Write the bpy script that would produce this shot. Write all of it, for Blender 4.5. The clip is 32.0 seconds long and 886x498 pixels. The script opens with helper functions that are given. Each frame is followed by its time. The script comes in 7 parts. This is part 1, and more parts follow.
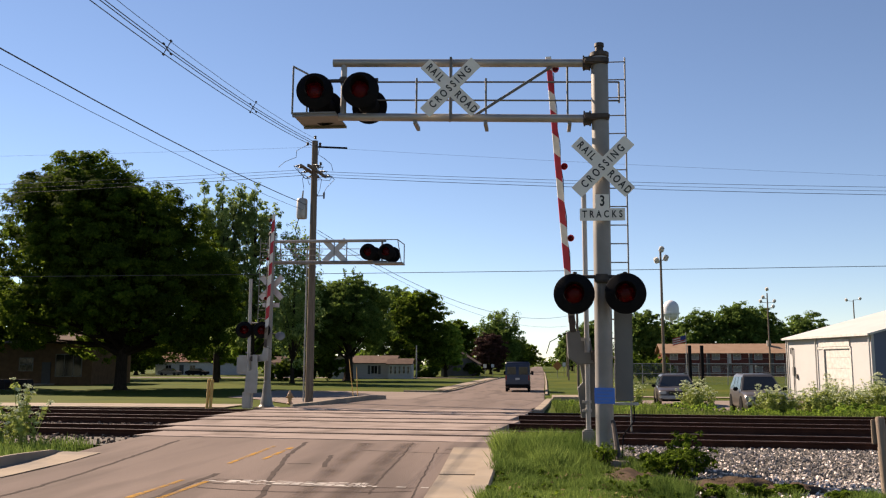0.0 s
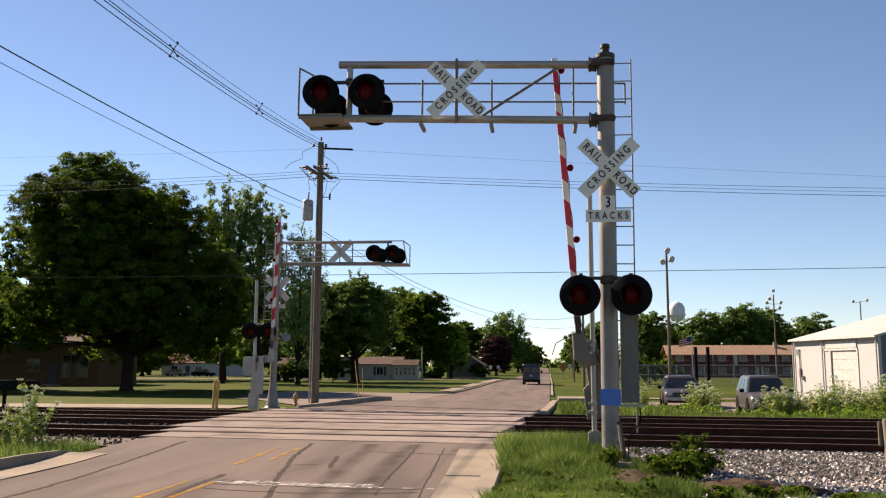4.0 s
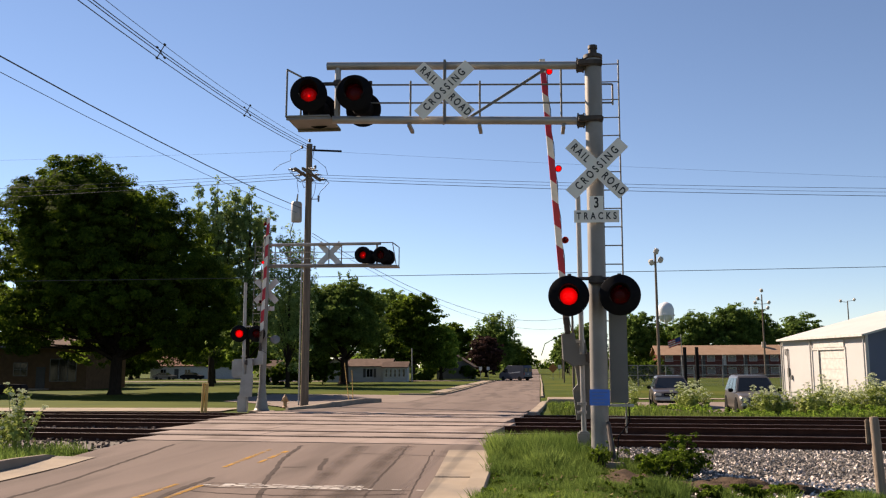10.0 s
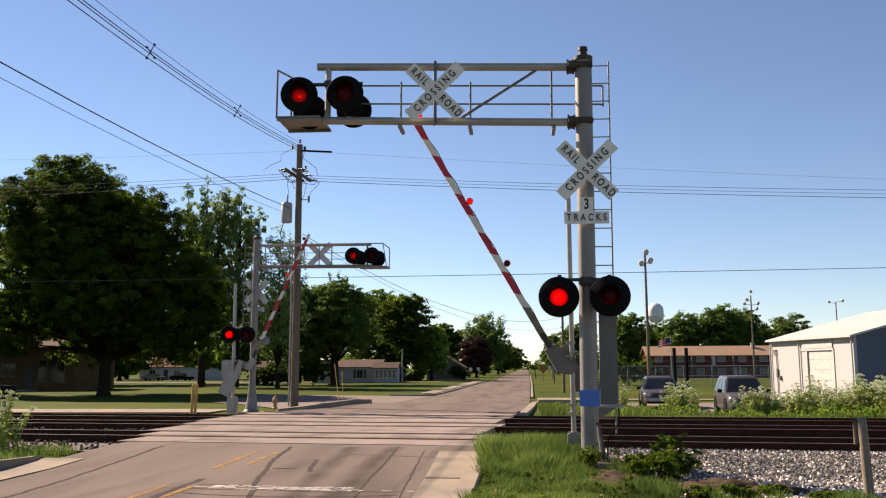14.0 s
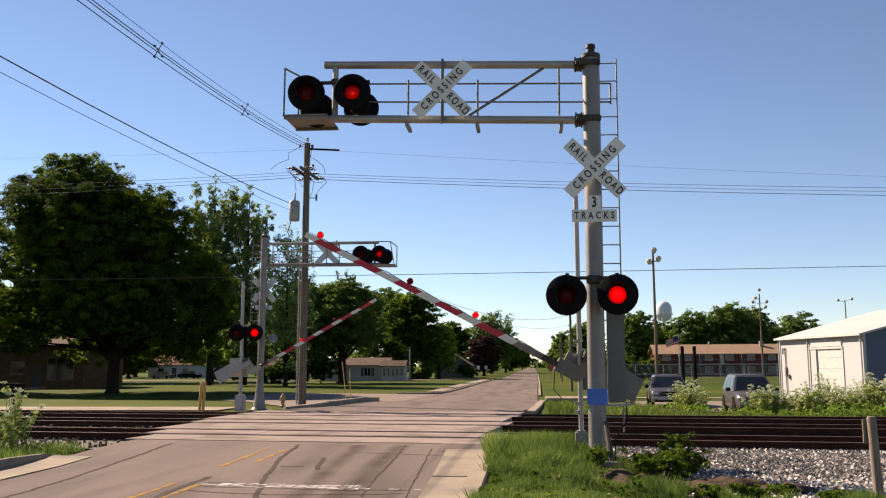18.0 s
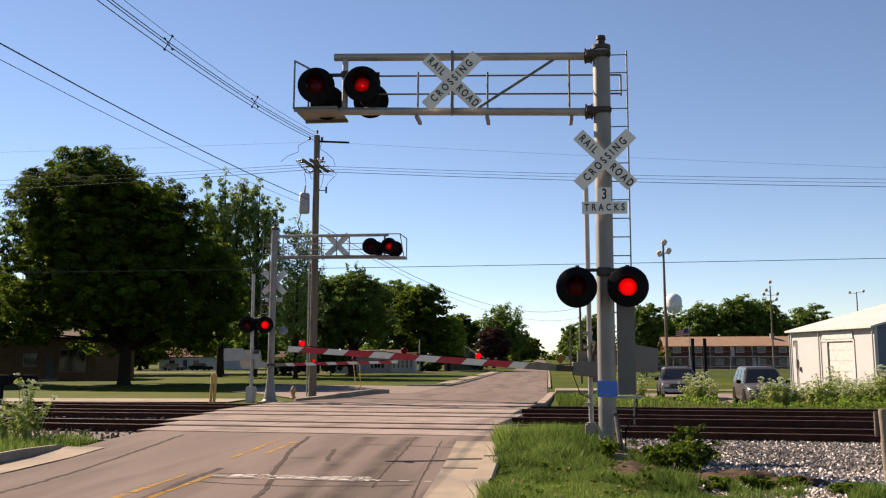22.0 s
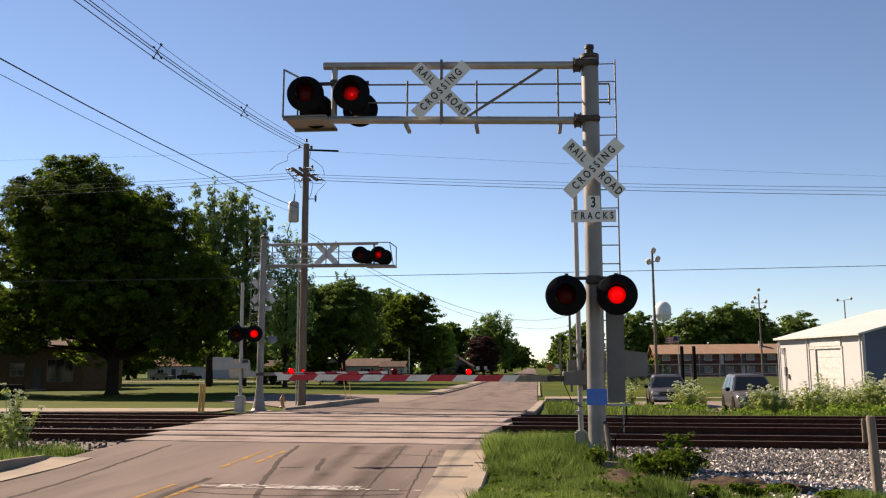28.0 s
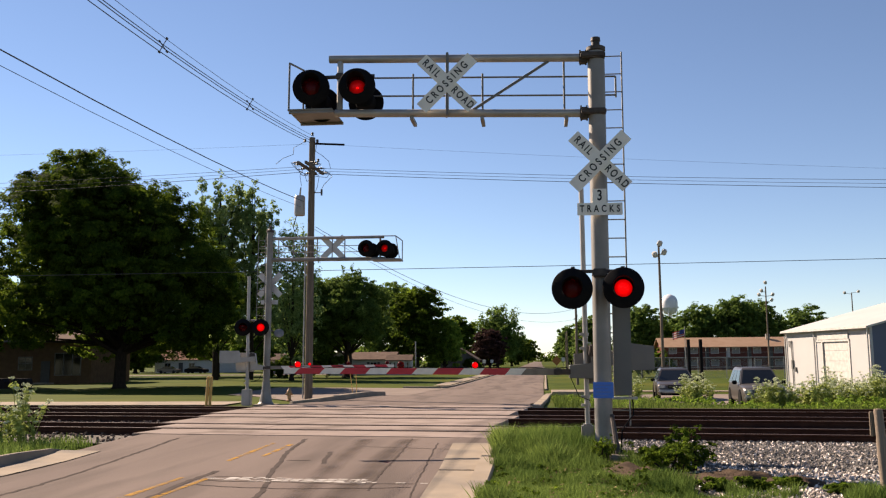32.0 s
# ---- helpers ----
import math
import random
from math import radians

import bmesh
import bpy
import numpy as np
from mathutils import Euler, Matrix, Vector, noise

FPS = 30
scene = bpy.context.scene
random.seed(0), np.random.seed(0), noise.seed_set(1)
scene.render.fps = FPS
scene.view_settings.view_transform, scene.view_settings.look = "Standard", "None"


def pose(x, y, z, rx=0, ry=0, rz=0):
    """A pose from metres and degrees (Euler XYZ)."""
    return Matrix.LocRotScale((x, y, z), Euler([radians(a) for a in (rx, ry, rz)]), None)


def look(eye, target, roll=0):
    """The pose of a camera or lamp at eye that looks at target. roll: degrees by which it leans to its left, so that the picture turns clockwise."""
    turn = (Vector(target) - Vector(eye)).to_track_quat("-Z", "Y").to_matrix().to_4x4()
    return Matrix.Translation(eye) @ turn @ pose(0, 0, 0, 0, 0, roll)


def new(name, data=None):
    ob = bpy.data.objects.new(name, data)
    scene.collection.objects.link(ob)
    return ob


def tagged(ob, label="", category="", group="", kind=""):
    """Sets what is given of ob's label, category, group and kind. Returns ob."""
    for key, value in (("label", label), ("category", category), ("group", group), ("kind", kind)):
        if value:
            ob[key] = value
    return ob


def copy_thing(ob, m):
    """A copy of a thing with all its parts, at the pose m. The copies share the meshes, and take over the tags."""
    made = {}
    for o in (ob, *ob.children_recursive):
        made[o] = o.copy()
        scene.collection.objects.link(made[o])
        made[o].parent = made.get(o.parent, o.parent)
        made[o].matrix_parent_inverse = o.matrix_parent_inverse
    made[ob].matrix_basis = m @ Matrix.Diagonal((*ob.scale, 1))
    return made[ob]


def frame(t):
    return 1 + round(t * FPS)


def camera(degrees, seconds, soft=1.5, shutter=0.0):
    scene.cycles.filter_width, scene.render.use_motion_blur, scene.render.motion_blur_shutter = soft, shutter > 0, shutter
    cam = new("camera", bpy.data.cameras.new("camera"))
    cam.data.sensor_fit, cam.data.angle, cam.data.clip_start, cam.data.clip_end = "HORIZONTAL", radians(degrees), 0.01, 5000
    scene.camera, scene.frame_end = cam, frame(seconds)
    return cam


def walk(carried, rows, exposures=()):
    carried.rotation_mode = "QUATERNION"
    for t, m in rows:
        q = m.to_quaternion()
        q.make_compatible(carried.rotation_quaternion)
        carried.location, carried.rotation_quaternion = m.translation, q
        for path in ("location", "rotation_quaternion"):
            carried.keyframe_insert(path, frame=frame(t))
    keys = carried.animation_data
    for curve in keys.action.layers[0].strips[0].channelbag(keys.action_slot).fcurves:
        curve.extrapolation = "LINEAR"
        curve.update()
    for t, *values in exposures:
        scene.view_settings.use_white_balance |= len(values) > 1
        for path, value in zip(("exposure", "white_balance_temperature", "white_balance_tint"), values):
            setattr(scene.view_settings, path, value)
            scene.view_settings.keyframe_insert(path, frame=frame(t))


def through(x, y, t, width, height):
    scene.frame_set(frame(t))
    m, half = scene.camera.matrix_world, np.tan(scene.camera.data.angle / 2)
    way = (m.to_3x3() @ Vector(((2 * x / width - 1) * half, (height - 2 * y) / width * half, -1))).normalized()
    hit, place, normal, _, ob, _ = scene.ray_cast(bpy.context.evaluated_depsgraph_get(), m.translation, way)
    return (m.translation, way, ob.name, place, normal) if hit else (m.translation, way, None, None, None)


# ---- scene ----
DEG = 53.66
cam = camera(DEG, 32.0, soft=1.2)
PATH = [
    (0, 0.0001, 0.0033, 1.6613, 97.4944, -0.0127, 6.1186),
    (0.5, 0.0043, -0.0103, 1.6596, 97.553, -0.0515, 6.1681),
    (1, -0.0004, 0.0056, 1.6613, 97.5959, -0.0135, 6.2412),
    (1.5, 0.0055, 0.01, 1.6567, 97.6436, 0.0388, 6.2719),
    (2, -0.0017, 0.0042, 1.6633, 97.6295, -0.0547, 6.329),
    (2.5, 0.0012, -0.0056, 1.6616, 97.6224, -0.0449, 6.4361),
    (3, 0.0003, 0.0003, 1.6604, 97.6476, -0.1363, 6.4882),
    (3.5, -0.0038, -0.0128, 1.662, 97.5842, -0.0742, 6.5351),
    (5.5, -0.0004, 0.0001, 1.6599, 97.5653, -0.025, 6.1776),
    (6, 0.0033, -0.0004, 1.6583, 97.5136, 0.0356, 6.1474),
    (6.5, 0.0016, -0.0026, 1.6581, 97.463, 0.0069, 6.0478),
    (7, 0.0017, -0.0022, 1.6647, 97.5174, 0.0184, 5.9561),
    (7.5, 0.0025, -0.0053, 1.6604, 97.5398, -0.0962, 5.9727),
    (8, -0.0022, -0.009, 1.659, 97.5867, -0.0463, 6.1223),
    (8.5, 0.0052, 0.0043, 1.6616, 97.5883, -0.0539, 6.3576),
    (9, -0.0011, -0.0071, 1.6571, 97.6874, 0.0384, 6.3375),
    (9.5, 0.0027, -0.0126, 1.6584, 97.6737, 0.0876, 6.1504),
    (10, 0.0088, 0.0005, 1.6541, 97.681, 0.2705, 5.8306),
    (10.5, 0.0141, 0.0077, 1.6599, 97.6553, 0.4103, 5.5114),
    (11, 0.0098, -0.0018, 1.6626, 97.6929, 0.3362, 5.2805),
    (11.5, 0.005, -0.0064, 1.663, 97.8483, 0.352, 5.1993),
    (12, 0.0048, 0.003, 1.6617, 97.8862, 0.2879, 5.2429),
    (12.5, 0.0118, 0.0004, 1.6617, 97.8708, 0.3936, 5.2851),
    (13, 0.0123, 0.0068, 1.6602, 97.9118, 0.3614, 5.2665),
    (13.5, 0.0085, -0.0046, 1.6555, 97.8432, 0.3505, 5.2142),
    (14, 0.0082, -0.0073, 1.658, 97.7275, 0.3003, 5.1991),
    (14.5, 0.0063, -0.0041, 1.6615, 97.8029, 0.3941, 5.1655),
    (16.5, 0.0064, -0.0068, 1.6597, 97.7667, 0.2451, 5.4242),
    (17, 0.0023, -0.0032, 1.6594, 97.7033, 0.1046, 5.4892),
    (17.5, 0.0057, -0.0046, 1.6609, 97.7004, 0.1326, 5.6005),
    (18, 0.0127, 0.0102, 1.6607, 97.6105, 0.2485, 5.693),
    (18.5, 0.0164, 0.0175, 1.6616, 97.5163, 0.2303, 5.7056),
    (19, 0.0132, 0.0099, 1.6637, 97.5273, 0.3384, 5.6621),
    (19.5, 0.0058, -0.0022, 1.6614, 97.4424, 0.2118, 5.7495),
    (20, 0.0097, -0.0051, 1.6587, 97.3926, 0.1612, 5.9062),
    (20.5, 0.0041, 0.0117, 1.6604, 97.2997, 0.2117, 6.0961),
    (21, 0.0102, 0.0118, 1.6625, 97.2095, 0.2203, 6.2529),
    (21.5, 0.0074, 0.0024, 1.662, 97.1057, 0.1223, 6.319),
    (22, 0.0078, 0.0059, 1.6599, 97.1068, 0.2135, 6.3228),
    (22.5, 0.0067, 0.0105, 1.6629, 97.0671, 0.1756, 6.3068),
    (23, 0.0058, 0.0059, 1.6616, 97.1091, 0.2274, 6.3018),
    (23.5, 0.0072, 0.0061, 1.664, 97.2002, 0.2929, 6.2145),
    (24, 0.0031, 0.0008, 1.6571, 97.1331, 0.1077, 6.1632),
    (24.5, 0.0056, 0.0074, 1.6605, 97.1218, 0.2721, 6.0704),
    (25, -0.0005, 0.0039, 1.6597, 97.1843, 0.1543, 6.0079),
    (25.5, 0.0092, 0.0006, 1.6576, 97.3275, 0.2586, 5.9544),
    (27.5, 0.0128, 0.0044, 1.6612, 97.6418, 0.4035, 5.6144),
    (28, 0.0127, 0.0001, 1.6594, 97.6518, 0.384, 5.6654),
    (28.5, 0.0059, -0.0008, 1.654, 97.7799, 0.266, 5.7298),
    (29, 0.0066, -0.0068, 1.6547, 97.816, 0.1095, 5.9339),
    (29.5, 0.0054, -0.0002, 1.6585, 97.7435, 0.0689, 6.133),
    (30, 0.0046, -0.0002, 1.6626, 97.6418, 0.2003, 6.2657),
    (30.5, 0.0045, -0.0064, 1.6595, 97.57, 0.3586, 6.3102),
    (31, 0.015, 0.0096, 1.6635, 97.48, 0.3241, 6.3017),
    (31.5, 0.0144, 0.0096, 1.6576, 97.3432, 0.4298, 6.2089),
    (32, 0.0111, 0.0098, 1.6588, 97.2292, 0.4407, 6.0737),
]
walk(cam, [(r[0], pose(*r[1:])) for r in PATH], exposures=[(0.0, 1.396, 6850, 17), (32.0, 1.396, 6850, 17)])

# ---- daylight: low sun from the left and beyond the crossing ----
SUN_AZ, SUN_EL = -54.0, 35.0      # degrees from the road's direction, and height
sun_way = Vector((math.sin(radians(SUN_AZ)) * math.cos(radians(SUN_EL)),
                  math.cos(radians(SUN_AZ)) * math.cos(radians(SUN_EL)), math.sin(radians(SUN_EL))))
world = bpy.data.worlds.new("sky")
world.use_nodes = True
scene.world = world
_wn = world.node_tree
_sky = _wn.nodes.new("ShaderNodeTexSky")
_sky.sky_type = "NISHITA"
_sky.sun_disc = False
_sky.sun_elevation = radians(SUN_EL)
_sky.sun_rotation = radians(SUN_AZ)
_sky.altitude, _sky.air_density, _sky.dust_density, _sky.ozone_density = 700, 0.9, 0.0, 2.5
_wn.links.new(_sky.outputs[0], _wn.nodes["Background"].inputs[0])
_wn.nodes["Background"].inputs[1].default_value = 0.0535
sun = new("sun", bpy.data.lights.new("sun", "SUN"))
sun.data.energy, sun.data.angle, sun.data.color = 5.0, radians(0.53), (1.0, 0.86, 0.68)
sun.matrix_world = look((0, 0, 50), Vector((0, 0, 50)) - sun_way)


# ---- materials ----
TONE = 0.78                        # all plain surfaces share one reflectance scale
SUNLIT = ("asphalt", "side_asphalt", "crossing_panel", "concrete", "tar_seal", "worn_white_paint", "worn_yellow_paint", "white_metal_cladding", "pale_metal_roof",
         "white_trim", "tan_shingle", "brown_shingle", "faded_pink_roof", "pale_siding", "grass_ground", "dull_aluminium")   # sunlit surfaces: base colour lowered to offset the sun on them
BOARDS = ("sign_white_sheet", "sign_bare_back", "white_reflective", "red_reflective", "blue_sign_sheet", "poplar_leaves", "bright_leaves", "ballast_stone", "grass_blades", "weed_leaves", "white_umbels")


def material(name, c1, c2=None, scale=4.0, rough=0.7, metal=0.0, bump=0.15, fine=40.0, spread=0.0, c3=None, coarse=0.5, by="none", stretch=(1, 1, 1)):
    """A surface of two mixed tones with grain, blotches and relief; by: what varies it from piece to piece."""
    m = bpy.data.materials.new(name)
    m.use_nodes = True
    nt = m.node_tree
    p = nt.nodes["Principled BSDF"]
    co = nt.nodes.new("ShaderNodeTexCoord")
    mp = nt.nodes.new("ShaderNodeMapping")
    mp.inputs["Scale"].default_value = stretch
    nt.links.new(co.outputs["Object"], mp.inputs[0])

    def grain(s, d=5.0):
        n = nt.nodes.new("ShaderNodeTexNoise")
        n.inputs["Scale"].default_value, n.inputs["Detail"].default_value = s, d
        nt.links.new(mp.outputs[0], n.inputs["Vector"])
        return n.outputs[0]

    def mix(f, a, b):
        x = nt.nodes.new("ShaderNodeMix")
        x.data_type = "RGBA"
        for i, v in ((0, f), (6, a), (7, b)):
            if isinstance(v, (tuple, float, int)):
                x.inputs[i].default_value = (*v, 1) if isinstance(v, tuple) else v
            else:
                nt.links.new(v, x.inputs[i])
        return x.outputs[2]

    def ramp(s, lo, hi):
        r = nt.nodes.new("ShaderNodeMapRange")
        r.inputs[1].default_value, r.inputs[2].default_value = lo, hi
        nt.links.new(s, r.inputs[0])
        return r.outputs[0]
    c2 = c2 or tuple(v * 0.75 for v in c1)
    if name not in BOARDS:
        c1, c2, c3 = (tuple(v * TONE * (0.82 if name in SUNLIT else 1.0) for v in c) if c else c for c in (c1, c2, c3))
    big = grain(scale)
    col = mix(ramp(big, 0.35, 0.65), c1, c2)
    small = grain(fine, 3.0)
    col = mix(ramp(small, 0.3, 0.75), col, mix(0.35, col, c2))
    if c3:
        col = mix(ramp(grain(coarse, 3.0), 0.48, 0.66), col, c3)
    if by != "none":
        g = nt.nodes.new("ShaderNodeObjectInfo" if by == "object" else "ShaderNodeNewGeometry")
        hsv = nt.nodes.new("ShaderNodeHueSaturation")
        nt.links.new(col, hsv.inputs["Color"])
        r = nt.nodes.new("ShaderNodeMapRange")
        r.inputs[3].default_value, r.inputs[4].default_value = 1 - spread, 1 + spread
        nt.links.new(g.outputs["Random" if by == "object" else "Random Per Island"], r.inputs[0])
        nt.links.new(r.outputs[0], hsv.inputs["Value"])
        col = hsv.outputs[0]
    nt.links.new(col, p.inputs["Base Color"])
    p.inputs["Roughness"].default_value, p.inputs["Metallic"].default_value = rough, metal
    if rough >= 0.8:
        p.inputs["Specular IOR Level"].default_value = 0.03
    if bump:
        b = nt.nodes.new("ShaderNodeBump")
        b.inputs["Strength"].default_value, b.inputs["Distance"].default_value = bump, 0.02
        nt.links.new(small, b.inputs["Height"])
        nt.links.new(b.outputs[0], p.inputs["Normal"])
    return m


def leaf_material(name, c1, c2, spread=0.35, through=0.25, shine=1.0):
    m = material(name, c1, c2, scale=0.5, rough=0.85, bump=0, fine=3.0, by="island", spread=spread)
    nt = m.node_tree
    p = nt.nodes["Principled BSDF"]
    tr = nt.nodes.new("ShaderNodeBsdfTranslucent")
    ms = nt.nodes.new("ShaderNodeMixShader")
    ms.inputs[0].default_value = through
    glow = nt.nodes.new("ShaderNodeHueSaturation")     # light that passes a leaf comes out paler and yellower
    glow.inputs["Hue"].default_value, glow.inputs["Value"].default_value = 0.492, shine
    nt.links.new(p.inputs["Base Color"].links[0].from_socket, glow.inputs["Color"])
    nt.links.new(glow.outputs[0], tr.inputs[0])
    hsv = next(n for n in nt.nodes if n.type == "HUE_SAT" and n is not glow)
    geo = next(n for n in nt.nodes if n.type == "NEW_GEOMETRY")
    hue = nt.nodes.new("ShaderNodeMapRange")       # paler leaves are yellower
    hue.inputs[3].default_value, hue.inputs[4].default_value = 0.512, 0.488
    nt.links.new(geo.outputs["Random Per Island"], hue.inputs[0])
    nt.links.new(hue.outputs[0], hsv.inputs["Hue"])
    out = nt.nodes["Material Output"]
    nt.links.new(p.outputs[0], ms.inputs[1])
    nt.links.new(tr.outputs[0], ms.inputs[2])
    nt.links.new(ms.outputs[0], out.inputs[0])
    return m


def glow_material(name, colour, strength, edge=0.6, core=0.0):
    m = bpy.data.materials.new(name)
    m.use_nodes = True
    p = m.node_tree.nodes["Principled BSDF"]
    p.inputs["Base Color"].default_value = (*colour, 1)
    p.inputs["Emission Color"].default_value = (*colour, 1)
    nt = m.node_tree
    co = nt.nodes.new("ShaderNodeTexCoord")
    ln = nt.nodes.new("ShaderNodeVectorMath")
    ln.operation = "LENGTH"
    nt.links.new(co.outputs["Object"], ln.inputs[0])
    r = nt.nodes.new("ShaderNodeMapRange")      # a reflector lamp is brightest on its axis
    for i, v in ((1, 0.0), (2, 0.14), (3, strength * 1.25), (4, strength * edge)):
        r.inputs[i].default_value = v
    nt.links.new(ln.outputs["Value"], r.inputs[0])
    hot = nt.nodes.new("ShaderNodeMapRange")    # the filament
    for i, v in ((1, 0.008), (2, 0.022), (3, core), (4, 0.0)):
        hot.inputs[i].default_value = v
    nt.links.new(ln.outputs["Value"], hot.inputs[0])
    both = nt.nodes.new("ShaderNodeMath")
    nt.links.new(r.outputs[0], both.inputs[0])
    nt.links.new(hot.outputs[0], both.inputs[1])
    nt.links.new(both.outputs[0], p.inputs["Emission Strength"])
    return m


def lens_material(name, tint, body, clear):
    """Coloured signal glass: partly clear, partly milky, with a gloss."""
    m = bpy.data.materials.new(name)
    m.use_nodes = True
    nt = m.node_tree
    p = nt.nodes["Principled BSDF"]
    p.inputs["Base Color"].default_value = (*body, 1)
    p.inputs["Roughness"].default_value = 0.25
    p.inputs["Specular IOR Level"].default_value = 0.25
    t = nt.nodes.new("ShaderNodeBsdfTransparent")
    t.inputs[0].default_value = (*tint, 1)
    ms = nt.nodes.new("ShaderNodeMixShader")
    ms.inputs[0].default_value = clear
    nt.links.new(p.outputs[0], ms.inputs[1])
    nt.links.new(t.outputs[0], ms.inputs[2])
    nt.links.new(ms.outputs[0], nt.nodes["Material Output"].inputs[0])
    return m


def film_material(name, colour, cover, patch=1.3):
    """A thin stain: patchy and mostly clear."""
    m = material(name, colour, scale=2.0, rough=0.9, bump=0, stretch=(1, 0.3, 1))
    nt = m.node_tree
    p, t, ms = nt.nodes["Principled BSDF"], nt.nodes.new("ShaderNodeBsdfTransparent"), nt.nodes.new("ShaderNodeMixShader")
    co, n, r = nt.nodes.new("ShaderNodeTexCoord"), nt.nodes.new("ShaderNodeTexNoise"), nt.nodes.new("ShaderNodeMapRange")
    n.inputs["Scale"].default_value, n.inputs["Detail"].default_value = patch, 5.0
    nt.links.new(co.outputs["Object"], n.inputs["Vector"])
    for i, v in ((1, 0.3), (2, 0.7), (3, cover * 0.4), (4, cover * 1.6)):
        r.inputs[i].default_value = v
    nt.links.new(n.outputs[0], r.inputs[0])
    nt.links.new(r.outputs[0], ms.inputs[0])
    nt.links.new(t.outputs[0], ms.inputs[1])
    nt.links.new(p.outputs[0], ms.inputs[2])
    nt.links.new(ms.outputs[0], nt.nodes["Material Output"].inputs[0])
    return m


M_WHITE_LINE = film_material("worn_white_paint", (0.86, 0.80, 0.74), 0.62, 5.0)
M_YELLOW_LINE = film_material("worn_yellow_paint", (0.66, 0.36, 0.075), 0.55, 3.0)
M_TREAD = film_material("tyre_dust", (0.075, 0.06, 0.053), 0.075)
M_GRASS = material("grass_ground", (0.088, 0.118, 0.019), (0.052, 0.076, 0.012), scale=0.4, rough=0.9, fine=12, c3=(0.108, 0.118, 0.018), coarse=0.07, bump=0.5)
M_ROAD = material("asphalt", (0.254, 0.201, 0.176), (0.200, 0.158, 0.140), scale=0.5, rough=0.9, fine=70, c3=(0.158, 0.127, 0.112), coarse=1.1, bump=0.25, stretch=(1, 0.14, 1))
M_ROAD2 = material("side_asphalt", (0.310, 0.252, 0.218), (0.270, 0.218, 0.188), scale=0.3, rough=0.9, fine=50, bump=0.2)
M_CROSS = material("crossing_panel", (0.400, 0.323, 0.282), (0.340, 0.274, 0.242), scale=1.2, rough=0.85, fine=50, by="object", spread=0.07, c3=(0.232, 0.186, 0.162), coarse=0.9)
M_CONC = material("concrete", (0.440, 0.365, 0.285), (0.370, 0.305, 0.235), scale=1.5, rough=0.85, fine=60, by="object", spread=0.06, c3=(0.288, 0.248, 0.208), coarse=0.8)
M_TAR = material("tar_seal", (0.115, 0.092, 0.082), rough=0.95, fine=30)
M_BALLAST = material("ballast_bed", (0.25, 0.225, 0.20), (0.12, 0.107, 0.095), scale=9, rough=0.95, fine=30, bump=0.8)
M_SEAL = material("rubber_rail_seal", (0.10, 0.078, 0.066), (0.07, 0.055, 0.047), scale=3, rough=0.8, fine=30)
M_STONE_DULL = material("rusty_ballast_stone", (0.20, 0.15, 0.125), (0.11, 0.085, 0.07), scale=6, rough=0.9, fine=50, by="island", spread=0.5)
M_STONE_GREY = material("grey_ballast_stone", (0.27, 0.25, 0.23), (0.14, 0.13, 0.12), scale=6, rough=0.9, fine=50, by="island", spread=0.6)
M_SOIL = material("bare_soil", (0.125, 0.088, 0.062), (0.065, 0.047, 0.034), scale=5, rough=0.95, fine=40, bump=0.7)
M_STONE = material("ballast_stone", (0.80, 0.70, 0.62), (0.36, 0.31, 0.275), scale=9, rough=0.9, fine=60, by="island", spread=0.6)
M_RAIL = material("rusty_rail", (0.075, 0.035, 0.024), (0.045, 0.022, 0.016), scale=4, rough=0.85, fine=60)
M_RAILTOP = material("worn_rail_head", (0.17, 0.12, 0.10), (0.11, 0.08, 0.07), scale=3, rough=0.6, metal=0.3, fine=40)
M_TIE = material("creosoted_timber", (0.05, 0.035, 0.027), (0.03, 0.022, 0.018), scale=5, rough=0.9, fine=40, by="object", spread=0.3)
M_GALV = material("galvanised_steel", (0.30, 0.28, 0.255), (0.23, 0.215, 0.195), scale=3, rough=0.55, metal=0.4, fine=30, bump=0.05, c3=(0.24, 0.215, 0.19), coarse=1.3)
M_ALU = material("dull_aluminium", (0.56, 0.525, 0.48), (0.45, 0.42, 0.385), scale=3, rough=0.5, metal=0.5, fine=30, bump=0.04)
M_WEATHERED = material("weathered_board", (0.30, 0.26, 0.21), (0.20, 0.17, 0.135), scale=5, rough=0.8, fine=40)
M_GREY = material("grey_painted_steel", (0.17, 0.165, 0.15), (0.14, 0.135, 0.125), scale=2, rough=0.6, fine=40, bump=0.05)
M_CASTING = material("rusty_bracket", (0.10, 0.075, 0.06), (0.05, 0.04, 0.035), scale=8, rough=0.7, metal=0.3)
M_BLACK = material("black_enamel", (0.010, 0.010, 0.012), (0.013, 0.013, 0.014), scale=5, rough=0.82, fine=30, bump=0.03)
M_BLACK.node_tree.nodes["Principled BSDF"].inputs["Specular IOR Level"].default_value = 0.03
M_SIGN = material("sign_white_sheet", (0.72, 0.69, 0.62), (0.66, 0.63, 0.57), scale=4, rough=0.55, fine=50, bump=0.03)
M_SIGNBACK = material("sign_bare_back", (0.50, 0.49, 0.47), (0.42, 0.41, 0.40), scale=4, rough=0.5, metal=0.4, fine=40, bump=0.03)
M_LETTER = material("black_lettering", (0.015, 0.015, 0.015), rough=0.6, bump=0)
M_BLUE = material("blue_sign_sheet", (0.03, 0.13, 0.50), (0.04, 0.15, 0.52), scale=6, rough=0.5, bump=0.02)
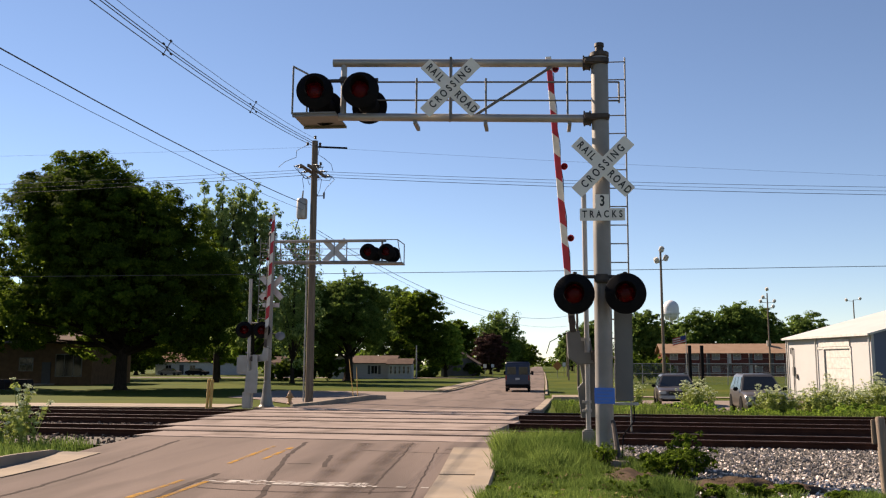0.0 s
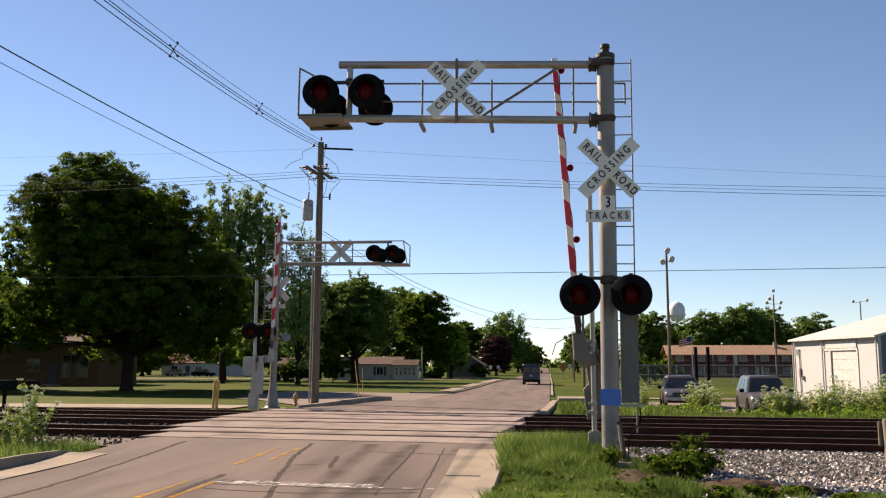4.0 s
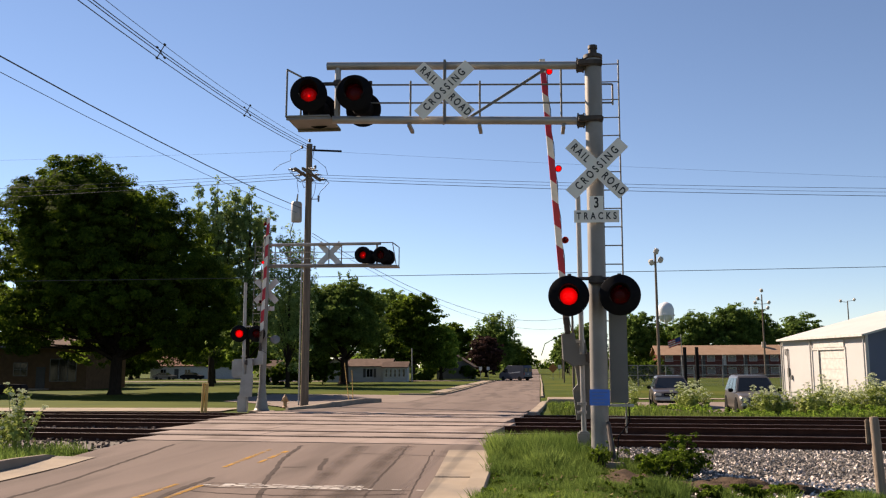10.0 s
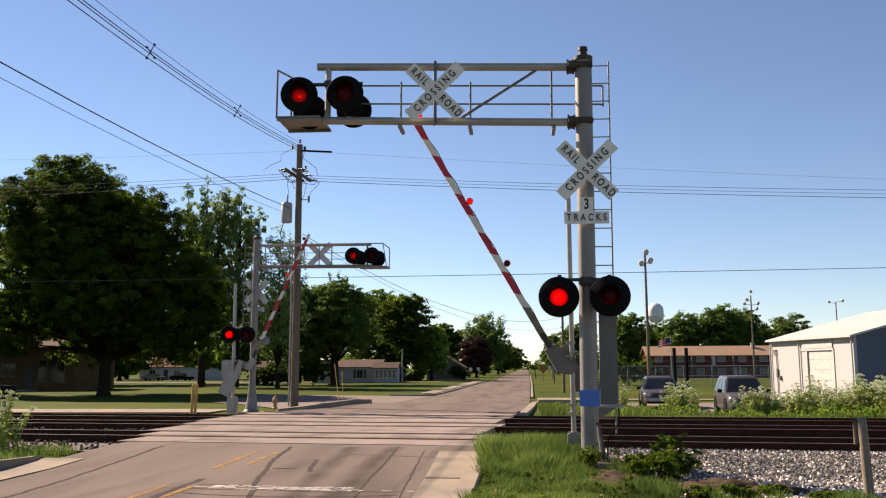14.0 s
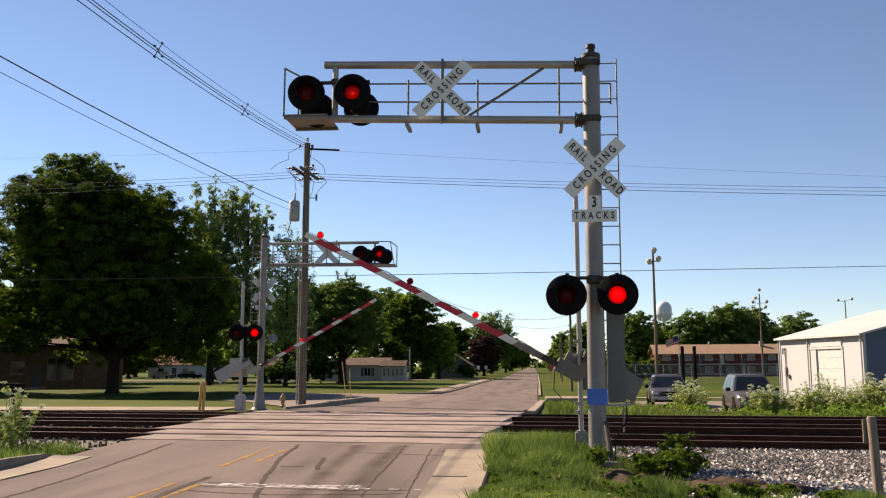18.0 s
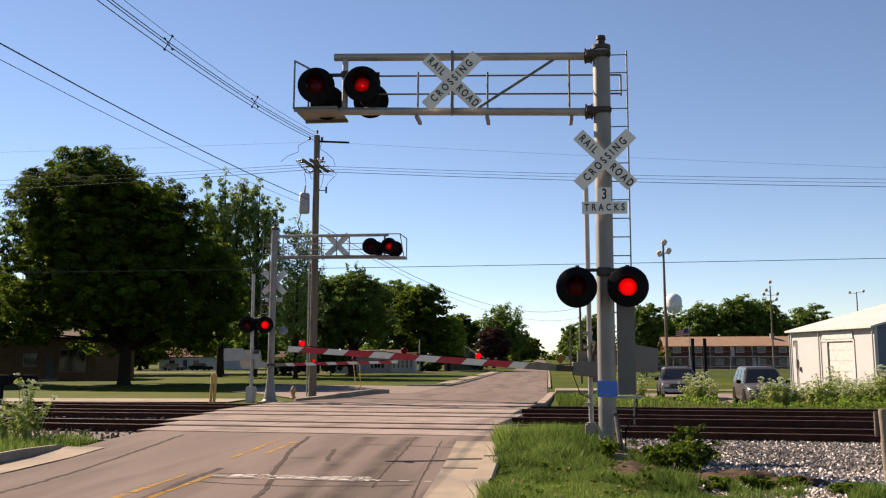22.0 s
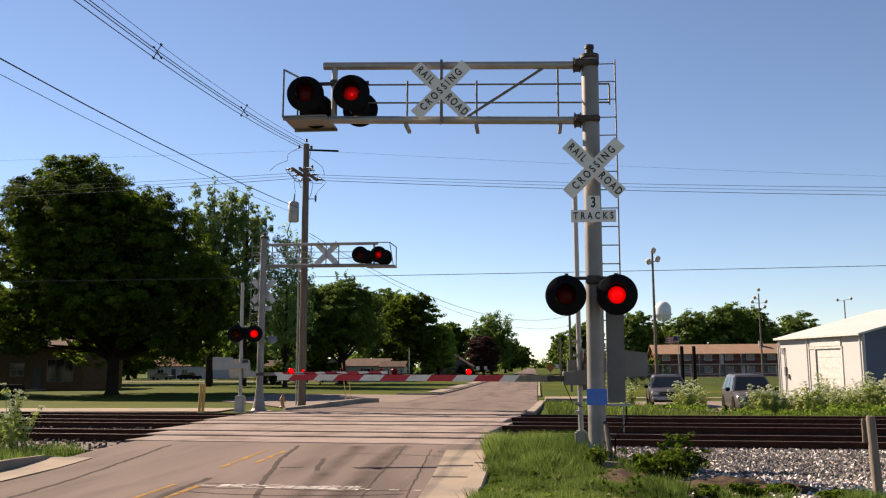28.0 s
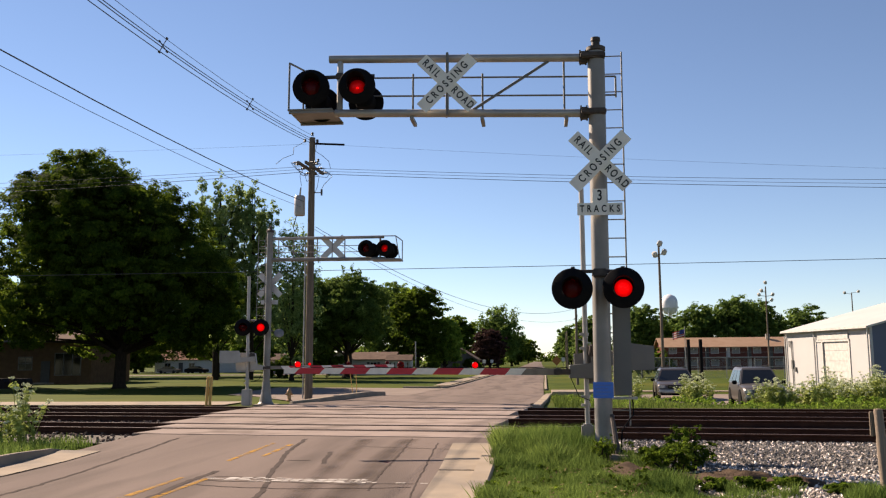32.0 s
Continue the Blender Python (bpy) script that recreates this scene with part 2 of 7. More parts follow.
M_BLUEMARK = material("pale_blue_print", (0.10, 0.22, 0.60), rough=0.5, bump=0)
M_RED = material("red_reflective", (0.46, 0.012, 0.024), (0.36, 0.010, 0.020), scale=5, rough=0.5, fine=40, bump=0.03)
M_GATEW = material("white_reflective", (0.70, 0.66, 0.58), (0.58, 0.54, 0.47), scale=5, rough=0.5, fine=40, bump=0.03)
M_LENS = lens_material("red_signal_glass", (0.85, 0.05, 0.03), (0.17, 0.002, 0.004), 0.62)
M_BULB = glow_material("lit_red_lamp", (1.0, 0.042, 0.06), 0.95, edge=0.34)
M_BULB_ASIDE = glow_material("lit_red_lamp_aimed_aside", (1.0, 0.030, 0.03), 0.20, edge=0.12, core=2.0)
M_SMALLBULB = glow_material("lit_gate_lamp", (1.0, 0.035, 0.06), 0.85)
M_WOODPOLE = material("weathered_pole", (0.23, 0.19, 0.15), (0.15, 0.12, 0.095), scale=3, rough=0.9, fine=30, stretch=(6, 6, 0.4), bump=0.4)
M_WIRE = material("wire", (0.06, 0.06, 0.065), rough=0.6, bump=0)
M_PORC = material("insulator", (0.07, 0.06, 0.055), rough=0.5, bump=0)
M_BARK = material("bark", (0.045, 0.034, 0.026), (0.025, 0.02, 0.015), scale=5, rough=0.95, fine=20, stretch=(2, 2, 0.4), bump=0.6)
M_LEAF = leaf_material("maple_leaves", (0.080, 0.128, 0.013), (0.030, 0.054, 0.007), through=0.5, shine=2.3)
M_LEAF2 = leaf_material("poplar_leaves", (0.205, 0.275, 0.092), (0.130, 0.190, 0.062), through=0.45, shine=1.5)
M_LEAF3 = leaf_material("bright_leaves", (0.165, 0.252, 0.038), (0.098, 0.158, 0.023), through=0.45, shine=1.7)
M_LEAF4 = leaf_material("mid_green_leaves", (0.130, 0.205, 0.045), (0.074, 0.122, 0.028), through=0.45, shine=1.6)
M_LEAFP = leaf_material("purple_leaves", (0.075, 0.040, 0.033), (0.050, 0.028, 0.024), through=0.2)
M_WEED = leaf_material("weed_leaves", (0.290, 0.340, 0.095), (0.190, 0.240, 0.062), through=0.3)
M_BLADE = leaf_material("grass_blades", (0.200, 0.278, 0.066), (0.078, 0.132, 0.028), through=0.3, spread=0.5)
M_RANK = leaf_material("rank_grass", (0.190, 0.262, 0.058), (0.095, 0.145, 0.030), through=0.3, spread=0.55)
M_STRAW = leaf_material("dry_straw", (0.28, 0.23, 0.11), (0.18, 0.15, 0.07), spread=0.4, through=0.2)
M_FLOWER = leaf_material("white_umbels", (0.56, 0.58, 0.40), (0.40, 0.45, 0.26), spread=0.2, through=0.2)
M_GLASS = material("dark_glass", (0.010, 0.012, 0.014), rough=0.12, bump=0)
M_WHITEWALL = material("white_metal_cladding", (0.575, 0.565, 0.560), (0.530, 0.520, 0.515), scale=0.6, rough=0.6, fine=20, bump=0.05)
M_WHITEROOF = material("pale_metal_roof", (0.671, 0.662, 0.619), (0.602, 0.593, 0.550), scale=0.5, rough=0.5, fine=10, bump=0.05)
M_BLUEWALL = material("slate_blue_cladding", (0.10, 0.12, 0.19), (0.08, 0.10, 0.16), scale=0.6, rough=0.6, bump=0.05)
M_TRIM = material("white_trim", (0.72, 0.70, 0.66), rough=0.6, bump=0.03)
M_SIDING = material("pale_siding", (0.50, 0.49, 0.47), (0.45, 0.44, 0.42), scale=1, rough=0.7, bump=0.05, stretch=(0.2, 0.2, 6))
M_SHINGLE = material("brown_shingle", (0.21, 0.15, 0.12), (0.15, 0.105, 0.085), scale=1.2, rough=0.9, fine=25, bump=0.3)
M_TANROOF = material("tan_shingle", (0.44, 0.30, 0.21), (0.38, 0.25, 0.17), scale=0.8, rough=0.9, fine=12, bump=0.2)
M_TANBRICK = material("tan_brick", (0.150, 0.092, 0.052), (0.112, 0.068, 0.039), scale=2, rough=0.9, fine=30)
M_REDBRICK = material("dark_red_brick", (0.17, 0.062, 0.048), (0.12, 0.046, 0.037), scale=1, rough=0.9, fine=20)
M_PANEL = material("pale_panel", (0.270, 0.252, 0.228), rough=0.7)
M_DARKDOOR = material("dark_door", (0.055, 0.05, 0.048), rough=0.6)
M_GREYWALL = material("weathered_grey_siding", (0.16, 0.155, 0.16), (0.12, 0.115, 0.12), scale=1, rough=0.8)
M_PINK = material("faded_pink_roof", (0.33, 0.19, 0.145), (0.27, 0.155, 0.12), scale=1, rough=0.9)
M_CAR_GREY = material("grey_car_paint", (0.155, 0.138, 0.125), (0.13, 0.116, 0.106), scale=2, rough=0.28, metal=0.5, bump=0)
M_CAR_TAUPE = material("taupe_car_paint", (0.115, 0.096, 0.084), (0.10, 0.084, 0.075), scale=2, rough=0.28, metal=0.5, bump=0)
M_CAR_NAVY = material("navy_van_paint", (0.022, 0.028, 0.055), (0.018, 0.022, 0.045), scale=1, rough=0.35, bump=0)
M_CAR_SILVER = material("silver_stripe", (0.45, 0.47, 0.50), rough=0.4, metal=0.4, bump=0)
M_CHROME = material("chrome", (0.310, 0.300, 0.285), rough=0.2, metal=1.0, bump=0)
M_TYRE = material("tyre_rubber", (0.02, 0.02, 0.02), rough=0.9)
M_TAIL = material("red_tail_glass", (0.35, 0.02, 0.02), rough=0.25, bump=0)
M_HEADL = material("clear_lamp_glass", (0.50, 0.50, 0.50), rough=0.12, bump=0)
M_YELLOW = material("yellow_post_paint", (0.60, 0.36, 0.09), (0.52, 0.31, 0.08), scale=4, rough=0.6)
M_HYD = material("hydrant_paint", (0.52, 0.30, 0.13), (0.42, 0.22, 0.10), scale=9, rough=0.6)
M_OLDWOOD = material("bleached_post", (0.34, 0.27, 0.21), (0.24, 0.19, 0.15), scale=4, rough=0.9, fine=30, stretch=(6, 6, 0.5), bump=0.4)
M_ORANGE = material("orange_sign", (0.42, 0.15, 0.03), rough=0.7, bump=0)
M_FLAGR = material("flag_red", (0.45, 0.05, 0.06), rough=0.8, bump=0)
M_FLAGB = material("flag_blue", (0.05, 0.07, 0.22), rough=0.8, bump=0)
M_MESH = material("chain_link_wire", (0.30, 0.30, 0.30), rough=0.5, metal=0.5, bump=0)
M_TOWER = material("water_tower_paint", (0.72, 0.73, 0.75), (0.66, 0.67, 0.70), scale=0.1, rough=0.5, fine=1)


# ---- mesh tools ----
def block(bm, c, s, m=None, bevel=0.0):
    r = bmesh.ops.create_cube(bm, size=1.0)
    vs = r["verts"]
    t = Matrix.Translation(c) @ (m or Matrix()) @ Matrix.Diagonal((*s, 1))
    bmesh.ops.transform(bm, matrix=t, verts=vs)
    if bevel:
        es = list({e for v in vs for e in v.link_edges})
        bmesh.ops.bevel(bm, geom=es, offset=bevel, segments=2, affect="EDGES")
    return bm


def span(bm, lo, hi, bevel=0.0):
    return block(bm, [(a + b) / 2 for a, b in zip(lo, hi)], [b - a for a, b in zip(lo, hi)], bevel=bevel)


def tube(bm, p, q, r, r2=None, n=12, cap=True):
    p, q = Vector(p), Vector(q)
    d = q - p
    m = Matrix.Translation((p + q) / 2) @ d.to_track_quat("Z", "Y").to_matrix().to_4x4()
    bmesh.ops.create_cone(bm, cap_ends=cap, segments=n, radius1=r, radius2=r if r2 is None else r2, depth=d.length, matrix=m)
    return bm


def pipe(bm, pts, r, n=8):
    for a, b in zip(pts, pts[1:]):
        tube(bm, a, b, r, n=n)
    return bm


def bent(bm, pts, r, n=6):
    """One unbroken round rod through the points."""
    pts = [Vector(p) for p in pts]
    prev = None
    for i, p in enumerate(pts):
        d = (pts[min(i + 1, len(pts) - 1)] - pts[max(i - 1, 0)]).normalized()
        a = d.cross(Vector((0.31, 0.9, 0.3))).normalized()
        b = d.cross(a)
        ring = [bm.verts.new(p + r * (a * math.cos(6.28319 * k / n) + b * math.sin(6.28319 * k / n))) for k in range(n)]
        if prev:
            for k in range(n):
                bm.faces.new((prev[k], prev[(k + 1) % n], ring[(k + 1) % n], ring[k]))
        else:
            bm.faces.new(ring)
        prev = ring
    bm.faces.new(prev[::-1])
    return bm


def lathe(bm, prof, n=24, m=None, cap=True):
    """A turned shape: (radius, height) pairs about z."""
    rings = []
    for r, z in prof:
        rings.append([bm.verts.new((r * math.cos(2 * math.pi * i / n), r * math.sin(2 * math.pi * i / n), z)) for i in range(n)])
    for a, b in zip(rings, rings[1:]):
        for i in range(n):
            bm.faces.new((a[i], a[(i + 1) % n], b[(i + 1) % n], b[i]))
    if cap and prof[0][0] > 1e-4:
        bm.faces.new(rings[0][::-1])
    if cap and prof[-1][0] > 1e-4:
        bm.faces.new(rings[-1])
    vs = [v for r in rings for v in r]
    if m:
        bmesh.ops.transform(bm, matrix=m, verts=vs)
    return bm


def extrude(bm, outline, y0, y1, m=None):
    """A prism: an outline in x and z, from y0 to y1."""
    a = [bm.verts.new((x, y0, z)) for x, z in outline]
    b = [bm.verts.new((x, y1, z)) for x, z in outline]
    n = len(a)
    bm.faces.new(a)
    bm.faces.new(b[::-1])
    for i in range(n):
        bm.faces.new((a[(i + 1) % n], a[i], b[i], b[(i + 1) % n]))
    if m:
        bmesh.ops.transform(bm, matrix=m, verts=a + b)
    return bm


def finish(bm, name, mat, smooth=False):
    bmesh.ops.recalc_face_normals(bm, faces=bm.faces)
    me = bpy.data.meshes.new(name)
    bm.to_mesh(me)
    bm.free()
    me.materials.append(mat)
    if smooth:
        for f in me.polygons:
            f.use_smooth = True
        me.set_sharp_from_angle(angle=radians(40))
    return me


def part(name, bm, mat, parent, label="", m=None, smooth=False):
    ob = new(name, finish(bm, name, mat, smooth))
    ob.parent = parent
    if m:
        ob.matrix_basis = m
    return tagged(ob, label=label)


def thing(name, m, label, category, group="", kind=""):
    ob = new(name)
    ob.empty_display_size = 0.1
    ob.matrix_basis = m
    return tagged(ob, label, category, group, kind)


def solid(name, bm, mat, label, category, group="", kind="", m=None, smooth=False):
    ob = new(name, finish(bm, name, mat, smooth))
    if m:
        ob.matrix_basis = m
    return tagged(ob, label, category, group, kind)


def B():
    return bmesh.new()


def raw(name, verts, faces, mat):
    me = bpy.data.meshes.new(name)
    me.from_pydata(verts, [], faces)
    me.materials.append(mat)
    me.update()
    return me


def lettering(text, size, mat, parent, m, name="lettering", narrow=0.74, space=1.42):
    cu = bpy.data.curves.new(name, "FONT")
    cu.body, cu.size, cu.align_x, cu.align_y, cu.extrude = text, size, "CENTER", "CENTER", 0.002
    cu.offset = size * 0.022
    cu.space_character = space
    ob = bpy.data.objects.new(name, cu)
    scene.collection.objects.link(ob)
    me = bpy.data.meshes.new_from_object(ob.evaluated_get(bpy.context.evaluated_depsgraph_get()))
    bpy.data.objects.remove(ob)
    me.materials.clear()
    me.materials.append(mat)
    t = new(name, me)
    t.parent = parent
    t.matrix_basis = m @ Matrix.Diagonal((narrow, 1, 1, 1))
    return t


# ---- the lie of the land ----
def step(a, b, v):
    u = min(1.0, max(0.0, (v - a) / (b - a)))
    return u * u * (3 - 2 * u)


def land(x, y):
    """Height of the ground: the tracks lie on a low rise."""
    s = step(2, 9, x)
    return -0.6 * step(37 - 7 * s, 60 - 18 * s, y + 0.14 * x)


TILT = math.atan(0.12)
TRACKS = (20.0, 24.1, 27.9)       # centre lines, where they meet x = 0
RAIL_TOP = 0.12


def trk(u, v, z=0.0):
    """A place by its way along and across the tracks."""
    return Vector((u * math.cos(TILT), v - u * math.sin(TILT), z))


def across(x, y):
    return y + 0.12 * x


def lerp_table(tab, y):
    if y <= tab[0][0]:
        return tab[0][1]
    for (a, va), (b, vb) in zip(tab, tab[1:]):
        if y <= b:
            return va + (vb - va) * (y - a) / (b - a)
    return tab[-1][1]


LEFT_EDGE = [(-30, -8.2), (13, -8.2), (16.5, -8.5), (20, -9.2), (24, -9.9), (30, -10.05), (33.5, -8.6), (42, -8.1), (44, -7.7),
             (46, -8.2), (66, -8.0), (69, -7.2), (87, -6.7), (120, -6.3), (165, -5.2), (263, -5.1), (600, -4.2), (900, -3.0)]
RIGHT_EDGE = [(-30, -1.3), (11, -1.4), (16.7, -1.6), (18, -0.95), (28, -0.7), (33, -0.1), (39, 0.3), (66, 0.45), (82, 0.55), (113, 0.85), (165, 1.15), (260, 1.8), (411, 2.3), (900, 4.0)]


def road_z(x, y):
    v = across(x, y)
    return land(x, y) + 0.02 + 0.082 * step(11.5, 17.5, v) * (1 - step(30.2, 37, v))


def ground_sheet():
    def axis(lo, hi, fine_lo, fine_hi, d):
        a = list(np.arange(fine_lo, fine_hi + 0.01, d))
        s = d
        while a[0] > lo:
            s *= 1.35
            a.insert(0, a[0] - s)
        s = d
        while a[-1] < hi:
            s *= 1.35
            a.append(a[-1] + s)
        return a
    xs, ys = axis(-2500, 2500, -60, 60, 1.5), axis(-400, 4000, -10, 110, 1.5)
    v = []
    for y in ys:
        for x in xs:
            w = across(x, y)
            bed = step(14.5, 18, w) * (1 - step(29.8, 32, w))
            dip = 0.12 * step(9.6, 11.0, w) * step(0.9, 2.0, x) * (1 - step(29.8, 32, w))
            v.append((x, y, land(x, y) - 0.03 - 0.16 * bed - dip + 0.03 * noise.noise((x * 0.3, y * 0.3, 0))))
    n = len(xs)
    f = [(j * n + i, j * n + i + 1, (j + 1) * n + i + 1, (j + 1) * n + i) for j in range(len(ys) - 1) for i in range(n - 1)]
    tagged(new("ground", raw("ground", v, f, M_GRASS)), "mown green grass and rough verge over level ground", "ground", kind="structure")


def strip(name, rows, mat, label, category, z, cols=8, kind="structure"):
    """A sheet between two edges: rows of (left point, right point), with a height function."""
    v, f = [], []
    for a, b in rows:
        for i in range(cols + 1):
            k = i / cols
            x, y = a[0] + (b[0] - a[0]) * k, a[1] + (b[1] - a[1]) * k
            v.append((x, y, z(x, y)))
    for j in range(len(rows) - 1):
        for i in range(cols):
            o = j * (cols + 1) + i
            f.append((o, o + 1, o + cols + 2, o + cols + 1))
    return tagged(new(name, raw(name, v, f, mat)), label, category, kind=kind)


def roads():
    ys = list(np.arange(-30, 16.6, 0.75))
    last = [((-8.6, v + 1.03), (-1.55 + 0.6 * (v > 17.3), v + 0.15)) for v in (16.9, 17.4, 17.9)]
    strip("road", [((lerp_table(LEFT_EDGE, y), y), (lerp_table(RIGHT_EDGE, y), y)) for y in ys] + last, M_ROAD,
          "worn brownish-grey asphalt road with sealed cracks", "road", road_z)
    ys = list(np.arange(31.5, 120, 1.5)) + list(np.arange(120, 900, 12.0))
    strip("road_beyond", [((-10.0, 30.95), (-0.2, 29.75)), ((-9.9, 31.3), (-0.15, 30.6))] + [((lerp_table(LEFT_EDGE, y), y), (lerp_table(RIGHT_EDGE, y), y)) for y in ys], M_ROAD,
          "worn asphalt road running straight away past the tracks", "road", road_z)
    near = [(-8.4, 36.0), (-10.2, 36.2), (-13.8, 42.2), (-16.8, 47.5), (-19, 53), (-21, 60), (-22, 67)]
    far = [(-7.0, 70.5), (-11.6, 72.1), (-15.5, 73.6), (-18, 74.2), (-20, 74.6), (-21.5, 74.8), (-22.5, 75.0)]
    strip("side_road", list(zip(near, far)), M_ROAD2, "pale asphalt side street joining the road", "road", lambda x, y: land(x, y) + 0.012, cols=14)
    strip("cross_street", [((x, 143.0), (x, 150.0)) for x in np.arange(-160, -7.9, 8.0)], M_ROAD2,
          "pale asphalt cross street beyond the lawns", "road", lambda x, y: land(x, y) + 0.012, cols=2)
    # strips of concrete walk beside the tracks and along the lawn
    strip("pavement", [((x, 33.1 - 0.02 * (x + 12)), (x, 35.9 - 0.01 * (x + 12))) for x in np.arange(-60, -11.0, 2.0)], M_CONC,
          "narrow pale concrete walk beside the tracks", "pavement", lambda x, y: land(x, y) + 0.02, cols=2)
    strip("pavement_right", [((1.2, 62.5), (1.2, 64.2)), ((20, 60.6), (20, 62.3))], M_CONC,
          "pale concrete walk across the far verge", "pavement", lambda x, y: land(x, y) + 0.03, cols=8)
    strip("parking_lot", [((x, 44.0), (x, 57.0)) for x in np.arange(5.5, 18, 1.5)], M_ROAD2,
          "pale gravelled parking ground beyond the tracks", "parking lot", lambda x, y: land(x, y) - 0.01 + 0.02 * step(5, 6, x), cols=12)
    strip("pavement_apartments", [((x, 167.0), (x, 169.4)) for x in np.arange(10.0, 75, 5.0)], M_CONC,
          "pale concrete walk before the apartment block", "pavement", lambda x, y: land(x, y) + 0.03, cols=1)
    # apron slabs and kerbs
    ap = thing("apron", pose(0, 0, 0), "pale concrete apron slabs along the road edge", "pavement", kind="structure")
    for i, y in enumerate((-8.0, -5.0, -2.0, 1.0, 4.0, 7.0, 10.0, 13.2), -2):
        bm = B()
        y1 = 13.1 if i == 4 else y + 2.96
        if i == 5:
            y1 = 16.7
        x0, x1 = lerp_table(RIGHT_EDGE, y), lerp_table(RIGHT_EDGE, y1)
        z0 = road_z(-1.2, y) + 0.02
        z1 = road_z(-1.2, y1) + 0.02
        vs = [bm.verts.new(p) for p in ((x0 + .01, y, z0), (-0.92, y, z0), (-0.92, y1, z1), (x1 + .01, y1, z1))]
        lo = [bm.verts.new((v.co.x, v.co.y, v.co.z - 0.15)) for v in vs]
        bm.faces.new(vs)
        for k in range(4):
            bm.faces.new((vs[k], lo[k], lo[(k + 1) % 4], vs[(k + 1) % 4]))
        part("slab", bm, M_CONC, ap)
    strip("asphalt_patch", [((-1.75, 16.55), (-0.8, 16.0)), ((-1.75, 17.3), (-0.75, 17.0)), ((-1.75, 18.1), (-0.72, 17.95))], M_ROAD,
          "patched asphalt corner beside the crossing", "road", lambda x, y: road_z(x, y) + 0.006, cols=3)
    kerb("kerb", [(-0.79, y, road_z(-1, y) + 0.055) for y in (-8, -4, 2, 8, 12, 16.2)], 0.26)
    kerb("kerb_left", [(-8.52, -4, 0.20), (-8.52, 6, 0.20), (-8.55, 12.0, 0.20), (-8.59, 14.0, 0.19), (-8.70, 15.2, 0.14), (-8.93, 16.1, 0.02)], 0.09)
    strip("gutter", [((-8.46, -4), (-7.78, -4)), ((-8.46, 8), (-7.78, 8)), ((-8.5, 12.2), (-7.78, 12.2)), ((-8.54, 14.2), (-7.8, 14.2)), ((-8.7, 15.6), (-7.9, 15.5))], M_CONC,
          "pale concrete gutter by the kerb", "gutter", lambda x, y: road_z(x, y) + 0.012, cols=2)
    kerb("kerb_island", [(-9.5, 33.6, 0.12), (-8.7, 34.2, 0.2), (-8.35, 37.5, 0.22), (-8.05, 41.5, 0.2), (-7.7, 43.8, 0.12), (-8.2, 44.8, 0.06), (-9.6, 44.6, 0.02)], 0.28)
    kerb("kerb_far", [(-11.0, 72.6, -0.47), (-7.8, 71.5, -0.47), (-7.15, 75, -0.47), (-6.85, 90, -0.47), (-6.5, 120, -0.47), (-6.0, 141, -0.47)], 0.22)
    kerb("kerb_far_right", [(0.62, 66, -0.5), (0.75, 82, -0.5), (1.05, 113, -0.5), (1.35, 165, -0.5), (2.0, 260, -0.5)], 0.2)
    kerb("kerb_right", [(-0.05, 30.2, 0.12), (0.25, 36, 0.08), (0.45, 42, 0.0), (0.62, 46.8, -0.12)], 0.30)
    bm = B()
    span(bm, (0.75, 46.4, -0.8), (3.6, 49.6, -0.02), bevel=0.03)
    solid("concrete_pad", bm, M_CONC, "low grey concrete pad beside the road", "concrete pad", kind="structure")
    strip("pavement_far", [((-9.0, 76), (-7.6, 76)), ((-8.4, 120), (-7.0, 120)), ((-7.9, 141), (-6.5, 141))], M_CONC,
                  "pale concrete walk beside the far kerb", "pavement", lambda x, y: land(x, y) + 0.10, cols=1)


def kerb(name, pts, w):
    bm = B()
    prev = None
    for i, p in enumerate(pts):
        a, b = Vector(pts[max(i - 1, 0)]), Vector(pts[min(i + 1, len(pts) - 1)])
        d = (b - a)
        s = Vector((d.y, -d.x, 0)).normalized() * w / 2
        c = Vector(p)
        ring = [bm.verts.new(c + s * 1.12 + Vector((0, 0, -0.3))), bm.verts.new(c + s * 1.04 - Vector((0, 0, 0.02))), bm.verts.new(c + s * 0.85),
                bm.verts.new(c - s), bm.verts.new(c - s + Vector((0, 0, -0.3)))]
        if prev:
            for k in range(4):
                bm.faces.new((prev[k], prev[k + 1], ring[k + 1], ring[k]))
        else:
            bm.faces.new(ring)
        prev = ring
    bm.faces.new(prev)
    solid(name, bm, M_CONC, "weathered pale concrete kerb", "kerb", kind="structure")


def ribbon(bm, pts, w, z=0.006):
    """A thin painted or sealed line lying on the road."""
    prev = None
    for i, p in enumerate(pts):
        a, b = Vector(pts[max(i - 1, 0)]), Vector(pts[min(i + 1, len(pts) - 1)])
        d = b - a
        s = Vector((d.y, -d.x)).normalized() * w / 2
        r = [bm.verts.new((p[0] + k * s.x, p[1] + k * s.y, road_z(p[0] + k * s.x, p[1] + k * s.y) + z)) for k in (1, -1)]
        if prev:
            bm.faces.new((prev[0], prev[1], r[1], r[0]))
        prev = r


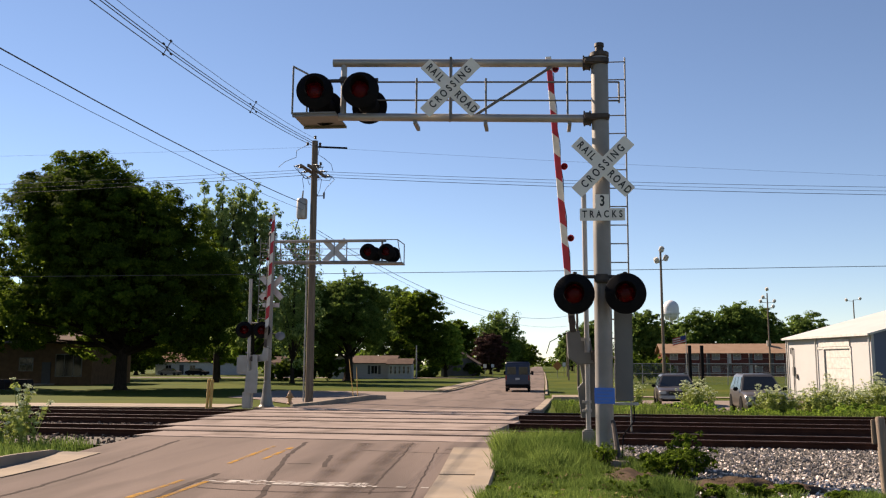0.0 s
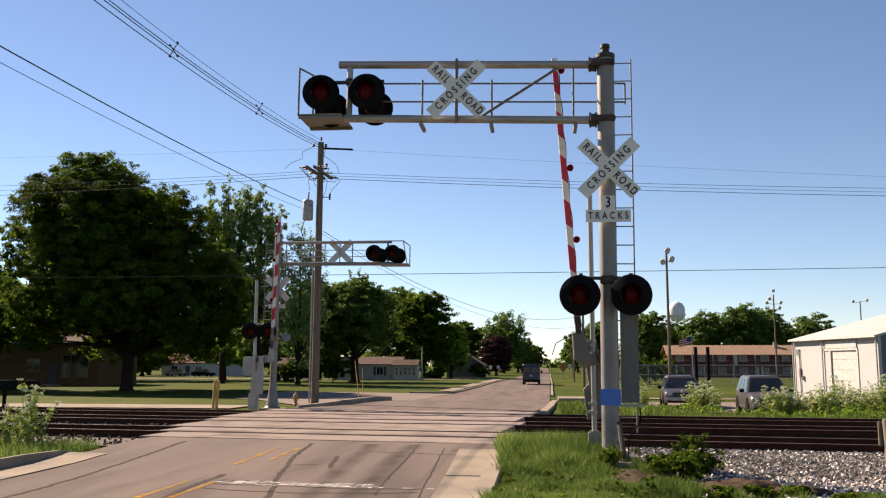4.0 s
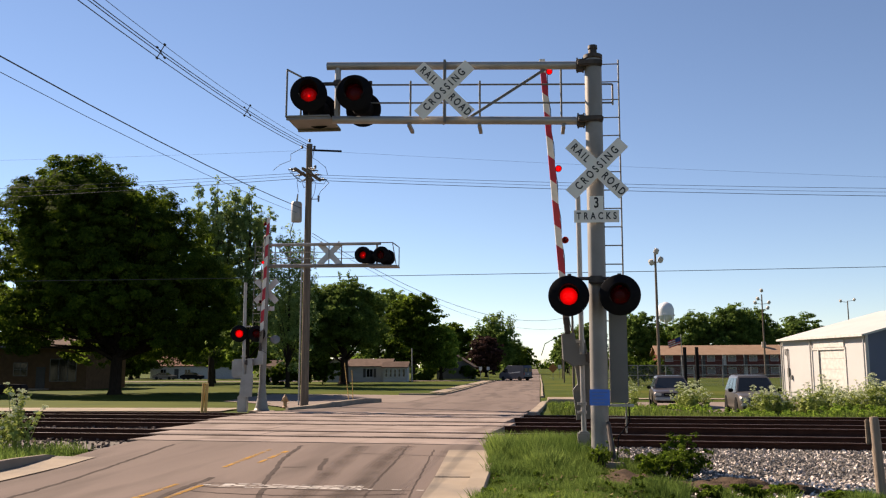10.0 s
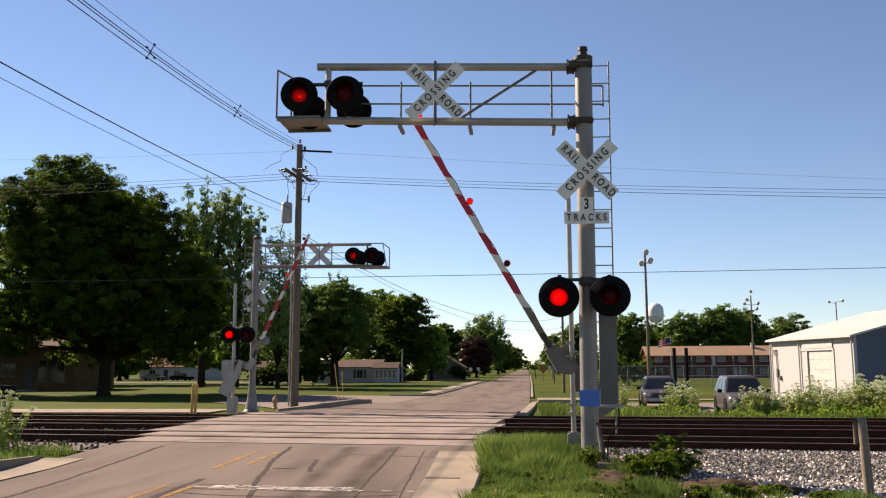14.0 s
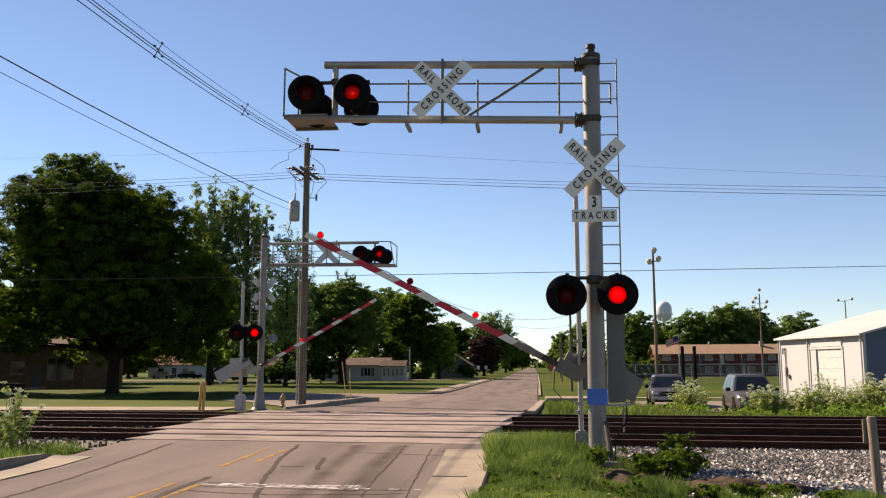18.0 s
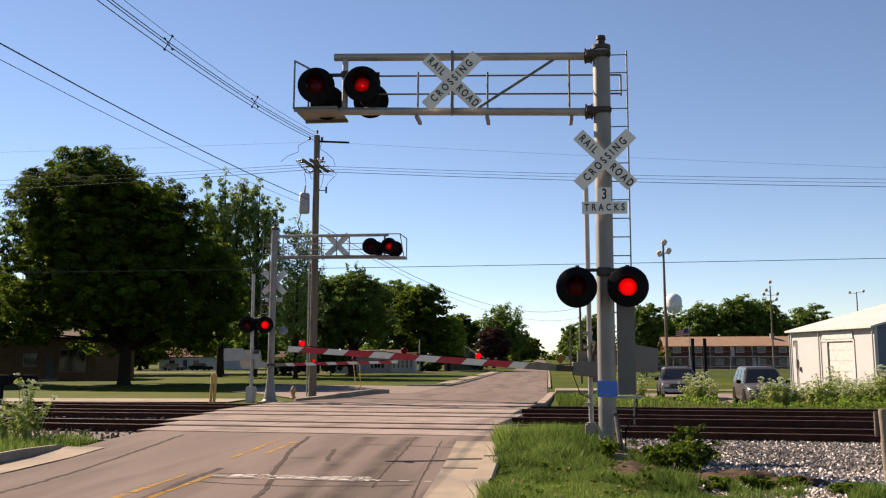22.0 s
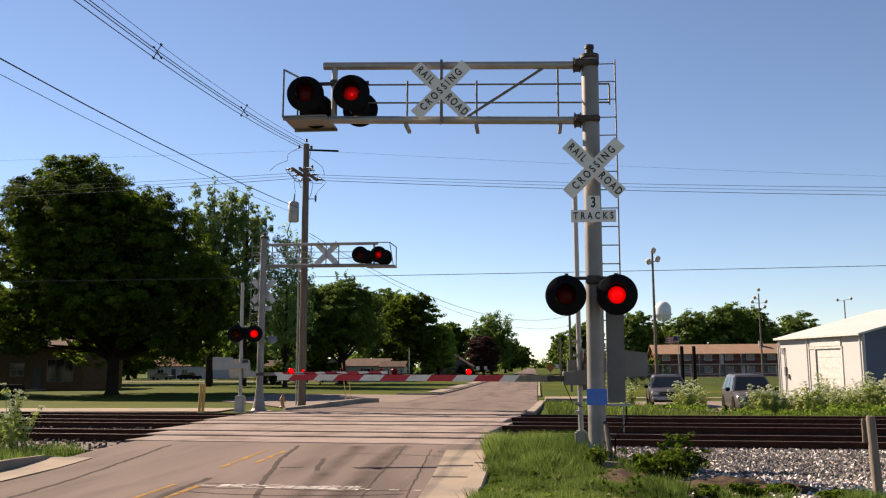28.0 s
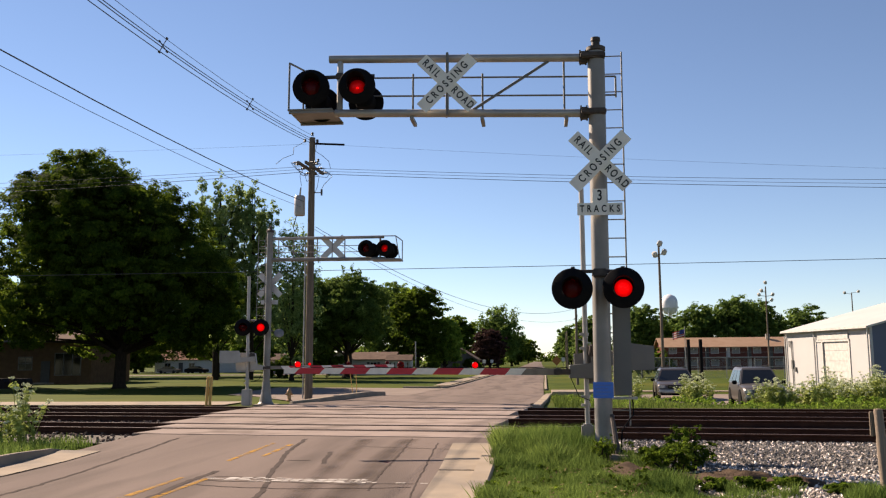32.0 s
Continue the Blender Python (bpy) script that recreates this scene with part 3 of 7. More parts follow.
def road_marks():
    rnd = random.Random(4)
    bm = B()
    for x, gaps in ((-5.06, ((12.2, 14.2), (16.6, 18))), (-4.66, ((12.25, 14.8), (16.4, 18)))):
        y = -6.0
        while y < 16.8:
            if not any(a < y < b for a, b in gaps):
                y2 = y + rnd.uniform(0.2, 0.8)
                ribbon(bm, [(x, y), (x, min(y2, 16.8))], 0.10 * rnd.uniform(0.7, 1.1))
                y = y2
            y += 0.05 if rnd.random() < 0.75 else 0.14
    solid("centre_line", bm, M_YELLOW_LINE, "worn double yellow centre line, broken in places", "road marking", kind="structure")
    bm = B()
    x = -4.66
    while x < -1.5:
        w = rnd.uniform(0.05, 0.2)
        y = 12.30 - 0.10 * (x + 4.66)
        dens = 1.0 if -3.65 < x < -2.35 else 0.72 if x < -3.65 else 0.35
        if x > -1.62:
            dens = 1.0
        for k in range(4):
            if rnd.random() < dens:
                yy = y + (k - 1.5) * 0.085 + rnd.uniform(-0.04, 0.04)
                if x > -2.35 and k != 1:
                    continue
                ribbon(bm, [(x, yy), (x + w * rnd.uniform(0.7, 1.0), yy - 0.1 * w)], rnd.uniform(0.03, 0.09), 0.005 + 0.001 * k)
        x += w
    solid("stop_line", bm, M_WHITE_LINE, "worn flaking white stop line", "road marking", kind="structure")
    bm = B()

    def crack(pts, w):
        out = []
        for (x0, y0), (x1, y1) in zip(pts, pts[1:]):
            n = max(2, int(math.hypot(x1 - x0, y1 - y0) / 0.15))
            for i in range(n):
                k = i / n
                out.append((x0 + (x1 - x0) * k + rnd.uniform(-.02, .02), y0 + (y1 - y0) * k + rnd.uniform(-.02, .02)))
        ribbon(bm, out, w, 0.004)
    crack([(-3.2, 8.5), (-3.48, 11.05), (-3.64, 11.75), (-3.91, 12.8), (-4.1, 13.84), (-4.42, 15.5), (-4.52, 16.5), (-4.68, 17.8)], 0.075)
    crack([(-3.63, 15.45), (-3.5, 14.6), (-3.36, 13.75)], 0.08)
    crack([(-4.09, 14.31), (-3.51, 14.35)], 0.04)
    crack([(-7.4, 17.8), (-7.17, 15.76), (-6.88, 12.88), (-6.74, 11.55), (-6.6, 8)], 0.06)
    crack([(-4.81, 13.08), (-4.83, 12.43), (-4.81, 11.68), (-4.74, 10.96), (-4.7, 8)], 0.10)
    crack([(-2.5, 17.7), (-2.36, 15.17), (-2.27, 12.72), (-2.16, 11.14)], 0.03)
    crack([(-4.6, 11.7), (-4.16, 11.51), (-3.24, 11.36), (-2.08, 11.49), (-1.5, 11.65)], 0.035)
    crack([(-1.9, 16.9), (-1.75, 14.0), (-1.6, 11.5), (-1.45, 9)], 0.02)
    crack([(-3.3, 16.25), (-2.0, 15.95), (-0.95, 15.6)], 0.03)
    crack([(-4.75, 12.15), (-4.2, 12.02), (-3.77, 12.05), (-2.64, 11.82), (-2.1, 11.9), (-1.5, 11.9)], 0.035)
    crack([(-4.7, 12.2), (-4.6, 12.52), (-4.0, 12.45), (-3.6, 12.4)], 0.025)
    for pts, width in (([(-2.45, 8.0), (-2.46, 11.4), (-2.55, 15.5), (-2.54, 17.6)], 0.30), ([(-2.75, 8.0), (-2.91, 10.35), (-3.04, 11.9), (-3.2, 13.8), (-3.42, 17.6)], 0.26)):
        for k in range(4):
            wm = B()
            out = []
            for (x0, y0), (x1, y1) in zip(pts, pts[1:]):
                for i in range(12):
                    out.append((x0 + (x1 - x0) * i / 12 + rnd.uniform(-.015, .015), y0 + (y1 - y0) * i / 12))
            ribbon(wm, out + [pts[-1]], width * (1.6 - 0.4 * k), 0.0012 + 0.0006 * k)
            solid("tyre_track", wm, M_TREAD, "faint dark wheel track worn into the asphalt", "road marking", kind="structure")
    solid("crack_seal", bm, M_TAR, "dark tar-sealed cracks in the asphalt", "road marking", kind="structure")


# ---- the tracks and the crossing ----
CROSS_L, CROSS_R = -9.6, -0.75


def rail_mesh(length):
    prof = [(-0.07, -0.17), (0.07, -0.17), (0.07, -0.155), (0.012, -0.13), (0.012, -0.05), (0.036, -0.035), (0.036, -0.004), (0.03, 0.0),
            (-0.03, 0.0), (-0.036, -0.004), (-0.036, -0.035), (-0.012, -0.05), (-0.012, -0.13), (-0.07, -0.155)]
    v = [(x, y, z) for x in (0, length) for y, z in prof]
    n = len(prof)
    f = [(i, (i + 1) % n, n + (i + 1) % n, n + i) for i in range(n)]
    me = raw("rail", v, f, M_RAIL)
    me.materials.append(M_RAILTOP)
    me.polygons[7].material_index = 1
    return me


def tracks():
    strip("ballast", [(tuple(trk(u, 17.2)[:2]), tuple(trk(u, 31.0)[:2])) for u in np.arange(-90, 90.1, 3)], M_BALLAST,
          "dark dirty ballast between the rails", "ballast", lambda x, y: -0.06, cols=8)
    rail = rail_mesh(180.0)
    tie = finish(block(B(), (0, 0, 0), (0.22, 2.6, 0.16), bevel=0.012), "tie", M_TIE)
    for c in TRACKS:
        t = thing("railway_track", Matrix.Translation(trk(0, c, 0)) @ pose(0, 0, 0, 0, 0, -math.degrees(TILT)),
                  "rusty steel rails on dark creosoted timber ties", "railway track", "tracks at the crossing", kind="structure")
        for s in (-0.75, 0.75):
            r = new("rail", rail)
            r.parent = t
            r.matrix_basis = Matrix.Translation((-90, s, RAIL_TOP))
        for i in range(96):
            u = -34 + i * 0.56
            if CROSS_L - 0.4 < u < CROSS_R + 0.4:
                continue
            o = new("tie", tie)
            o.parent = t
            o.matrix_basis = pose(u, random.uniform(-.05, .05), -0.155, 0, 0, random.uniform(-1, 1))


def crossing():
    """Concrete and asphalt panels between the rails, with open flangeways."""
    t = thing("crossing", Matrix.Translation(trk(0, 0, 0)) @ pose(0, 0, 0, 0, 0, -math.degrees(TILT)),
              "pale worn crossing panels between the rails", "level crossing", kind="structure")
    gap = 0.075
    edges = [17.75]
    for c in TRACKS:
        edges += [c - 0.75, c + 0.75]
    edges.append(30.0)
    rnd = random.Random(9)
    for k, (a, b) in enumerate(zip(edges, edges[1:])):
        lo, hi = a + (gap if k else 0), b - (gap if k < 6 else 0)
        mid = (lo + hi) / 2
        l = lerp_table([(17, -8.5), (19, -9.0), (22, -9.6), (26, -9.9), (30, -9.6)], mid)
        r = lerp_table([(17, -0.95), (21, -0.95), (25, -0.75), (28, -0.6), (30, -0.15)], mid) + (0.22 if k % 2 else 0)
        ends = []
        if k:
            ends.append((lo, lo + 0.13))
            lo += 0.133
        if k < 6:
            ends.append((hi - 0.13, hi))
            hi -= 0.133
        for a0, b0 in ends:
            s0 = (a0 + b0) / 2 * math.sin(TILT)
            bm = B()
            span(bm, (l - s0, a0 * math.cos(TILT), -0.1), (r - s0, b0 * math.cos(TILT), RAIL_TOP - 0.012))
            part("rail_seal", bm, M_SEAL, t, "dark rubber seal beside the rail")
        n = 3
        for i in range(n):
            u0, u1 = (l + (r - l) * (i + j) / n - mid * math.sin(TILT) for j in (0, 1))
            zt = RAIL_TOP - 0.006 + rnd.uniform(-0.003, 0.003)
            bm = B()
            span(bm, (u0 + 0.001, lo * math.cos(TILT), zt - 0.2), (u1 - 0.001, hi * math.cos(TILT), zt))
            part("panel", bm, M_CROSS, t)
    bm = B()
    span(bm, (-11.6, 18.2, -0.3), (-4.6, 29.3, -0.05))
    part("base", bm, M_TAR, t)


# ---- signals ----
def signal_lamp(parent, m, hood=0.36, size=0.325, name="signal_lamp", glow=None):
    """A round black target with a hooded red lens; it looks along -y. Returns the lamp's lit plate."""
    tilt = pose(0, 0, 0, 90, 0, 0)
    bm = B()
    lathe(bm, [(0.155, 0.02), (0.17, 0.03), (0.19, 0.012), (size - 0.02, -0.02), (size, -0.045), (size - 0.02, -0.055), (0.19, -0.03), (0.185, -0.12),
           (0.175, -0.36), (0.12, -0.40), (0.0, -0.40)], n=36, m=tilt, cap=False)
    lamp = part(name, bm, M_BLACK, parent, "round black signal target with hooded red lens", m=m, smooth=True)
    # visor: a tunnel open below
    v, f = [], []
    n = 22
    for j in range(n + 1):
        a = radians(-38) + radians(256) * j / n
        deep = hood * (0.55 + 0.45 * math.sin(max(0.0, min(math.pi, a))))
        for r in (0.172, 0.165):
            for y in (-0.02, -0.02 - deep):
                v.append((r * math.cos(a), y, r * math.sin(a)))
    for j in range(n):
        o = j * 4
        for a, b in ((0, 1), (1, 3), (3, 2), (2, 0)):
            f.append((o + a, o + b, o + 4 + b, o + 4 + a))
    ob = new("visor", raw("visor", v, f, M_BLACK))
    ob.parent = lamp
    bm = B()
    lathe(bm, [(0.158, 0.0), (0.15, 0.018), (0.11, 0.034), (0.06, 0.042), (0.0, 0.045)], n=28, m=tilt, cap=False)
    lens = part("lens", bm, M_LENS, lamp, "dark red glass lens", smooth=True)
    lens.visible_shadow = False
    bm = B()
    lathe(bm, [(0.0, -0.012), (0.09, -0.010), (0.145, 0.0), (0.14, 0.001), (0.0, 0.001)], n=24, m=tilt)
    bulb = part("bulb", bm, M_BLACK, lamp, "glowing red reflector lamp with black back")
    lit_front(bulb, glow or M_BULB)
    bulb.matrix_basis = pose(0, 0.16, 0)
    return bulb


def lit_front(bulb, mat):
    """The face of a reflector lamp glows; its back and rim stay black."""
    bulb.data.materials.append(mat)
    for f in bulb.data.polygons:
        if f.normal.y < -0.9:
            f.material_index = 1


def blade(bm, length, width, thick, angle):
    block(bm, (0, 0, 0), (length, thick, width), pose(0, 0, 0, 0, angle, 0), bevel=0.004)


def crossbuck(parent, m, front=True, k=1.0):
    a = B()
    blade(a, 1.26 * k, 0.235 * k, 0.012, 45)
    b1 = part("crossbuck_blade", a, M_SIGN if front else M_SIGNBACK, parent, "white crossbuck board" if front else "bare grey back of a crossbuck board", m=m)
    a = B()
    blade(a, 1.26 * k, 0.235 * k, 0.012, -45)
    b2 = part("crossbuck_blade", a, M_SIGN if front else M_SIGNBACK, parent, "white crossbuck board" if front else "bare grey back of a crossbuck board", m=m @ Matrix.Translation((0, -0.014, 0)))
    if front:
        d = math.sqrt(0.5) * 0.385 * k
        lettering("RAIL", 0.185 * k, M_LETTER, b1, pose(-d, -0.009, d, 90, 45, 0))
        lettering("ROAD", 0.185 * k, M_LETTER, b1, pose(d, -0.009, -d, 90, 45, 0))
        lettering("CROSSING", 0.185 * k, M_LETTER, b2, pose(0, -0.009, 0, 90, -45, 0), space=1.62)


def bracket(bm, x, y, z, r, h=0.16):
    tube(bm, (x, y, z - h / 2), (x, y, z + h / 2), r, n=20)


def cantilever_near():
    t = thing("cantilever_signal", pose(1.078, 14.9, 0.0, 0, 0.5, 0), "tall galvanised crossing signal mast with cantilever arm, crossbucks and red lamps", "crossing signal")
    bm = B()
    lathe(bm, [(0.145, 0.12), (0.145, 7.02)], n=28)
    part("mast", bm, M_GALV, t, "tapered galvanised steel mast", smooth=True)
    bm = B()
    lathe(bm, [(0.145, 6.95), (0.165, 6.97), (0.165, 7.03), (0.075, 7.06), (0.07, 7.14), (0.085, 7.15), (0.08, 7.21), (0.0, 7.23)], n=24)
    part("cap", bm, M_CASTING, t, smooth=True)
    bm = B()
    lathe(bm, [(0.30, 0.0), (0.30, 0.05), (0.26, 0.1), (0.15, 0.16)], n=20)
    for i in range(4):
        a = math.pi / 4 + i * math.pi / 2
        tube(bm, (0.25 * math.cos(a), 0.25 * math.sin(a), 0.05), (0.25 * math.cos(a), 0.25 * math.sin(a), 0.16), 0.025, n=8)
    part("base_flange", bm, M_GALV, t)
    bm = B()
    span(bm, (-0.1, -0.35, -0.25), (0.62, 0.35, 0.02), bevel=0.03)
    part("footing", bm, M_CONC, t, "stained concrete footing")
    bm = B()
    span(bm, (0.04, -0.82, -0.2), (0.33, -0.45, 0.17), bevel=0.025)
    part("footing_block", bm, M_CONC, t, "small concrete block in front of the footing")
    bm = B()
    tube(bm, (0.12, -0.2, 0.75), (0.17, -0.6, 0.16), 0.035, 0.05, n=8)
    part("stay", bm, M_CASTING, t)
    # arm chords, rising slightly to the free end
    up = 0.028

    def z_up(x, z):
        return z - up * x
    bm = B()
    tube(bm, (-0.1, 0, 6.86), (-4.72, 0, z_up(-4.72, 6.86)), 0.070, n=16)
    part("upper_chord", bm, M_ALU, t, "long pale tubular arm", smooth=True)
    bm = B()
    tube(bm, (-0.1, 0, 5.865), (-4.6, 0, z_up(-4.6, 5.865)), 0.070, n=16)
    part("lower_chord", bm, M_ALU, t, "long pale tubular arm", smooth=True)
    for z in (6.86, 5.865):
        bm = B()
        block(bm, (-0.22, 0, z), (0.14, 0.2, 0.19), bevel=0.02)
        block(bm, (-0.06, -0.02, z), (0.42, 0.34, 0.10), bevel=0.02)
        for dx in (-0.27, -0.17):
            tube(bm, (dx, 0, z - 0.13), (dx, 0, z + 0.14), 0.016, n=6)
        part("arm_clamp", bm, M_CASTING, t)
    for x in (-4.55, ):
        bm = B()
        tube(bm, (x + .03, 0, z_up(x, 5.88)), (x + .03, 0, z_up(x, 6.88)), 0.055, n=12)
        part("end_post", bm, M_ALU, t)
    for x in (-3.22, -2.62, -1.98, -0.55):
        bm = B()
        tube(bm, (x, 0.12, z_up(x, 5.82)), (x, 0.12, z_up(x, 6.62 if x != -2.62 and x != -0.55 else 6.95)), 0.018, n=8)
        part("upright", bm, M_GREY, t)
    # brace in a darker grey than the mast: shade put into its colour
    bm = B()
    tube(bm, (-2.15, 0.0, 5.98), (-0.82, 0.0, 6.82), 0.026, n=8)
    part("brace", bm, M_GREY, t)
    for z in (6.62, 6.28):
        bm = B()
        tube(bm, (-4.45, 0.34, z_up(-4.45, z)), (0.36, 0.34, z), 0.017, n=8)
        part("handrail", bm, M_GREY, t)
    bm = B()
    pipe(bm, [(0.36, 0.34, 6.62), (0.36, 0.34, 6.24)], 0.017)
    part("handrail_end", bm, M_GALV, t)
    bm = B()
    pipe(bm, [(-5.38, -0.25, 6.02), (-5.38, -0.25, 6.86), (-5.28, 0.34, 6.92), (-5.28, 0.34, 6.02)], 0.018)
    pipe(bm, [(-5.28, 0.34, 6.5), (-4.9, 0.34, 6.5)], 0.014)
    part("platform_rail", bm, M_GALV, t)
    bm = B()
    span(bm, (-5.4, -0.26, 5.99), (-4.60, 0.60, 6.02), bevel=0.006)
    for y in (-0.24, 0.54):
        span(bm, (-5.38, y, 5.945), (-4.58, y + 0.05, 5.988))
    part("platform", bm, M_GALV, t, "small grated platform at the arm's end")
    for x in (-3.22, -1.98, -0.52):
        bm = B()
        span(bm, (x - 0.03, -0.05, z_up(x, 5.74)), (x + 0.03, 0.45, z_up(x, 5.80)))
        part("walkway_bracket", bm, M_GALV, t)
    # ladder with a shield over its lower rungs
    bm = B()
    for x in (0.16, 0.465):
        tube(bm, (x, 0.3, 0.55), (x, 0.3, 7.05), 0.014, n=8)
    part("ladder_rail", bm, M_GALV, t)
    for i in range(20):
        z = 0.8 + i * 0.325
        bm = B()
        tube(bm, (0.16, 0.3, z), (0.465, 0.3, z), 0.011, n=6)
        part("rung", bm, M_GALV, t)
    bm = B()
    span(bm, (0.20, 0.20, 1.05), (0.50, 0.26, 2.62), bevel=0.01)
    part("ladder_guard", bm, M_GREY, t, "grey sheet guard over the lower ladder")
    bm = B()
    span(bm, (0.16, 0.10, 0.99), (0.58, 0.30, 1.03), bevel=0.006)
    part("guard_ledge", bm, M_ALU, t, "pale ledge under the ladder guard")
    bm = B()
    pipe(bm, [(0.5, 0.2, 1.05), (0.5, 0.1, 0.75), (0.3, 0.0, 0.5), (0.27, 0, 0.1)], 0.012)
    part("cable", bm, M_BLACK, t)
    # boards
    crossbuck(t, pose(-2.58, -0.2, 6.42))
    crossbuck(t, pose(0.02, -0.2, 4.975))
    for z in (6.40,):
        bm = B()
        span(bm, (-2.60, -0.19, 5.86), (-2.56, -0.06, 6.98))
        part("board_strap", bm, M_GREY, t)
    bm = B()
    span(bm, (-0.115, -0.196, 4.26), (0.115, -0.184, 4.5), bevel=0.003)
    s3 = part("count_board", bm, M_SIGN, t, "small white board with the figure 3")
    lettering("3", 0.25, M_LETTER, s3, pose(0.0, -0.2, 4.38, 90, 0, 0))
    bm = B()
    span(bm, (-0.375, -0.2, 4.05), (0.375, -0.188, 4.26), bevel=0.003)
    s4 = part("tracks_board", bm, M_SIGN, t, "white board reading TRACKS")
    lettering("TRACKS", 0.165, M_LETTER, s4, pose(0, -0.204, 4.155, 90, 0, 0), space=1.7)
    bm = B()
    span(bm, (-0.17, -0.19, 1.02), (0.16, -0.175, 1.28), bevel=0.006)
    s5 = part("blue_board", bm, M_BLUE, t, "small blue notice board")
    for i in range(4):
        bm = B()
        span(bm, (-0.13, -0.194, 1.22 - i * 0.055), (0.12 - 0.05 * (i % 2), -0.191, 1.24 - i * 0.055))
        part("bar", bm, M_BLUEMARK, s5)
    # the lower lamp pair on its crossarm
    bm = B()
    tube(bm, (-0.42, -0.24, 3.10), (0.36, -0.24, 3.10), 0.03, n=10)
    block(bm, (-0.03, -0.18, 3.08), (0.24, 0.22, 0.13), bevel=0.02)
    for x in (-0.47, 0.35):
        tube(bm, (x, -0.24, 3.18), (x, -0.24, 2.9), 0.035, n=10)
    part("crossarm", bm, M_CASTING, t)
    bulbs = [(signal_lamp(t, pose(-0.495, -0.48, 2.80, 0, 0, -2), size=0.336), 0), (signal_lamp(t, pose(0.33, -0.48, 2.81, 0, 0, -5), size=0.336), 1)]
    # upper pairs, front and back
    bm = B()
    tube(bm, (-4.95, 0, 6.66), (-3.9, 0, 6.66), 0.035, n=10)
    block(bm, (-4.52, 0, 6.66), (0.14, 0.15, 0.12), bevel=0.02)
    part("crossarm", bm, M_CASTING, t)
    bulbs += [(signal_lamp(t, pose(-4.95, -0.38, 6.375, 0, 0, 12), hood=0.26, size=0.325, glow=M_BULB_ASIDE), 0), (signal_lamp(t, pose(-4.14, -0.38, 6.375, 0, 0, 6), hood=0.26, size=0.325, glow=M_BULB_ASIDE), 1)]
    signal_lamp(t, pose(-4.93, 0.42, 6.27, 0, 0, 178))
    signal_lamp(t, pose(-4.12, 0.42, 6.28, 0, 0, 182))
    return bulbs


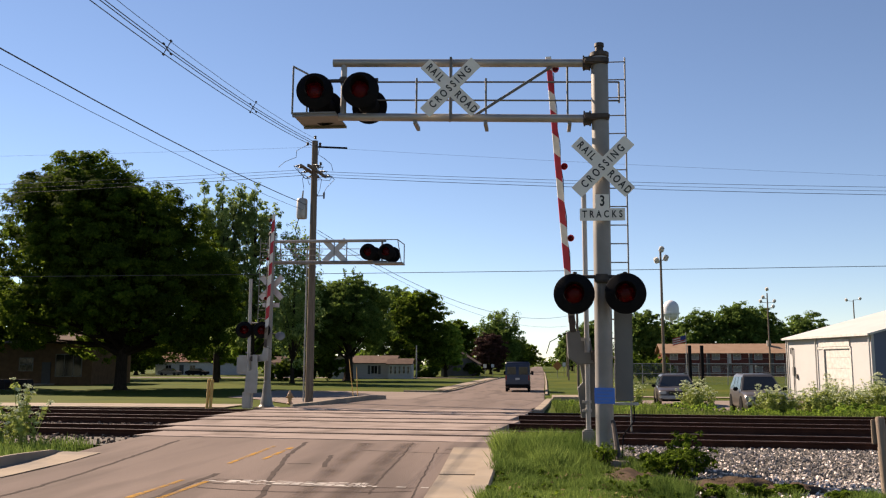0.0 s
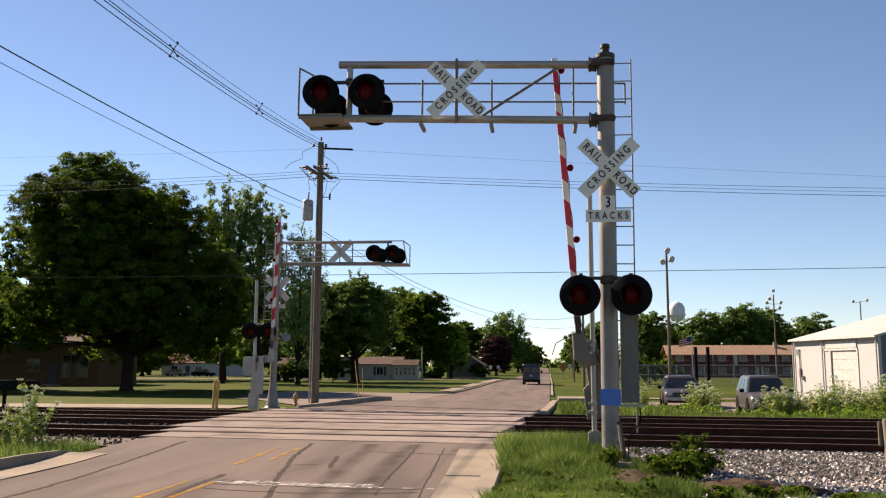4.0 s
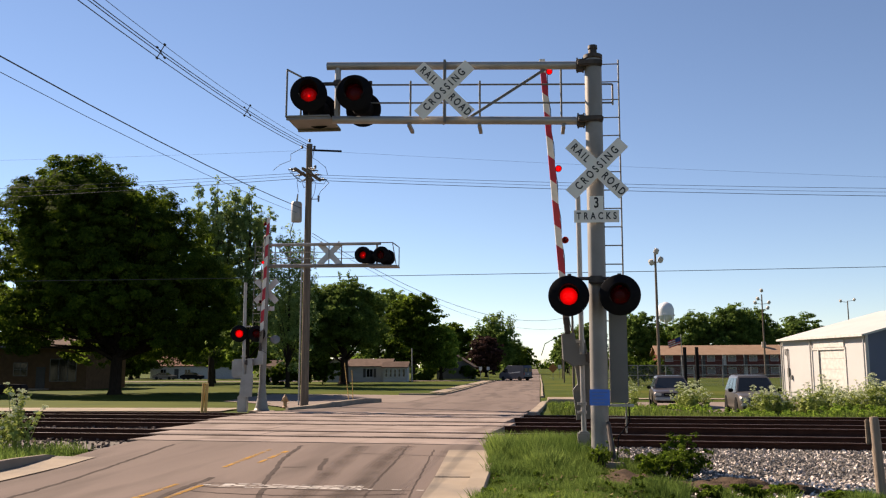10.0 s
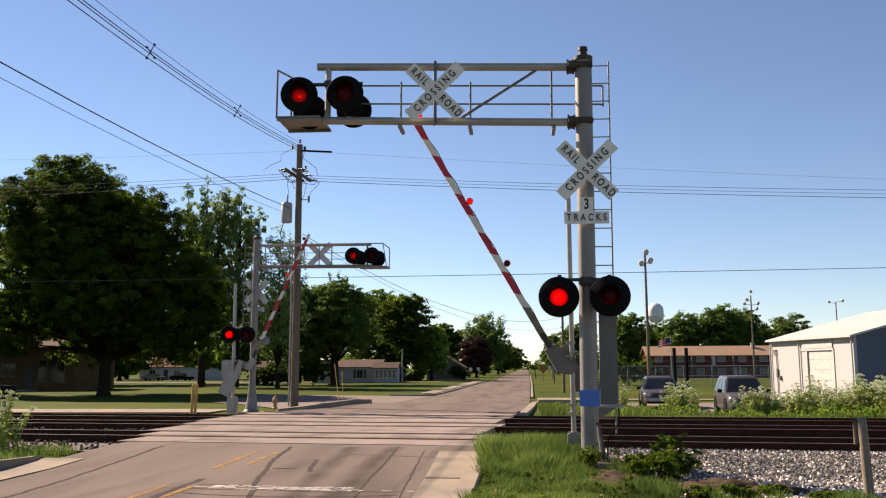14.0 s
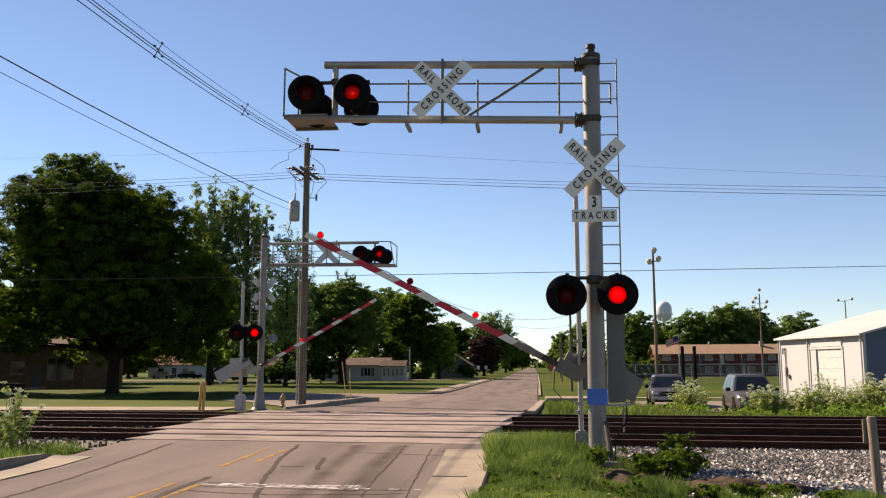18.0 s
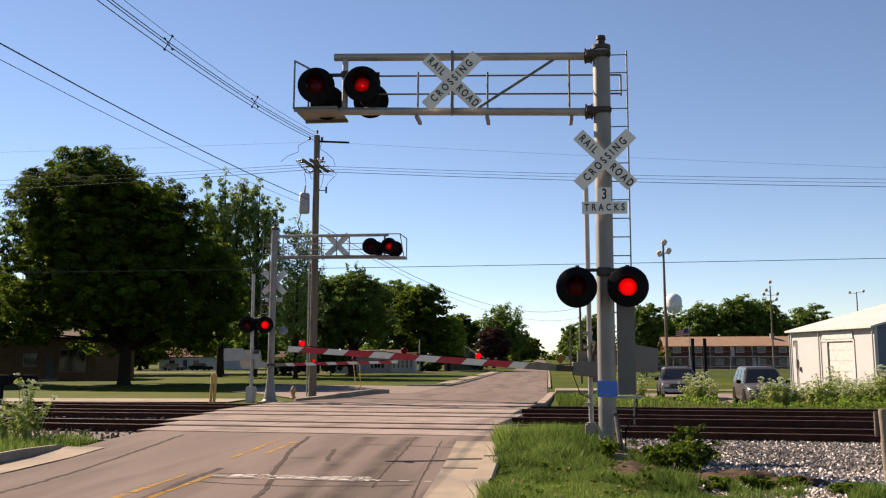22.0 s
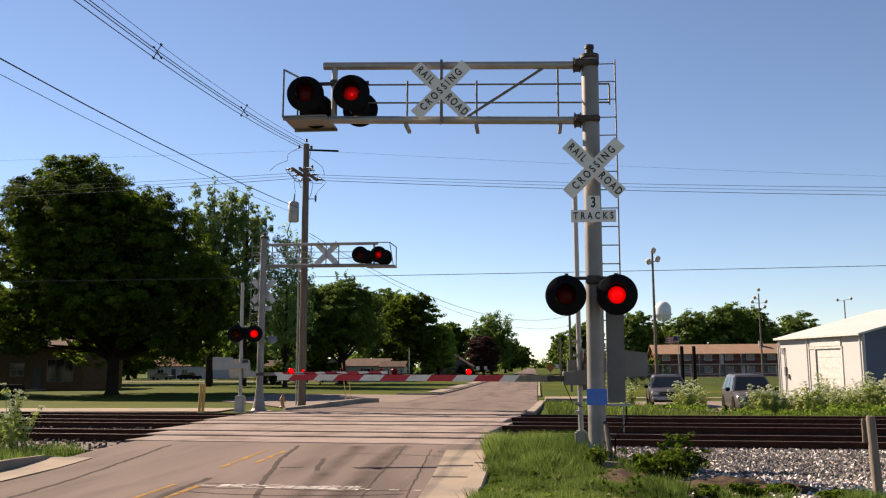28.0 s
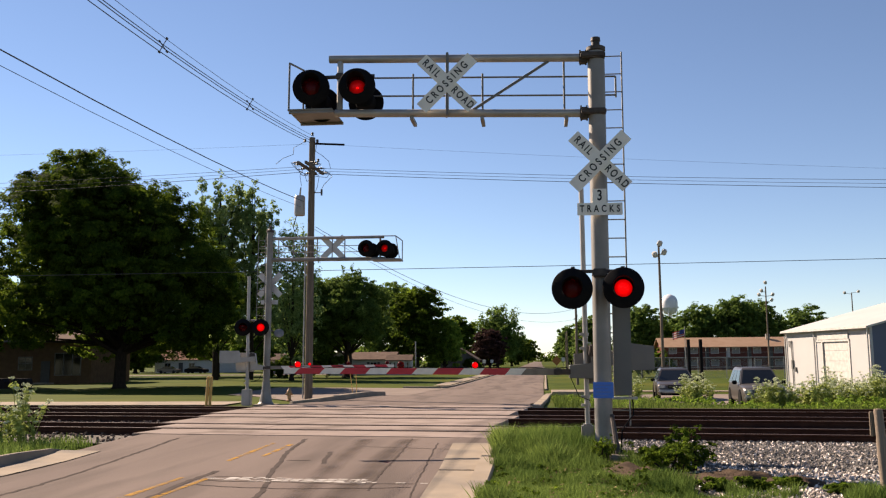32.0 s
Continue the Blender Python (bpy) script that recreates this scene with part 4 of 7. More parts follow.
def cantilever_far():
    t = thing("cantilever_signal", pose(-10.41, 33.3, 0.0, 0, 0.6, 0), "galvanised crossing signal mast across the tracks with cantilever arm", "crossing signal")
    bm = B()
    lathe(bm, [(0.13, 0.1), (0.12, 6.72)], n=20)
    part("mast", bm, M_GALV, t, smooth=True)
    bm = B()
    lathe(bm, [(0.15, 6.7), (0.15, 6.78), (0.06, 6.85), (0.05, 6.95), (0, 6.97)], n=16)
    part("cap", bm, M_CASTING, t)
    bm = B()
    lathe(bm, [(0.30, 0.0), (0.30, 0.05), (0.25, 0.12), (0.18, 0.5), (0.14, 0.9)], n=16)
    part("base_flange", bm, M_GALV, t)
    bm = B()
    span(bm, (-0.4, -0.4, -0.3), (0.45, 0.4, 0.03), bevel=0.02)
    part("footing", bm, M_CONC, t, "pale concrete footing")
    bm = B()
    tube(bm, (0, 0, 6.45), (4.55, 0, 6.48), 0.06, n=12)
    part("upper_chord", bm, M_ALU, t)
    bm = B()
    tube(bm, (0, 0, 5.62), (4.6, 0, 5.62), 0.075, n=12)
    part("lower_chord", bm, M_GALV, t)
    for x in (0.35, 0.95, 1.9, 2.5, 3.0, 4.4):
        bm = B()
        tube(bm, (x, 0, 5.62), (x, 0, 6.46), 0.022 if x < 4 else 0.04, n=8)
        part("upright", bm, M_GALV, t)
    bm = B()
    tube(bm, (0.4, 0, 6.4), (1.2, 0, 5.7), 0.02, n=8)
    part("brace", bm, M_GALV, t)
    for z in (6.2, 5.95):
        bm = B()
        tube(bm, (-0.5, 0.35, z), (4.0, 0.35, z), 0.014, n=6)
        part("handrail", bm, M_GALV, t)
    bm = B()
    pipe(bm, [(4.5, -0.3, 6.47), (5.05, -0.3, 6.47), (5.22, 0.3, 6.36), (5.22, 0.3, 5.62)], 0.02)
    pipe(bm, [(5.05, -0.3, 6.47), (5.2, -0.3, 5.62)], 0.018)
    part("platform_rail", bm, M_GALV, t)
    bm = B()
    span(bm, (4.1, -0.35, 5.54), (5.25, 0.35, 5.60))
    part("platform", bm, M_GALV, t)
    for x in (-0.2, -0.5):
        bm = B()
        tube(bm, (x, 0.1, 3.0), (x, 0.1, 6.6), 0.014, n=6)
        part("ladder_rail", bm, M_GALV, t)
    for i in range(11):
        bm = B()
        tube(bm, (-0.2, 0.1, 3.1 + i * 0.33), (-0.5, 0.1, 3.1 + i * 0.33), 0.01, n=6)
        part("rung", bm, M_GALV, t)
    crossbuck(t, pose(2.50, 0.15, 6.10), front=False, k=0.97)
    crossbuck(t, pose(-0.02, 0.2, 4.65), front=False, k=0.97)
    bm = B()
    span(bm, (-0.36, 0.18, 3.88), (0.32, 0.2, 4.05))
    part("tracks_board", bm, M_SIGNBACK, t, "bare back of a small board")
    bm = B()
    lathe(bm, [(0.0, 0.0), (0.15, 0.02), (0.19, 0.10), (0.08, 0.15), (0, 0.15)], n=16, m=pose(0.50, -0.15, 2.70, 60, 0, 15))
    tube(bm, (0.1, 0, 2.85), (0.50, -0.1, 2.80), 0.02, n=6)
    part("bell", bm, M_GALV, t, "round grey warning bell", smooth=True)
    bm = B()
    tube(bm, (-0.85, -0.55, 3.22), (0.08, -0.55, 3.22), 0.03, n=8)
    tube(bm, (-0.4, -0.55, 3.22), (-0.4, -0.4, 3.22), 0.035, n=8)
    part("crossarm", bm, M_ALU, t)
    bulbs = [(signal_lamp(t, pose(-0.74, -0.75, 2.95, 0, 0, 16)), 0), (signal_lamp(t, pose(-0.05, -0.75, 2.95, 0, 0, 16)), 1)]
    bulbs += [(signal_lamp(t, pose(3.90, -0.35, 6.0), glow=M_BULB_ASIDE), 0), (signal_lamp(t, pose(4.62, -0.35, 6.0), glow=M_BULB_ASIDE), 1)]
    signal_lamp(t, pose(4.0, 0.4, 5.96, 0, 0, 180))
    signal_lamp(t, pose(4.74, 0.4, 5.96, 0, 0, 180))
    return bulbs


def gate_post(x, y, side, height):
    """The thin post that carries the gate mechanism; side: +1 where the arm lies towards +x."""
    t = thing("gate_mechanism", pose(x, y, 0), "galvanised post with grey gate mechanism box", "gate mechanism", "gate mechanisms")
    bm = B()
    dx = -0.05 if side < 0 else 0.0
    tube(bm, (dx, 0, 0.05), (dx, 0, height), 0.062 if side > 0 else 0.045, n=14)
    part("post", bm, M_ALU, t, smooth=True)
    bm = B()
    if side > 0:
        span(bm, (-0.17, -0.16, 0.0), (0.17, 0.16, 0.62), bevel=0.03)
    else:
        span(bm, (-0.16, -0.1, 0.0), (0.05, 0.1, 0.52), bevel=0.03)
    part("junction_box", bm, M_ALU if side > 0 else M_GALV, t, "grey cast junction box at the post's foot")
    bm = B()
    if side > 0:
        span(bm, (-0.5, 0.05, 1.28), (0.2, 0.42, 2.0), bevel=0.06)
    else:
        span(bm, (-0.06, 0.05, 1.22), (0.28, 0.42, 1.6), bevel=0.05)
    part("mechanism_box", bm, M_ALU if side > 0 else M_GREY, t, "grey cast mechanism housing")
    for z in (0.85, 1.0, 1.85, 2.1):
        bm = B()
        tube(bm, (dx, 0, z - 0.025), (dx, 0, z + 0.025), 0.085 if side > 0 else 0.062, n=12)
        block(bm, (dx - 0.07, -0.03, z), (0.07, 0.07, 0.045))
        part("clamp", bm, M_ALU, t)
    return t


def gate_arm(x, y, z, side, low, stripes, lamps, label):
    """A striped arm that hangs below its pivot by low, built lying along side * x. stripes: where each one ends, the first from the wooden root; lamps: (distance, phase)."""
    t = thing("crossing_gate", pose(x, y, z), label, "crossing gate", "gates at the crossing")
    s, tip, root = side, stripes[-1], stripes[0]

    def high(u):
        return 0.120 + (0.102 - 0.120) * u / tip

    def board(u0, u1, k0, k1, th, mat, name, lab=""):
        bm = B()
        a, b = high(u0) / 2, high(u1) / 2
        extrude(bm, [(s * (u0 - k0), a - low), (s * (u1 - k1), b - low), (s * (u1 + k1), -b - low), (s * (u0 + k0), -a - low)], -th / 2, th / 2)
        part(name, bm, mat, t, lab)
    board(0.62, root, 0.0, 0.05, 0.045, M_WEATHERED, "arm_root", "weathered bare root of the arm")
    for i, (u0, u1) in enumerate(zip(stripes, stripes[1:])):
        board(u0, u1, 0.05, 0.05 if u1 < tip else 0.0, 0.046, M_RED if i % 2 else M_GATEW, "stripe", "red reflective stripe" if i % 2 else "white reflective stripe")
    bm = B()
    span(bm, (min(s * 0.44, s * 0.74), -0.045, -low - 0.05), (max(s * 0.44, s * 0.74), 0.05, -low + 0.05), bevel=0.012)
    for u in (0.50, 0.58, 0.68):
        tube(bm, (s * u, -0.06, -low), (s * u, 0.065, -low), 0.018, n=8)
    part("arm_joint", bm, M_CASTING, t, "dark bolted joint")
    bm = B()
    if side < 0:
        extrude(bm, [(s * 0.04, 0.10), (s * 0.06, -low + 0.15), (s * 0.46, -low + 0.12), (s * 0.46, -low - 0.11), (s * 0.0, -low - 0.12), (s * -0.14, -low + 0.05), (s * -0.12, 0.10)], -0.02, 0.10)
    else:
        extrude(bm, [(s * -0.10, 0.10), (s * 0.10, 0.10), (s * 0.16, -low + 0.12), (s * 0.50, -low + 0.08), (s * 0.50, -low - 0.08), (s * -0.06, -low - 0.10), (s * -0.12, -0.14)], 0.02, 0.12)
    bmesh.ops.bevel(bm, geom=list(bm.edges), offset=0.012, segments=1, affect="EDGES")
    part("arm_bracket", bm, M_GREY if side < 0 else M_ALU, t, "grey cast arm bracket")
    bm = B()
    if side < 0:
        outline = [(0.35, -0.06), (-0.46, 0.0), (-0.56, 0.14), (-1.08, 0.08), (-1.08, -0.34), (-0.55, -0.36), (-0.45, -0.26), (0.35, -0.32)]
        extrude(bm, [(s * a, b) for a, b in outline], 0.2, 0.26)
    else:
        outline = [(0.15, -0.02), (-0.42, -0.05), (-0.50, 0.20), (-1.28, 0.22), (-1.28, -0.26), (-0.52, -0.26), (-0.40, -0.24), (0.15, -0.20)]
        extrude(bm, [(s * a, b) for a, b in outline], -0.14, -0.07)
    part("counterweight", bm, M_ALU if side > 0 else M_GREY, t, "pale grey counterweight plate")
    bm = B()
    block(bm, (0, 0.06, 0), (0.2, 0.3, 0.22), bevel=0.03)
    part("hub", bm, M_CASTING, t)
    bulbs = []
    for d, phase in lamps:
        up = 0.112 - low
        bm = B()
        lathe(bm, [(0.0, -0.06), (0.05, -0.055), (0.06, -0.02), (0.062, 0.035), (0.05, 0.05), (0.0, 0.055)], n=14, m=pose(s * d, 0, up, 90, 0, 0))
        span(bm, (s * d - 0.02, -0.02, up - 0.09), (s * d + 0.02, 0.02, up - 0.04))
        lamp = part("gate_lamp", bm, M_LENS, t, "small round red gate lamp", smooth=True)
        bm = B()
        lathe(bm, [(0.0, -0.006), (0.04, -0.005), (0.052, 0.0), (0.05, 0.001), (0, 0.001)], n=14, m=pose(0, 0, 0, 90, 0, 0))
        bulb = part("bulb", bm, M_BLACK, lamp, "glowing red reflector lamp with black back")
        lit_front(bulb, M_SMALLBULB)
        bulb.matrix_basis = pose(s * d, 0.0, up)
        bulbs.append((bulb, phase, (s * d, 0.0, up)))
    bm = B()
    n = 7
    run = [(s * 0.1, 0.0, -low - 0.5), (s * 0.3, -0.02, -low - 0.42), (s * 0.42, -0.02, -low - 0.15), (s * 0.5, 0.03, 0.075 - low)]
    for k in range(n):
        u0, u1 = 0.5 + k * (tip - 0.8) / n, 0.5 + (k + 1) * (tip - 0.8) / n
        run += [(s * (u0 * 0.6 + u1 * 0.4), 0.03, 0.05 - low), (s * u1, 0.03, 0.075 - low)]
    bent(bm, run, 0.008)
    part("lamp_cable", bm, M_BLACK, t)
    return t, bulbs


# ---- poles and wires ----
def cable(name, a, b, sag, r, label, n=14):
    a, b = Vector(a), Vector(b)
    bm = B()
    pts = []
    for i in range(n + 1):
        k = i / n
        p = a.lerp(b, k)
        p.z -= sag * 4 * k * (1 - k)
        pts.append(p)
    side = (b - a).cross(Vector((0, 0, 1))).normalized()
    prev = None
    for p in pts:
        ring = [bm.verts.new(p + side * r * math.cos(k * 1.2566) + Vector((0, 0, r * math.sin(k * 1.2566)))) for k in range(5)]
        if prev:
            for k in range(5):
                bm.faces.new((prev[k], prev[(k + 1) % 5], ring[(k + 1) % 5], ring[k]))
        prev = ring
    return solid(name, bm, M_WIRE, label, "cable", "overhead wires")


def utility_pole():
    t = thing("utility_pole", pose(-9.93, 37.85, 0), "tall weathered wooden utility pole with crossarms and transformer", "utility pole")
    bm = B()
    tube(bm, (0, 0, -0.1), (0.05, 0, 11.68), 0.18, 0.135, n=16)
    part("pole", bm, M_WOODPOLE, t, smooth=True)
    bm = B()
    block(bm, (0.80, 0, 11.36), (1.45, 0.1, 0.07), pose(0, 0, 0, 0, 4, 0))
    part("upper_arm", bm, M_BLACK, t)
    for x in (-0.17, 0.17):
        bm = B()
        block(bm, (x, 0, 10.28), (0.09, 2.5, 0.12), pose(0, 0, 0, 0, 0, -4))
        part("crossarm", bm, M_WOODPOLE, t)
    bm = B()
    pipe(bm, [(0.12, -0.7, 10.22), (0.06, -0.14, 9.55)], 0.02)
    part("brace", bm, M_CASTING, t)
    # strain insulators on both sides, and the loops of wire that join them
    for y, z in ((-1.12, 10.3), (-0.62, 10.34), (0.1, 10.3), (1.1, 10.3)):
        for s in (-1, 1):
            bm = B()
            lathe(bm, [(0.015, 0), (0.02, 0.05), (0.06, 0.08), (0.03, 0.11), (0.06, 0.15), (0.03, 0.18), (0.06, 0.22), (0.03, 0.25), (0.02, 0.34), (0, 0.34)], n=10, m=pose(s * 0.24, y, z, 0, s * 94, 0))
            part("insulator", bm, M_PORC, t, smooth=True)
        bm = B()
        pipe(bm, [(-0.6, y, z), (-0.45, y - 0.1, z - 0.3 - 0.1 * y), (0.0, y - 0.15, z - 0.42 + 0.2 * y), (0.5, y - 0.1, z - 0.25), (0.62, y, z)], 0.011)
        part("jumper", bm, M_WIRE, t)
    for i, (x, y, z) in enumerate(((-0.28, -0.05, 11.55), (0.3, -0.08, 11.5), (0.05, 0, 11.85), (0.45, -0.5, 10.5), (-0.35, 0.5, 10.45))):
        bm = B()
        lathe(bm, [(0.03, 0), (0.07, 0.04), (0.04, 0.08), (0.07, 0.12), (0.03, 0.16), (0, 0.16)], n=10, m=pose(x, y, z - 0.08))
        part("insulator", bm, M_PORC, t)
    for pts in ([(-0.28, -0.05, 11.5), (-0.75, -0.2, 11.2), (-0.7, -0.4, 10.85), (-1.1, -0.7, 10.6), (-1.35, -0.9, 10.3)],
                [(0.3, -0.08, 11.45), (0.25, -0.2, 11.0), (0.6, -0.5, 10.75), (0.95, -0.6, 10.45), (1.05, -0.62, 10.1)],
                [(0.1, 0, 10.1), (0.38, 0, 9.9), (0.3, 0, 9.4), (0.16, 0, 9.1)],
                [(0.6, 0.2, 10.2), (0.95, 0.1, 9.9), (0.6, 0, 9.5), (0.5, 0, 9.3)],
                [(-0.2, -0.5, 10.2), (-0.42, -0.3, 9.9), (-0.4, -0.1, 9.45)]):
        bm = B()
        pipe(bm, pts, 0.011)
        part("jumper", bm, M_WIRE, t)
    bm = B()
    tube(bm, (0.5, 0, 9.02), (0.5, 0, 9.3), 0.04, 0.05, n=8)
    pipe(bm, [(0.14, 0, 9.15), (0.5, 0, 9.15)], 0.02)
    part("fuse_holder", bm, M_PORC, t)
    bm = B()
    lathe(bm, [(0.0, 8.1), (0.22, 8.12), (0.24, 8.2), (0.24, 8.95), (0.2, 9.02), (0.0, 9.05)], n=18, m=pose(-0.48, -0.05, 0))
    tube(bm, (-0.48, -0.05, 9.0), (-0.44, -0.05, 9.4), 0.05, 0.03, n=8)
    part("transformer", bm, M_ALU, t, "pale grey transformer can", smooth=True)
    bm = B()
    pipe(bm, [(-0.6, -0.05, 8.2), (-0.75, -0.1, 7.6), (-0.6, -0.15, 7.2), (-0.15, -0.2, 7.1), (-0.15, -0.22, 6.8)], 0.018)
    part("drop_cable", bm, M_BLACK, t)
    bm = B()
    pipe(bm, [(-0.22, -0.12, 0.05), (-0.2, -0.12, 3.5), (-0.18, -0.1, 6.8)], 0.035)
    part("conduit", bm, M_ALU, t, "pale conduit up the pole")


def wires():
    top = (-9.9, 37.85)
    bundle = ((-0.12, -0.17, 0.013), (0.10, -0.17, 0.013), (-0.12, 0.14, 0.013), (0.09, 0.21, 0.008))
    for dx, dz, r in bundle:
        cable("cable", (top[0] + dx, top[1], 11.6 + 0.7 * dz), (-10.1 + 1.1 * dx, -12, 11.4 + 1.1 * dz), 1.5, r, "black overhead wire running along the road", n=22)
    for k in (0.17, 0.315):
        y, z = 37.85 - 49.85 * k, 11.6 - 6.0 * k * (1 - k) - 0.2 * k
        x = top[0] - 0.2 * k
        bm = B()
        tube(bm, (x - 0.13, y, z - 0.18), (x + 0.10, y, z + 0.22), 0.013, n=8)
        tube(bm, (x + 0.11, y, z - 0.18), (x - 0.13, y, z + 0.15), 0.013, n=8)
        for dx, dz, r in bundle:
            block(bm, (x + dx, y, z + dz), (0.05, 0.1, 0.05), bevel=0.012)
        solid("line_spacer", bm, M_PORC, "small dark cross-shaped spacer clamped on the wires", "line spacer", "line spacers")
    cable("cable", (-10.2, 37.85, 8.75), (-11.0, -14, 8.8), 0.9, 0.016, "black overhead wire from the pole")
    cable("cable", (-10.3, 37.85, 8.5), (-11.1, -14, 8.5), 0.9, 0.008, "thin grey overhead wire across the sky")
    cable("cable", (-9.7, 37.85, 11.4), (-60, 37.0, 11.9), 0.3, 0.004, "thin grey overhead wire across the sky")
    cable("cable", (-9.9, 37.85, 11.4), (60, 40.5, 8.2), 0.6, 0.004, "thin grey overhead wire across the sky")
    for dz, e, w, r in ((0.0, 10.4, 9.2, 0.009), (-0.12, 9.95, 8.95, 0.008), (-0.25, 9.5, 8.7, 0.012)):
        cable("cable", (-10.25, 37.7, 10.33 + dz), (-60, 37.0, e), 0.5, r, "black overhead wire along the tracks")
        cable("cable", (-9.5, 37.7, 10.22 + dz), (60, 41.0, w), 0.7, r, "black overhead wire along the tracks")
    cable("cable", (-60, 39.0, 6.0), (60, 41.5, 6.5), 0.35, 0.014, "black overhead wire crossing the road")
    cable("cable", (-9.72, 37.95, 7.62), (3.6, 80, 6.19), 1.75, 0.013, "black overhead wire slung across the road", n=26)
    cable("cable", (-9.75, 37.95, 7.50), (3.6, 80, 5.24), 1.65, 0.009, "thin grey overhead wire slung across the road", n=26)
    cable("cable", (3.6, 80, 6.19), (9.5, 170, 7.4), 1.4, 0.013, "black overhead wire running away along the road", n=26)


def street_pole():
    """A slim service pole beside the far road, with a short lamp arm."""
    t = thing("street_pole", pose(3.6, 80, land(3.6, 80)), "slim weathered pole with a short lamp arm beside the road", "utility pole")
    h = 7.0 - land(3.6, 80)
    bm = B()
    tube(bm, (0, 0, -0.1), (0, 0, h), 0.125, 0.10, n=12)
    part("pole", bm, M_WOODPOLE, t, smooth=True)
    bm = B()
    pipe(bm, [(0.08, 0, h - 3.55), (0.5, 0, h - 3.68), (0.95, 0, h - 3.85)], 0.035)
    arm = part("lamp_arm", bm, M_ALU, t, "pale curved lamp arm")
    bm = B()
    block(bm, (1.1, 0, h - 3.90), (0.36, 0.2, 0.12), bevel=0.04)
    part("lamp_head", bm, M_ALU, arm)
    for dz in (0.81, 1.76):
        bm = B()
        lathe(bm, [(0.02, 0), (0.05, 0.03), (0.03, 0.06), (0.05, 0.1), (0, 0.12)], n=8, m=pose(-0.1, -0.05, h - dz, 0, -80, 0))
        part("insulator", bm, M_PORC, t)


def tall_lamp(x, y, top, arms, label):
    t = thing("light_pole", pose(x, y, land(x, y)), label, "light pole", "light poles")
    h = top - land(x, y)
    bm = B()
    tube(bm, (0, 0, -0.1), (0, 0, h), 0.15, 0.09, n=10)
    part("pole", bm, M_WOODPOLE, t)
    for i, (dx, dy, dz) in enumerate(arms):
        bm = B()
        pipe(bm, [(0, 0, h + dz - 0.25), (dx * 0.8, dy, h + dz - 0.15)], 0.04)
        block(bm, (dx, dy, h + dz), (0.42, 0.45, 0.5), pose(0, 0, 0, 25, 20 * (1 if dx > 0 else -1), 0), bevel=0.08)
        part("floodlight", bm, M_TRIM, t, "white floodlight head")
    return t


# ---- trees and plants ----
def leaf_cloud(clumps, count, size, seed, sprays=0, shell=0.55, out=1.0):
    """Many small leaf faces in clumps (x, y, z, rx, ry, rz); denser towards each clump's skin."""
    g = np.random.default_rng(seed)
    c = np.array(clumps, dtype=float)
    w = c[:, 3] * c[:, 4] * c[:, 5]
    w = w ** 0.75
    idx = g.choice(len(c), size=count, p=w / w.sum())
    d = g.normal(size=(count, 3))
    d /= np.linalg.norm(d, axis=1)[:, None]
    rad = shell + (1 - shell) * g.random(count) ** 0.6
    rad *= 1 + 0.12 * g.normal(size=count)
    if sprays:
        # each clump is a handful of leafy sprays round its outer side
        s = g.normal(size=(len(c), sprays, 3)) + np.array([0, 0, 0.3])
        s /= np.linalg.norm(s, axis=2)[:, :, None]
        k = g.integers(0, sprays, size=count)
        spray = s[idx, k]
        far = (0.55 + 0.5 * g.random((len(c), sprays)))[idx, k][:, None]
        wide = (0.26 + 0.22 * g.random((len(c), sprays)))[idx, k][:, None]
        p = c[idx, :3] + (spray * far + d * rad[:, None] * wide * np.array([1, 1, 0.7])) * c[idx, 3:]
        lie = c[idx, :3] - c[:, :3].mean(axis=0)
        lie /= np.linalg.norm(lie, axis=1)[:, None] + 1e-6
        d = d * 0.6 + spray * 0.45 + lie * (out - 1.0)
    else:
        p = c[idx, :3] + d * rad[:, None] * c[idx, 3:]
    nrm = out * d + np.array([0, 0, 0.5]) + 0.42 * g.normal(size=(count, 3))
    a = np.cross(nrm, g.normal(size=(count, 3)))
    a /= np.linalg.norm(a, axis=1)[:, None]
    b = np.cross(nrm, a)
    b /= np.linalg.norm(b, axis=1)[:, None]
    s = size * (0.55 + 0.9 * g.random(count))[:, None]
    v = np.stack([p - a * s, p + b * s * 0.55, p + a * s, p - b * s * 0.55], axis=1).reshape(-1, 3)
    return v


def cloud_mesh(name, v, mat):
    n = len(v) // 4
    me = bpy.data.meshes.new(name)
    me.vertices.add(len(v))
    me.vertices.foreach_set("co", np.asarray(v, dtype=np.float32).ravel())
    me.loops.add(len(v))
    me.loops.foreach_set("vertex_index", np.arange(len(v), dtype=np.int32))
    me.polygons.add(n)
    me.polygons.foreach_set("loop_start", np.arange(0, len(v), 4, dtype=np.int32))
    me.materials.append(mat)
    me.update(calc_edges=True)
    return me


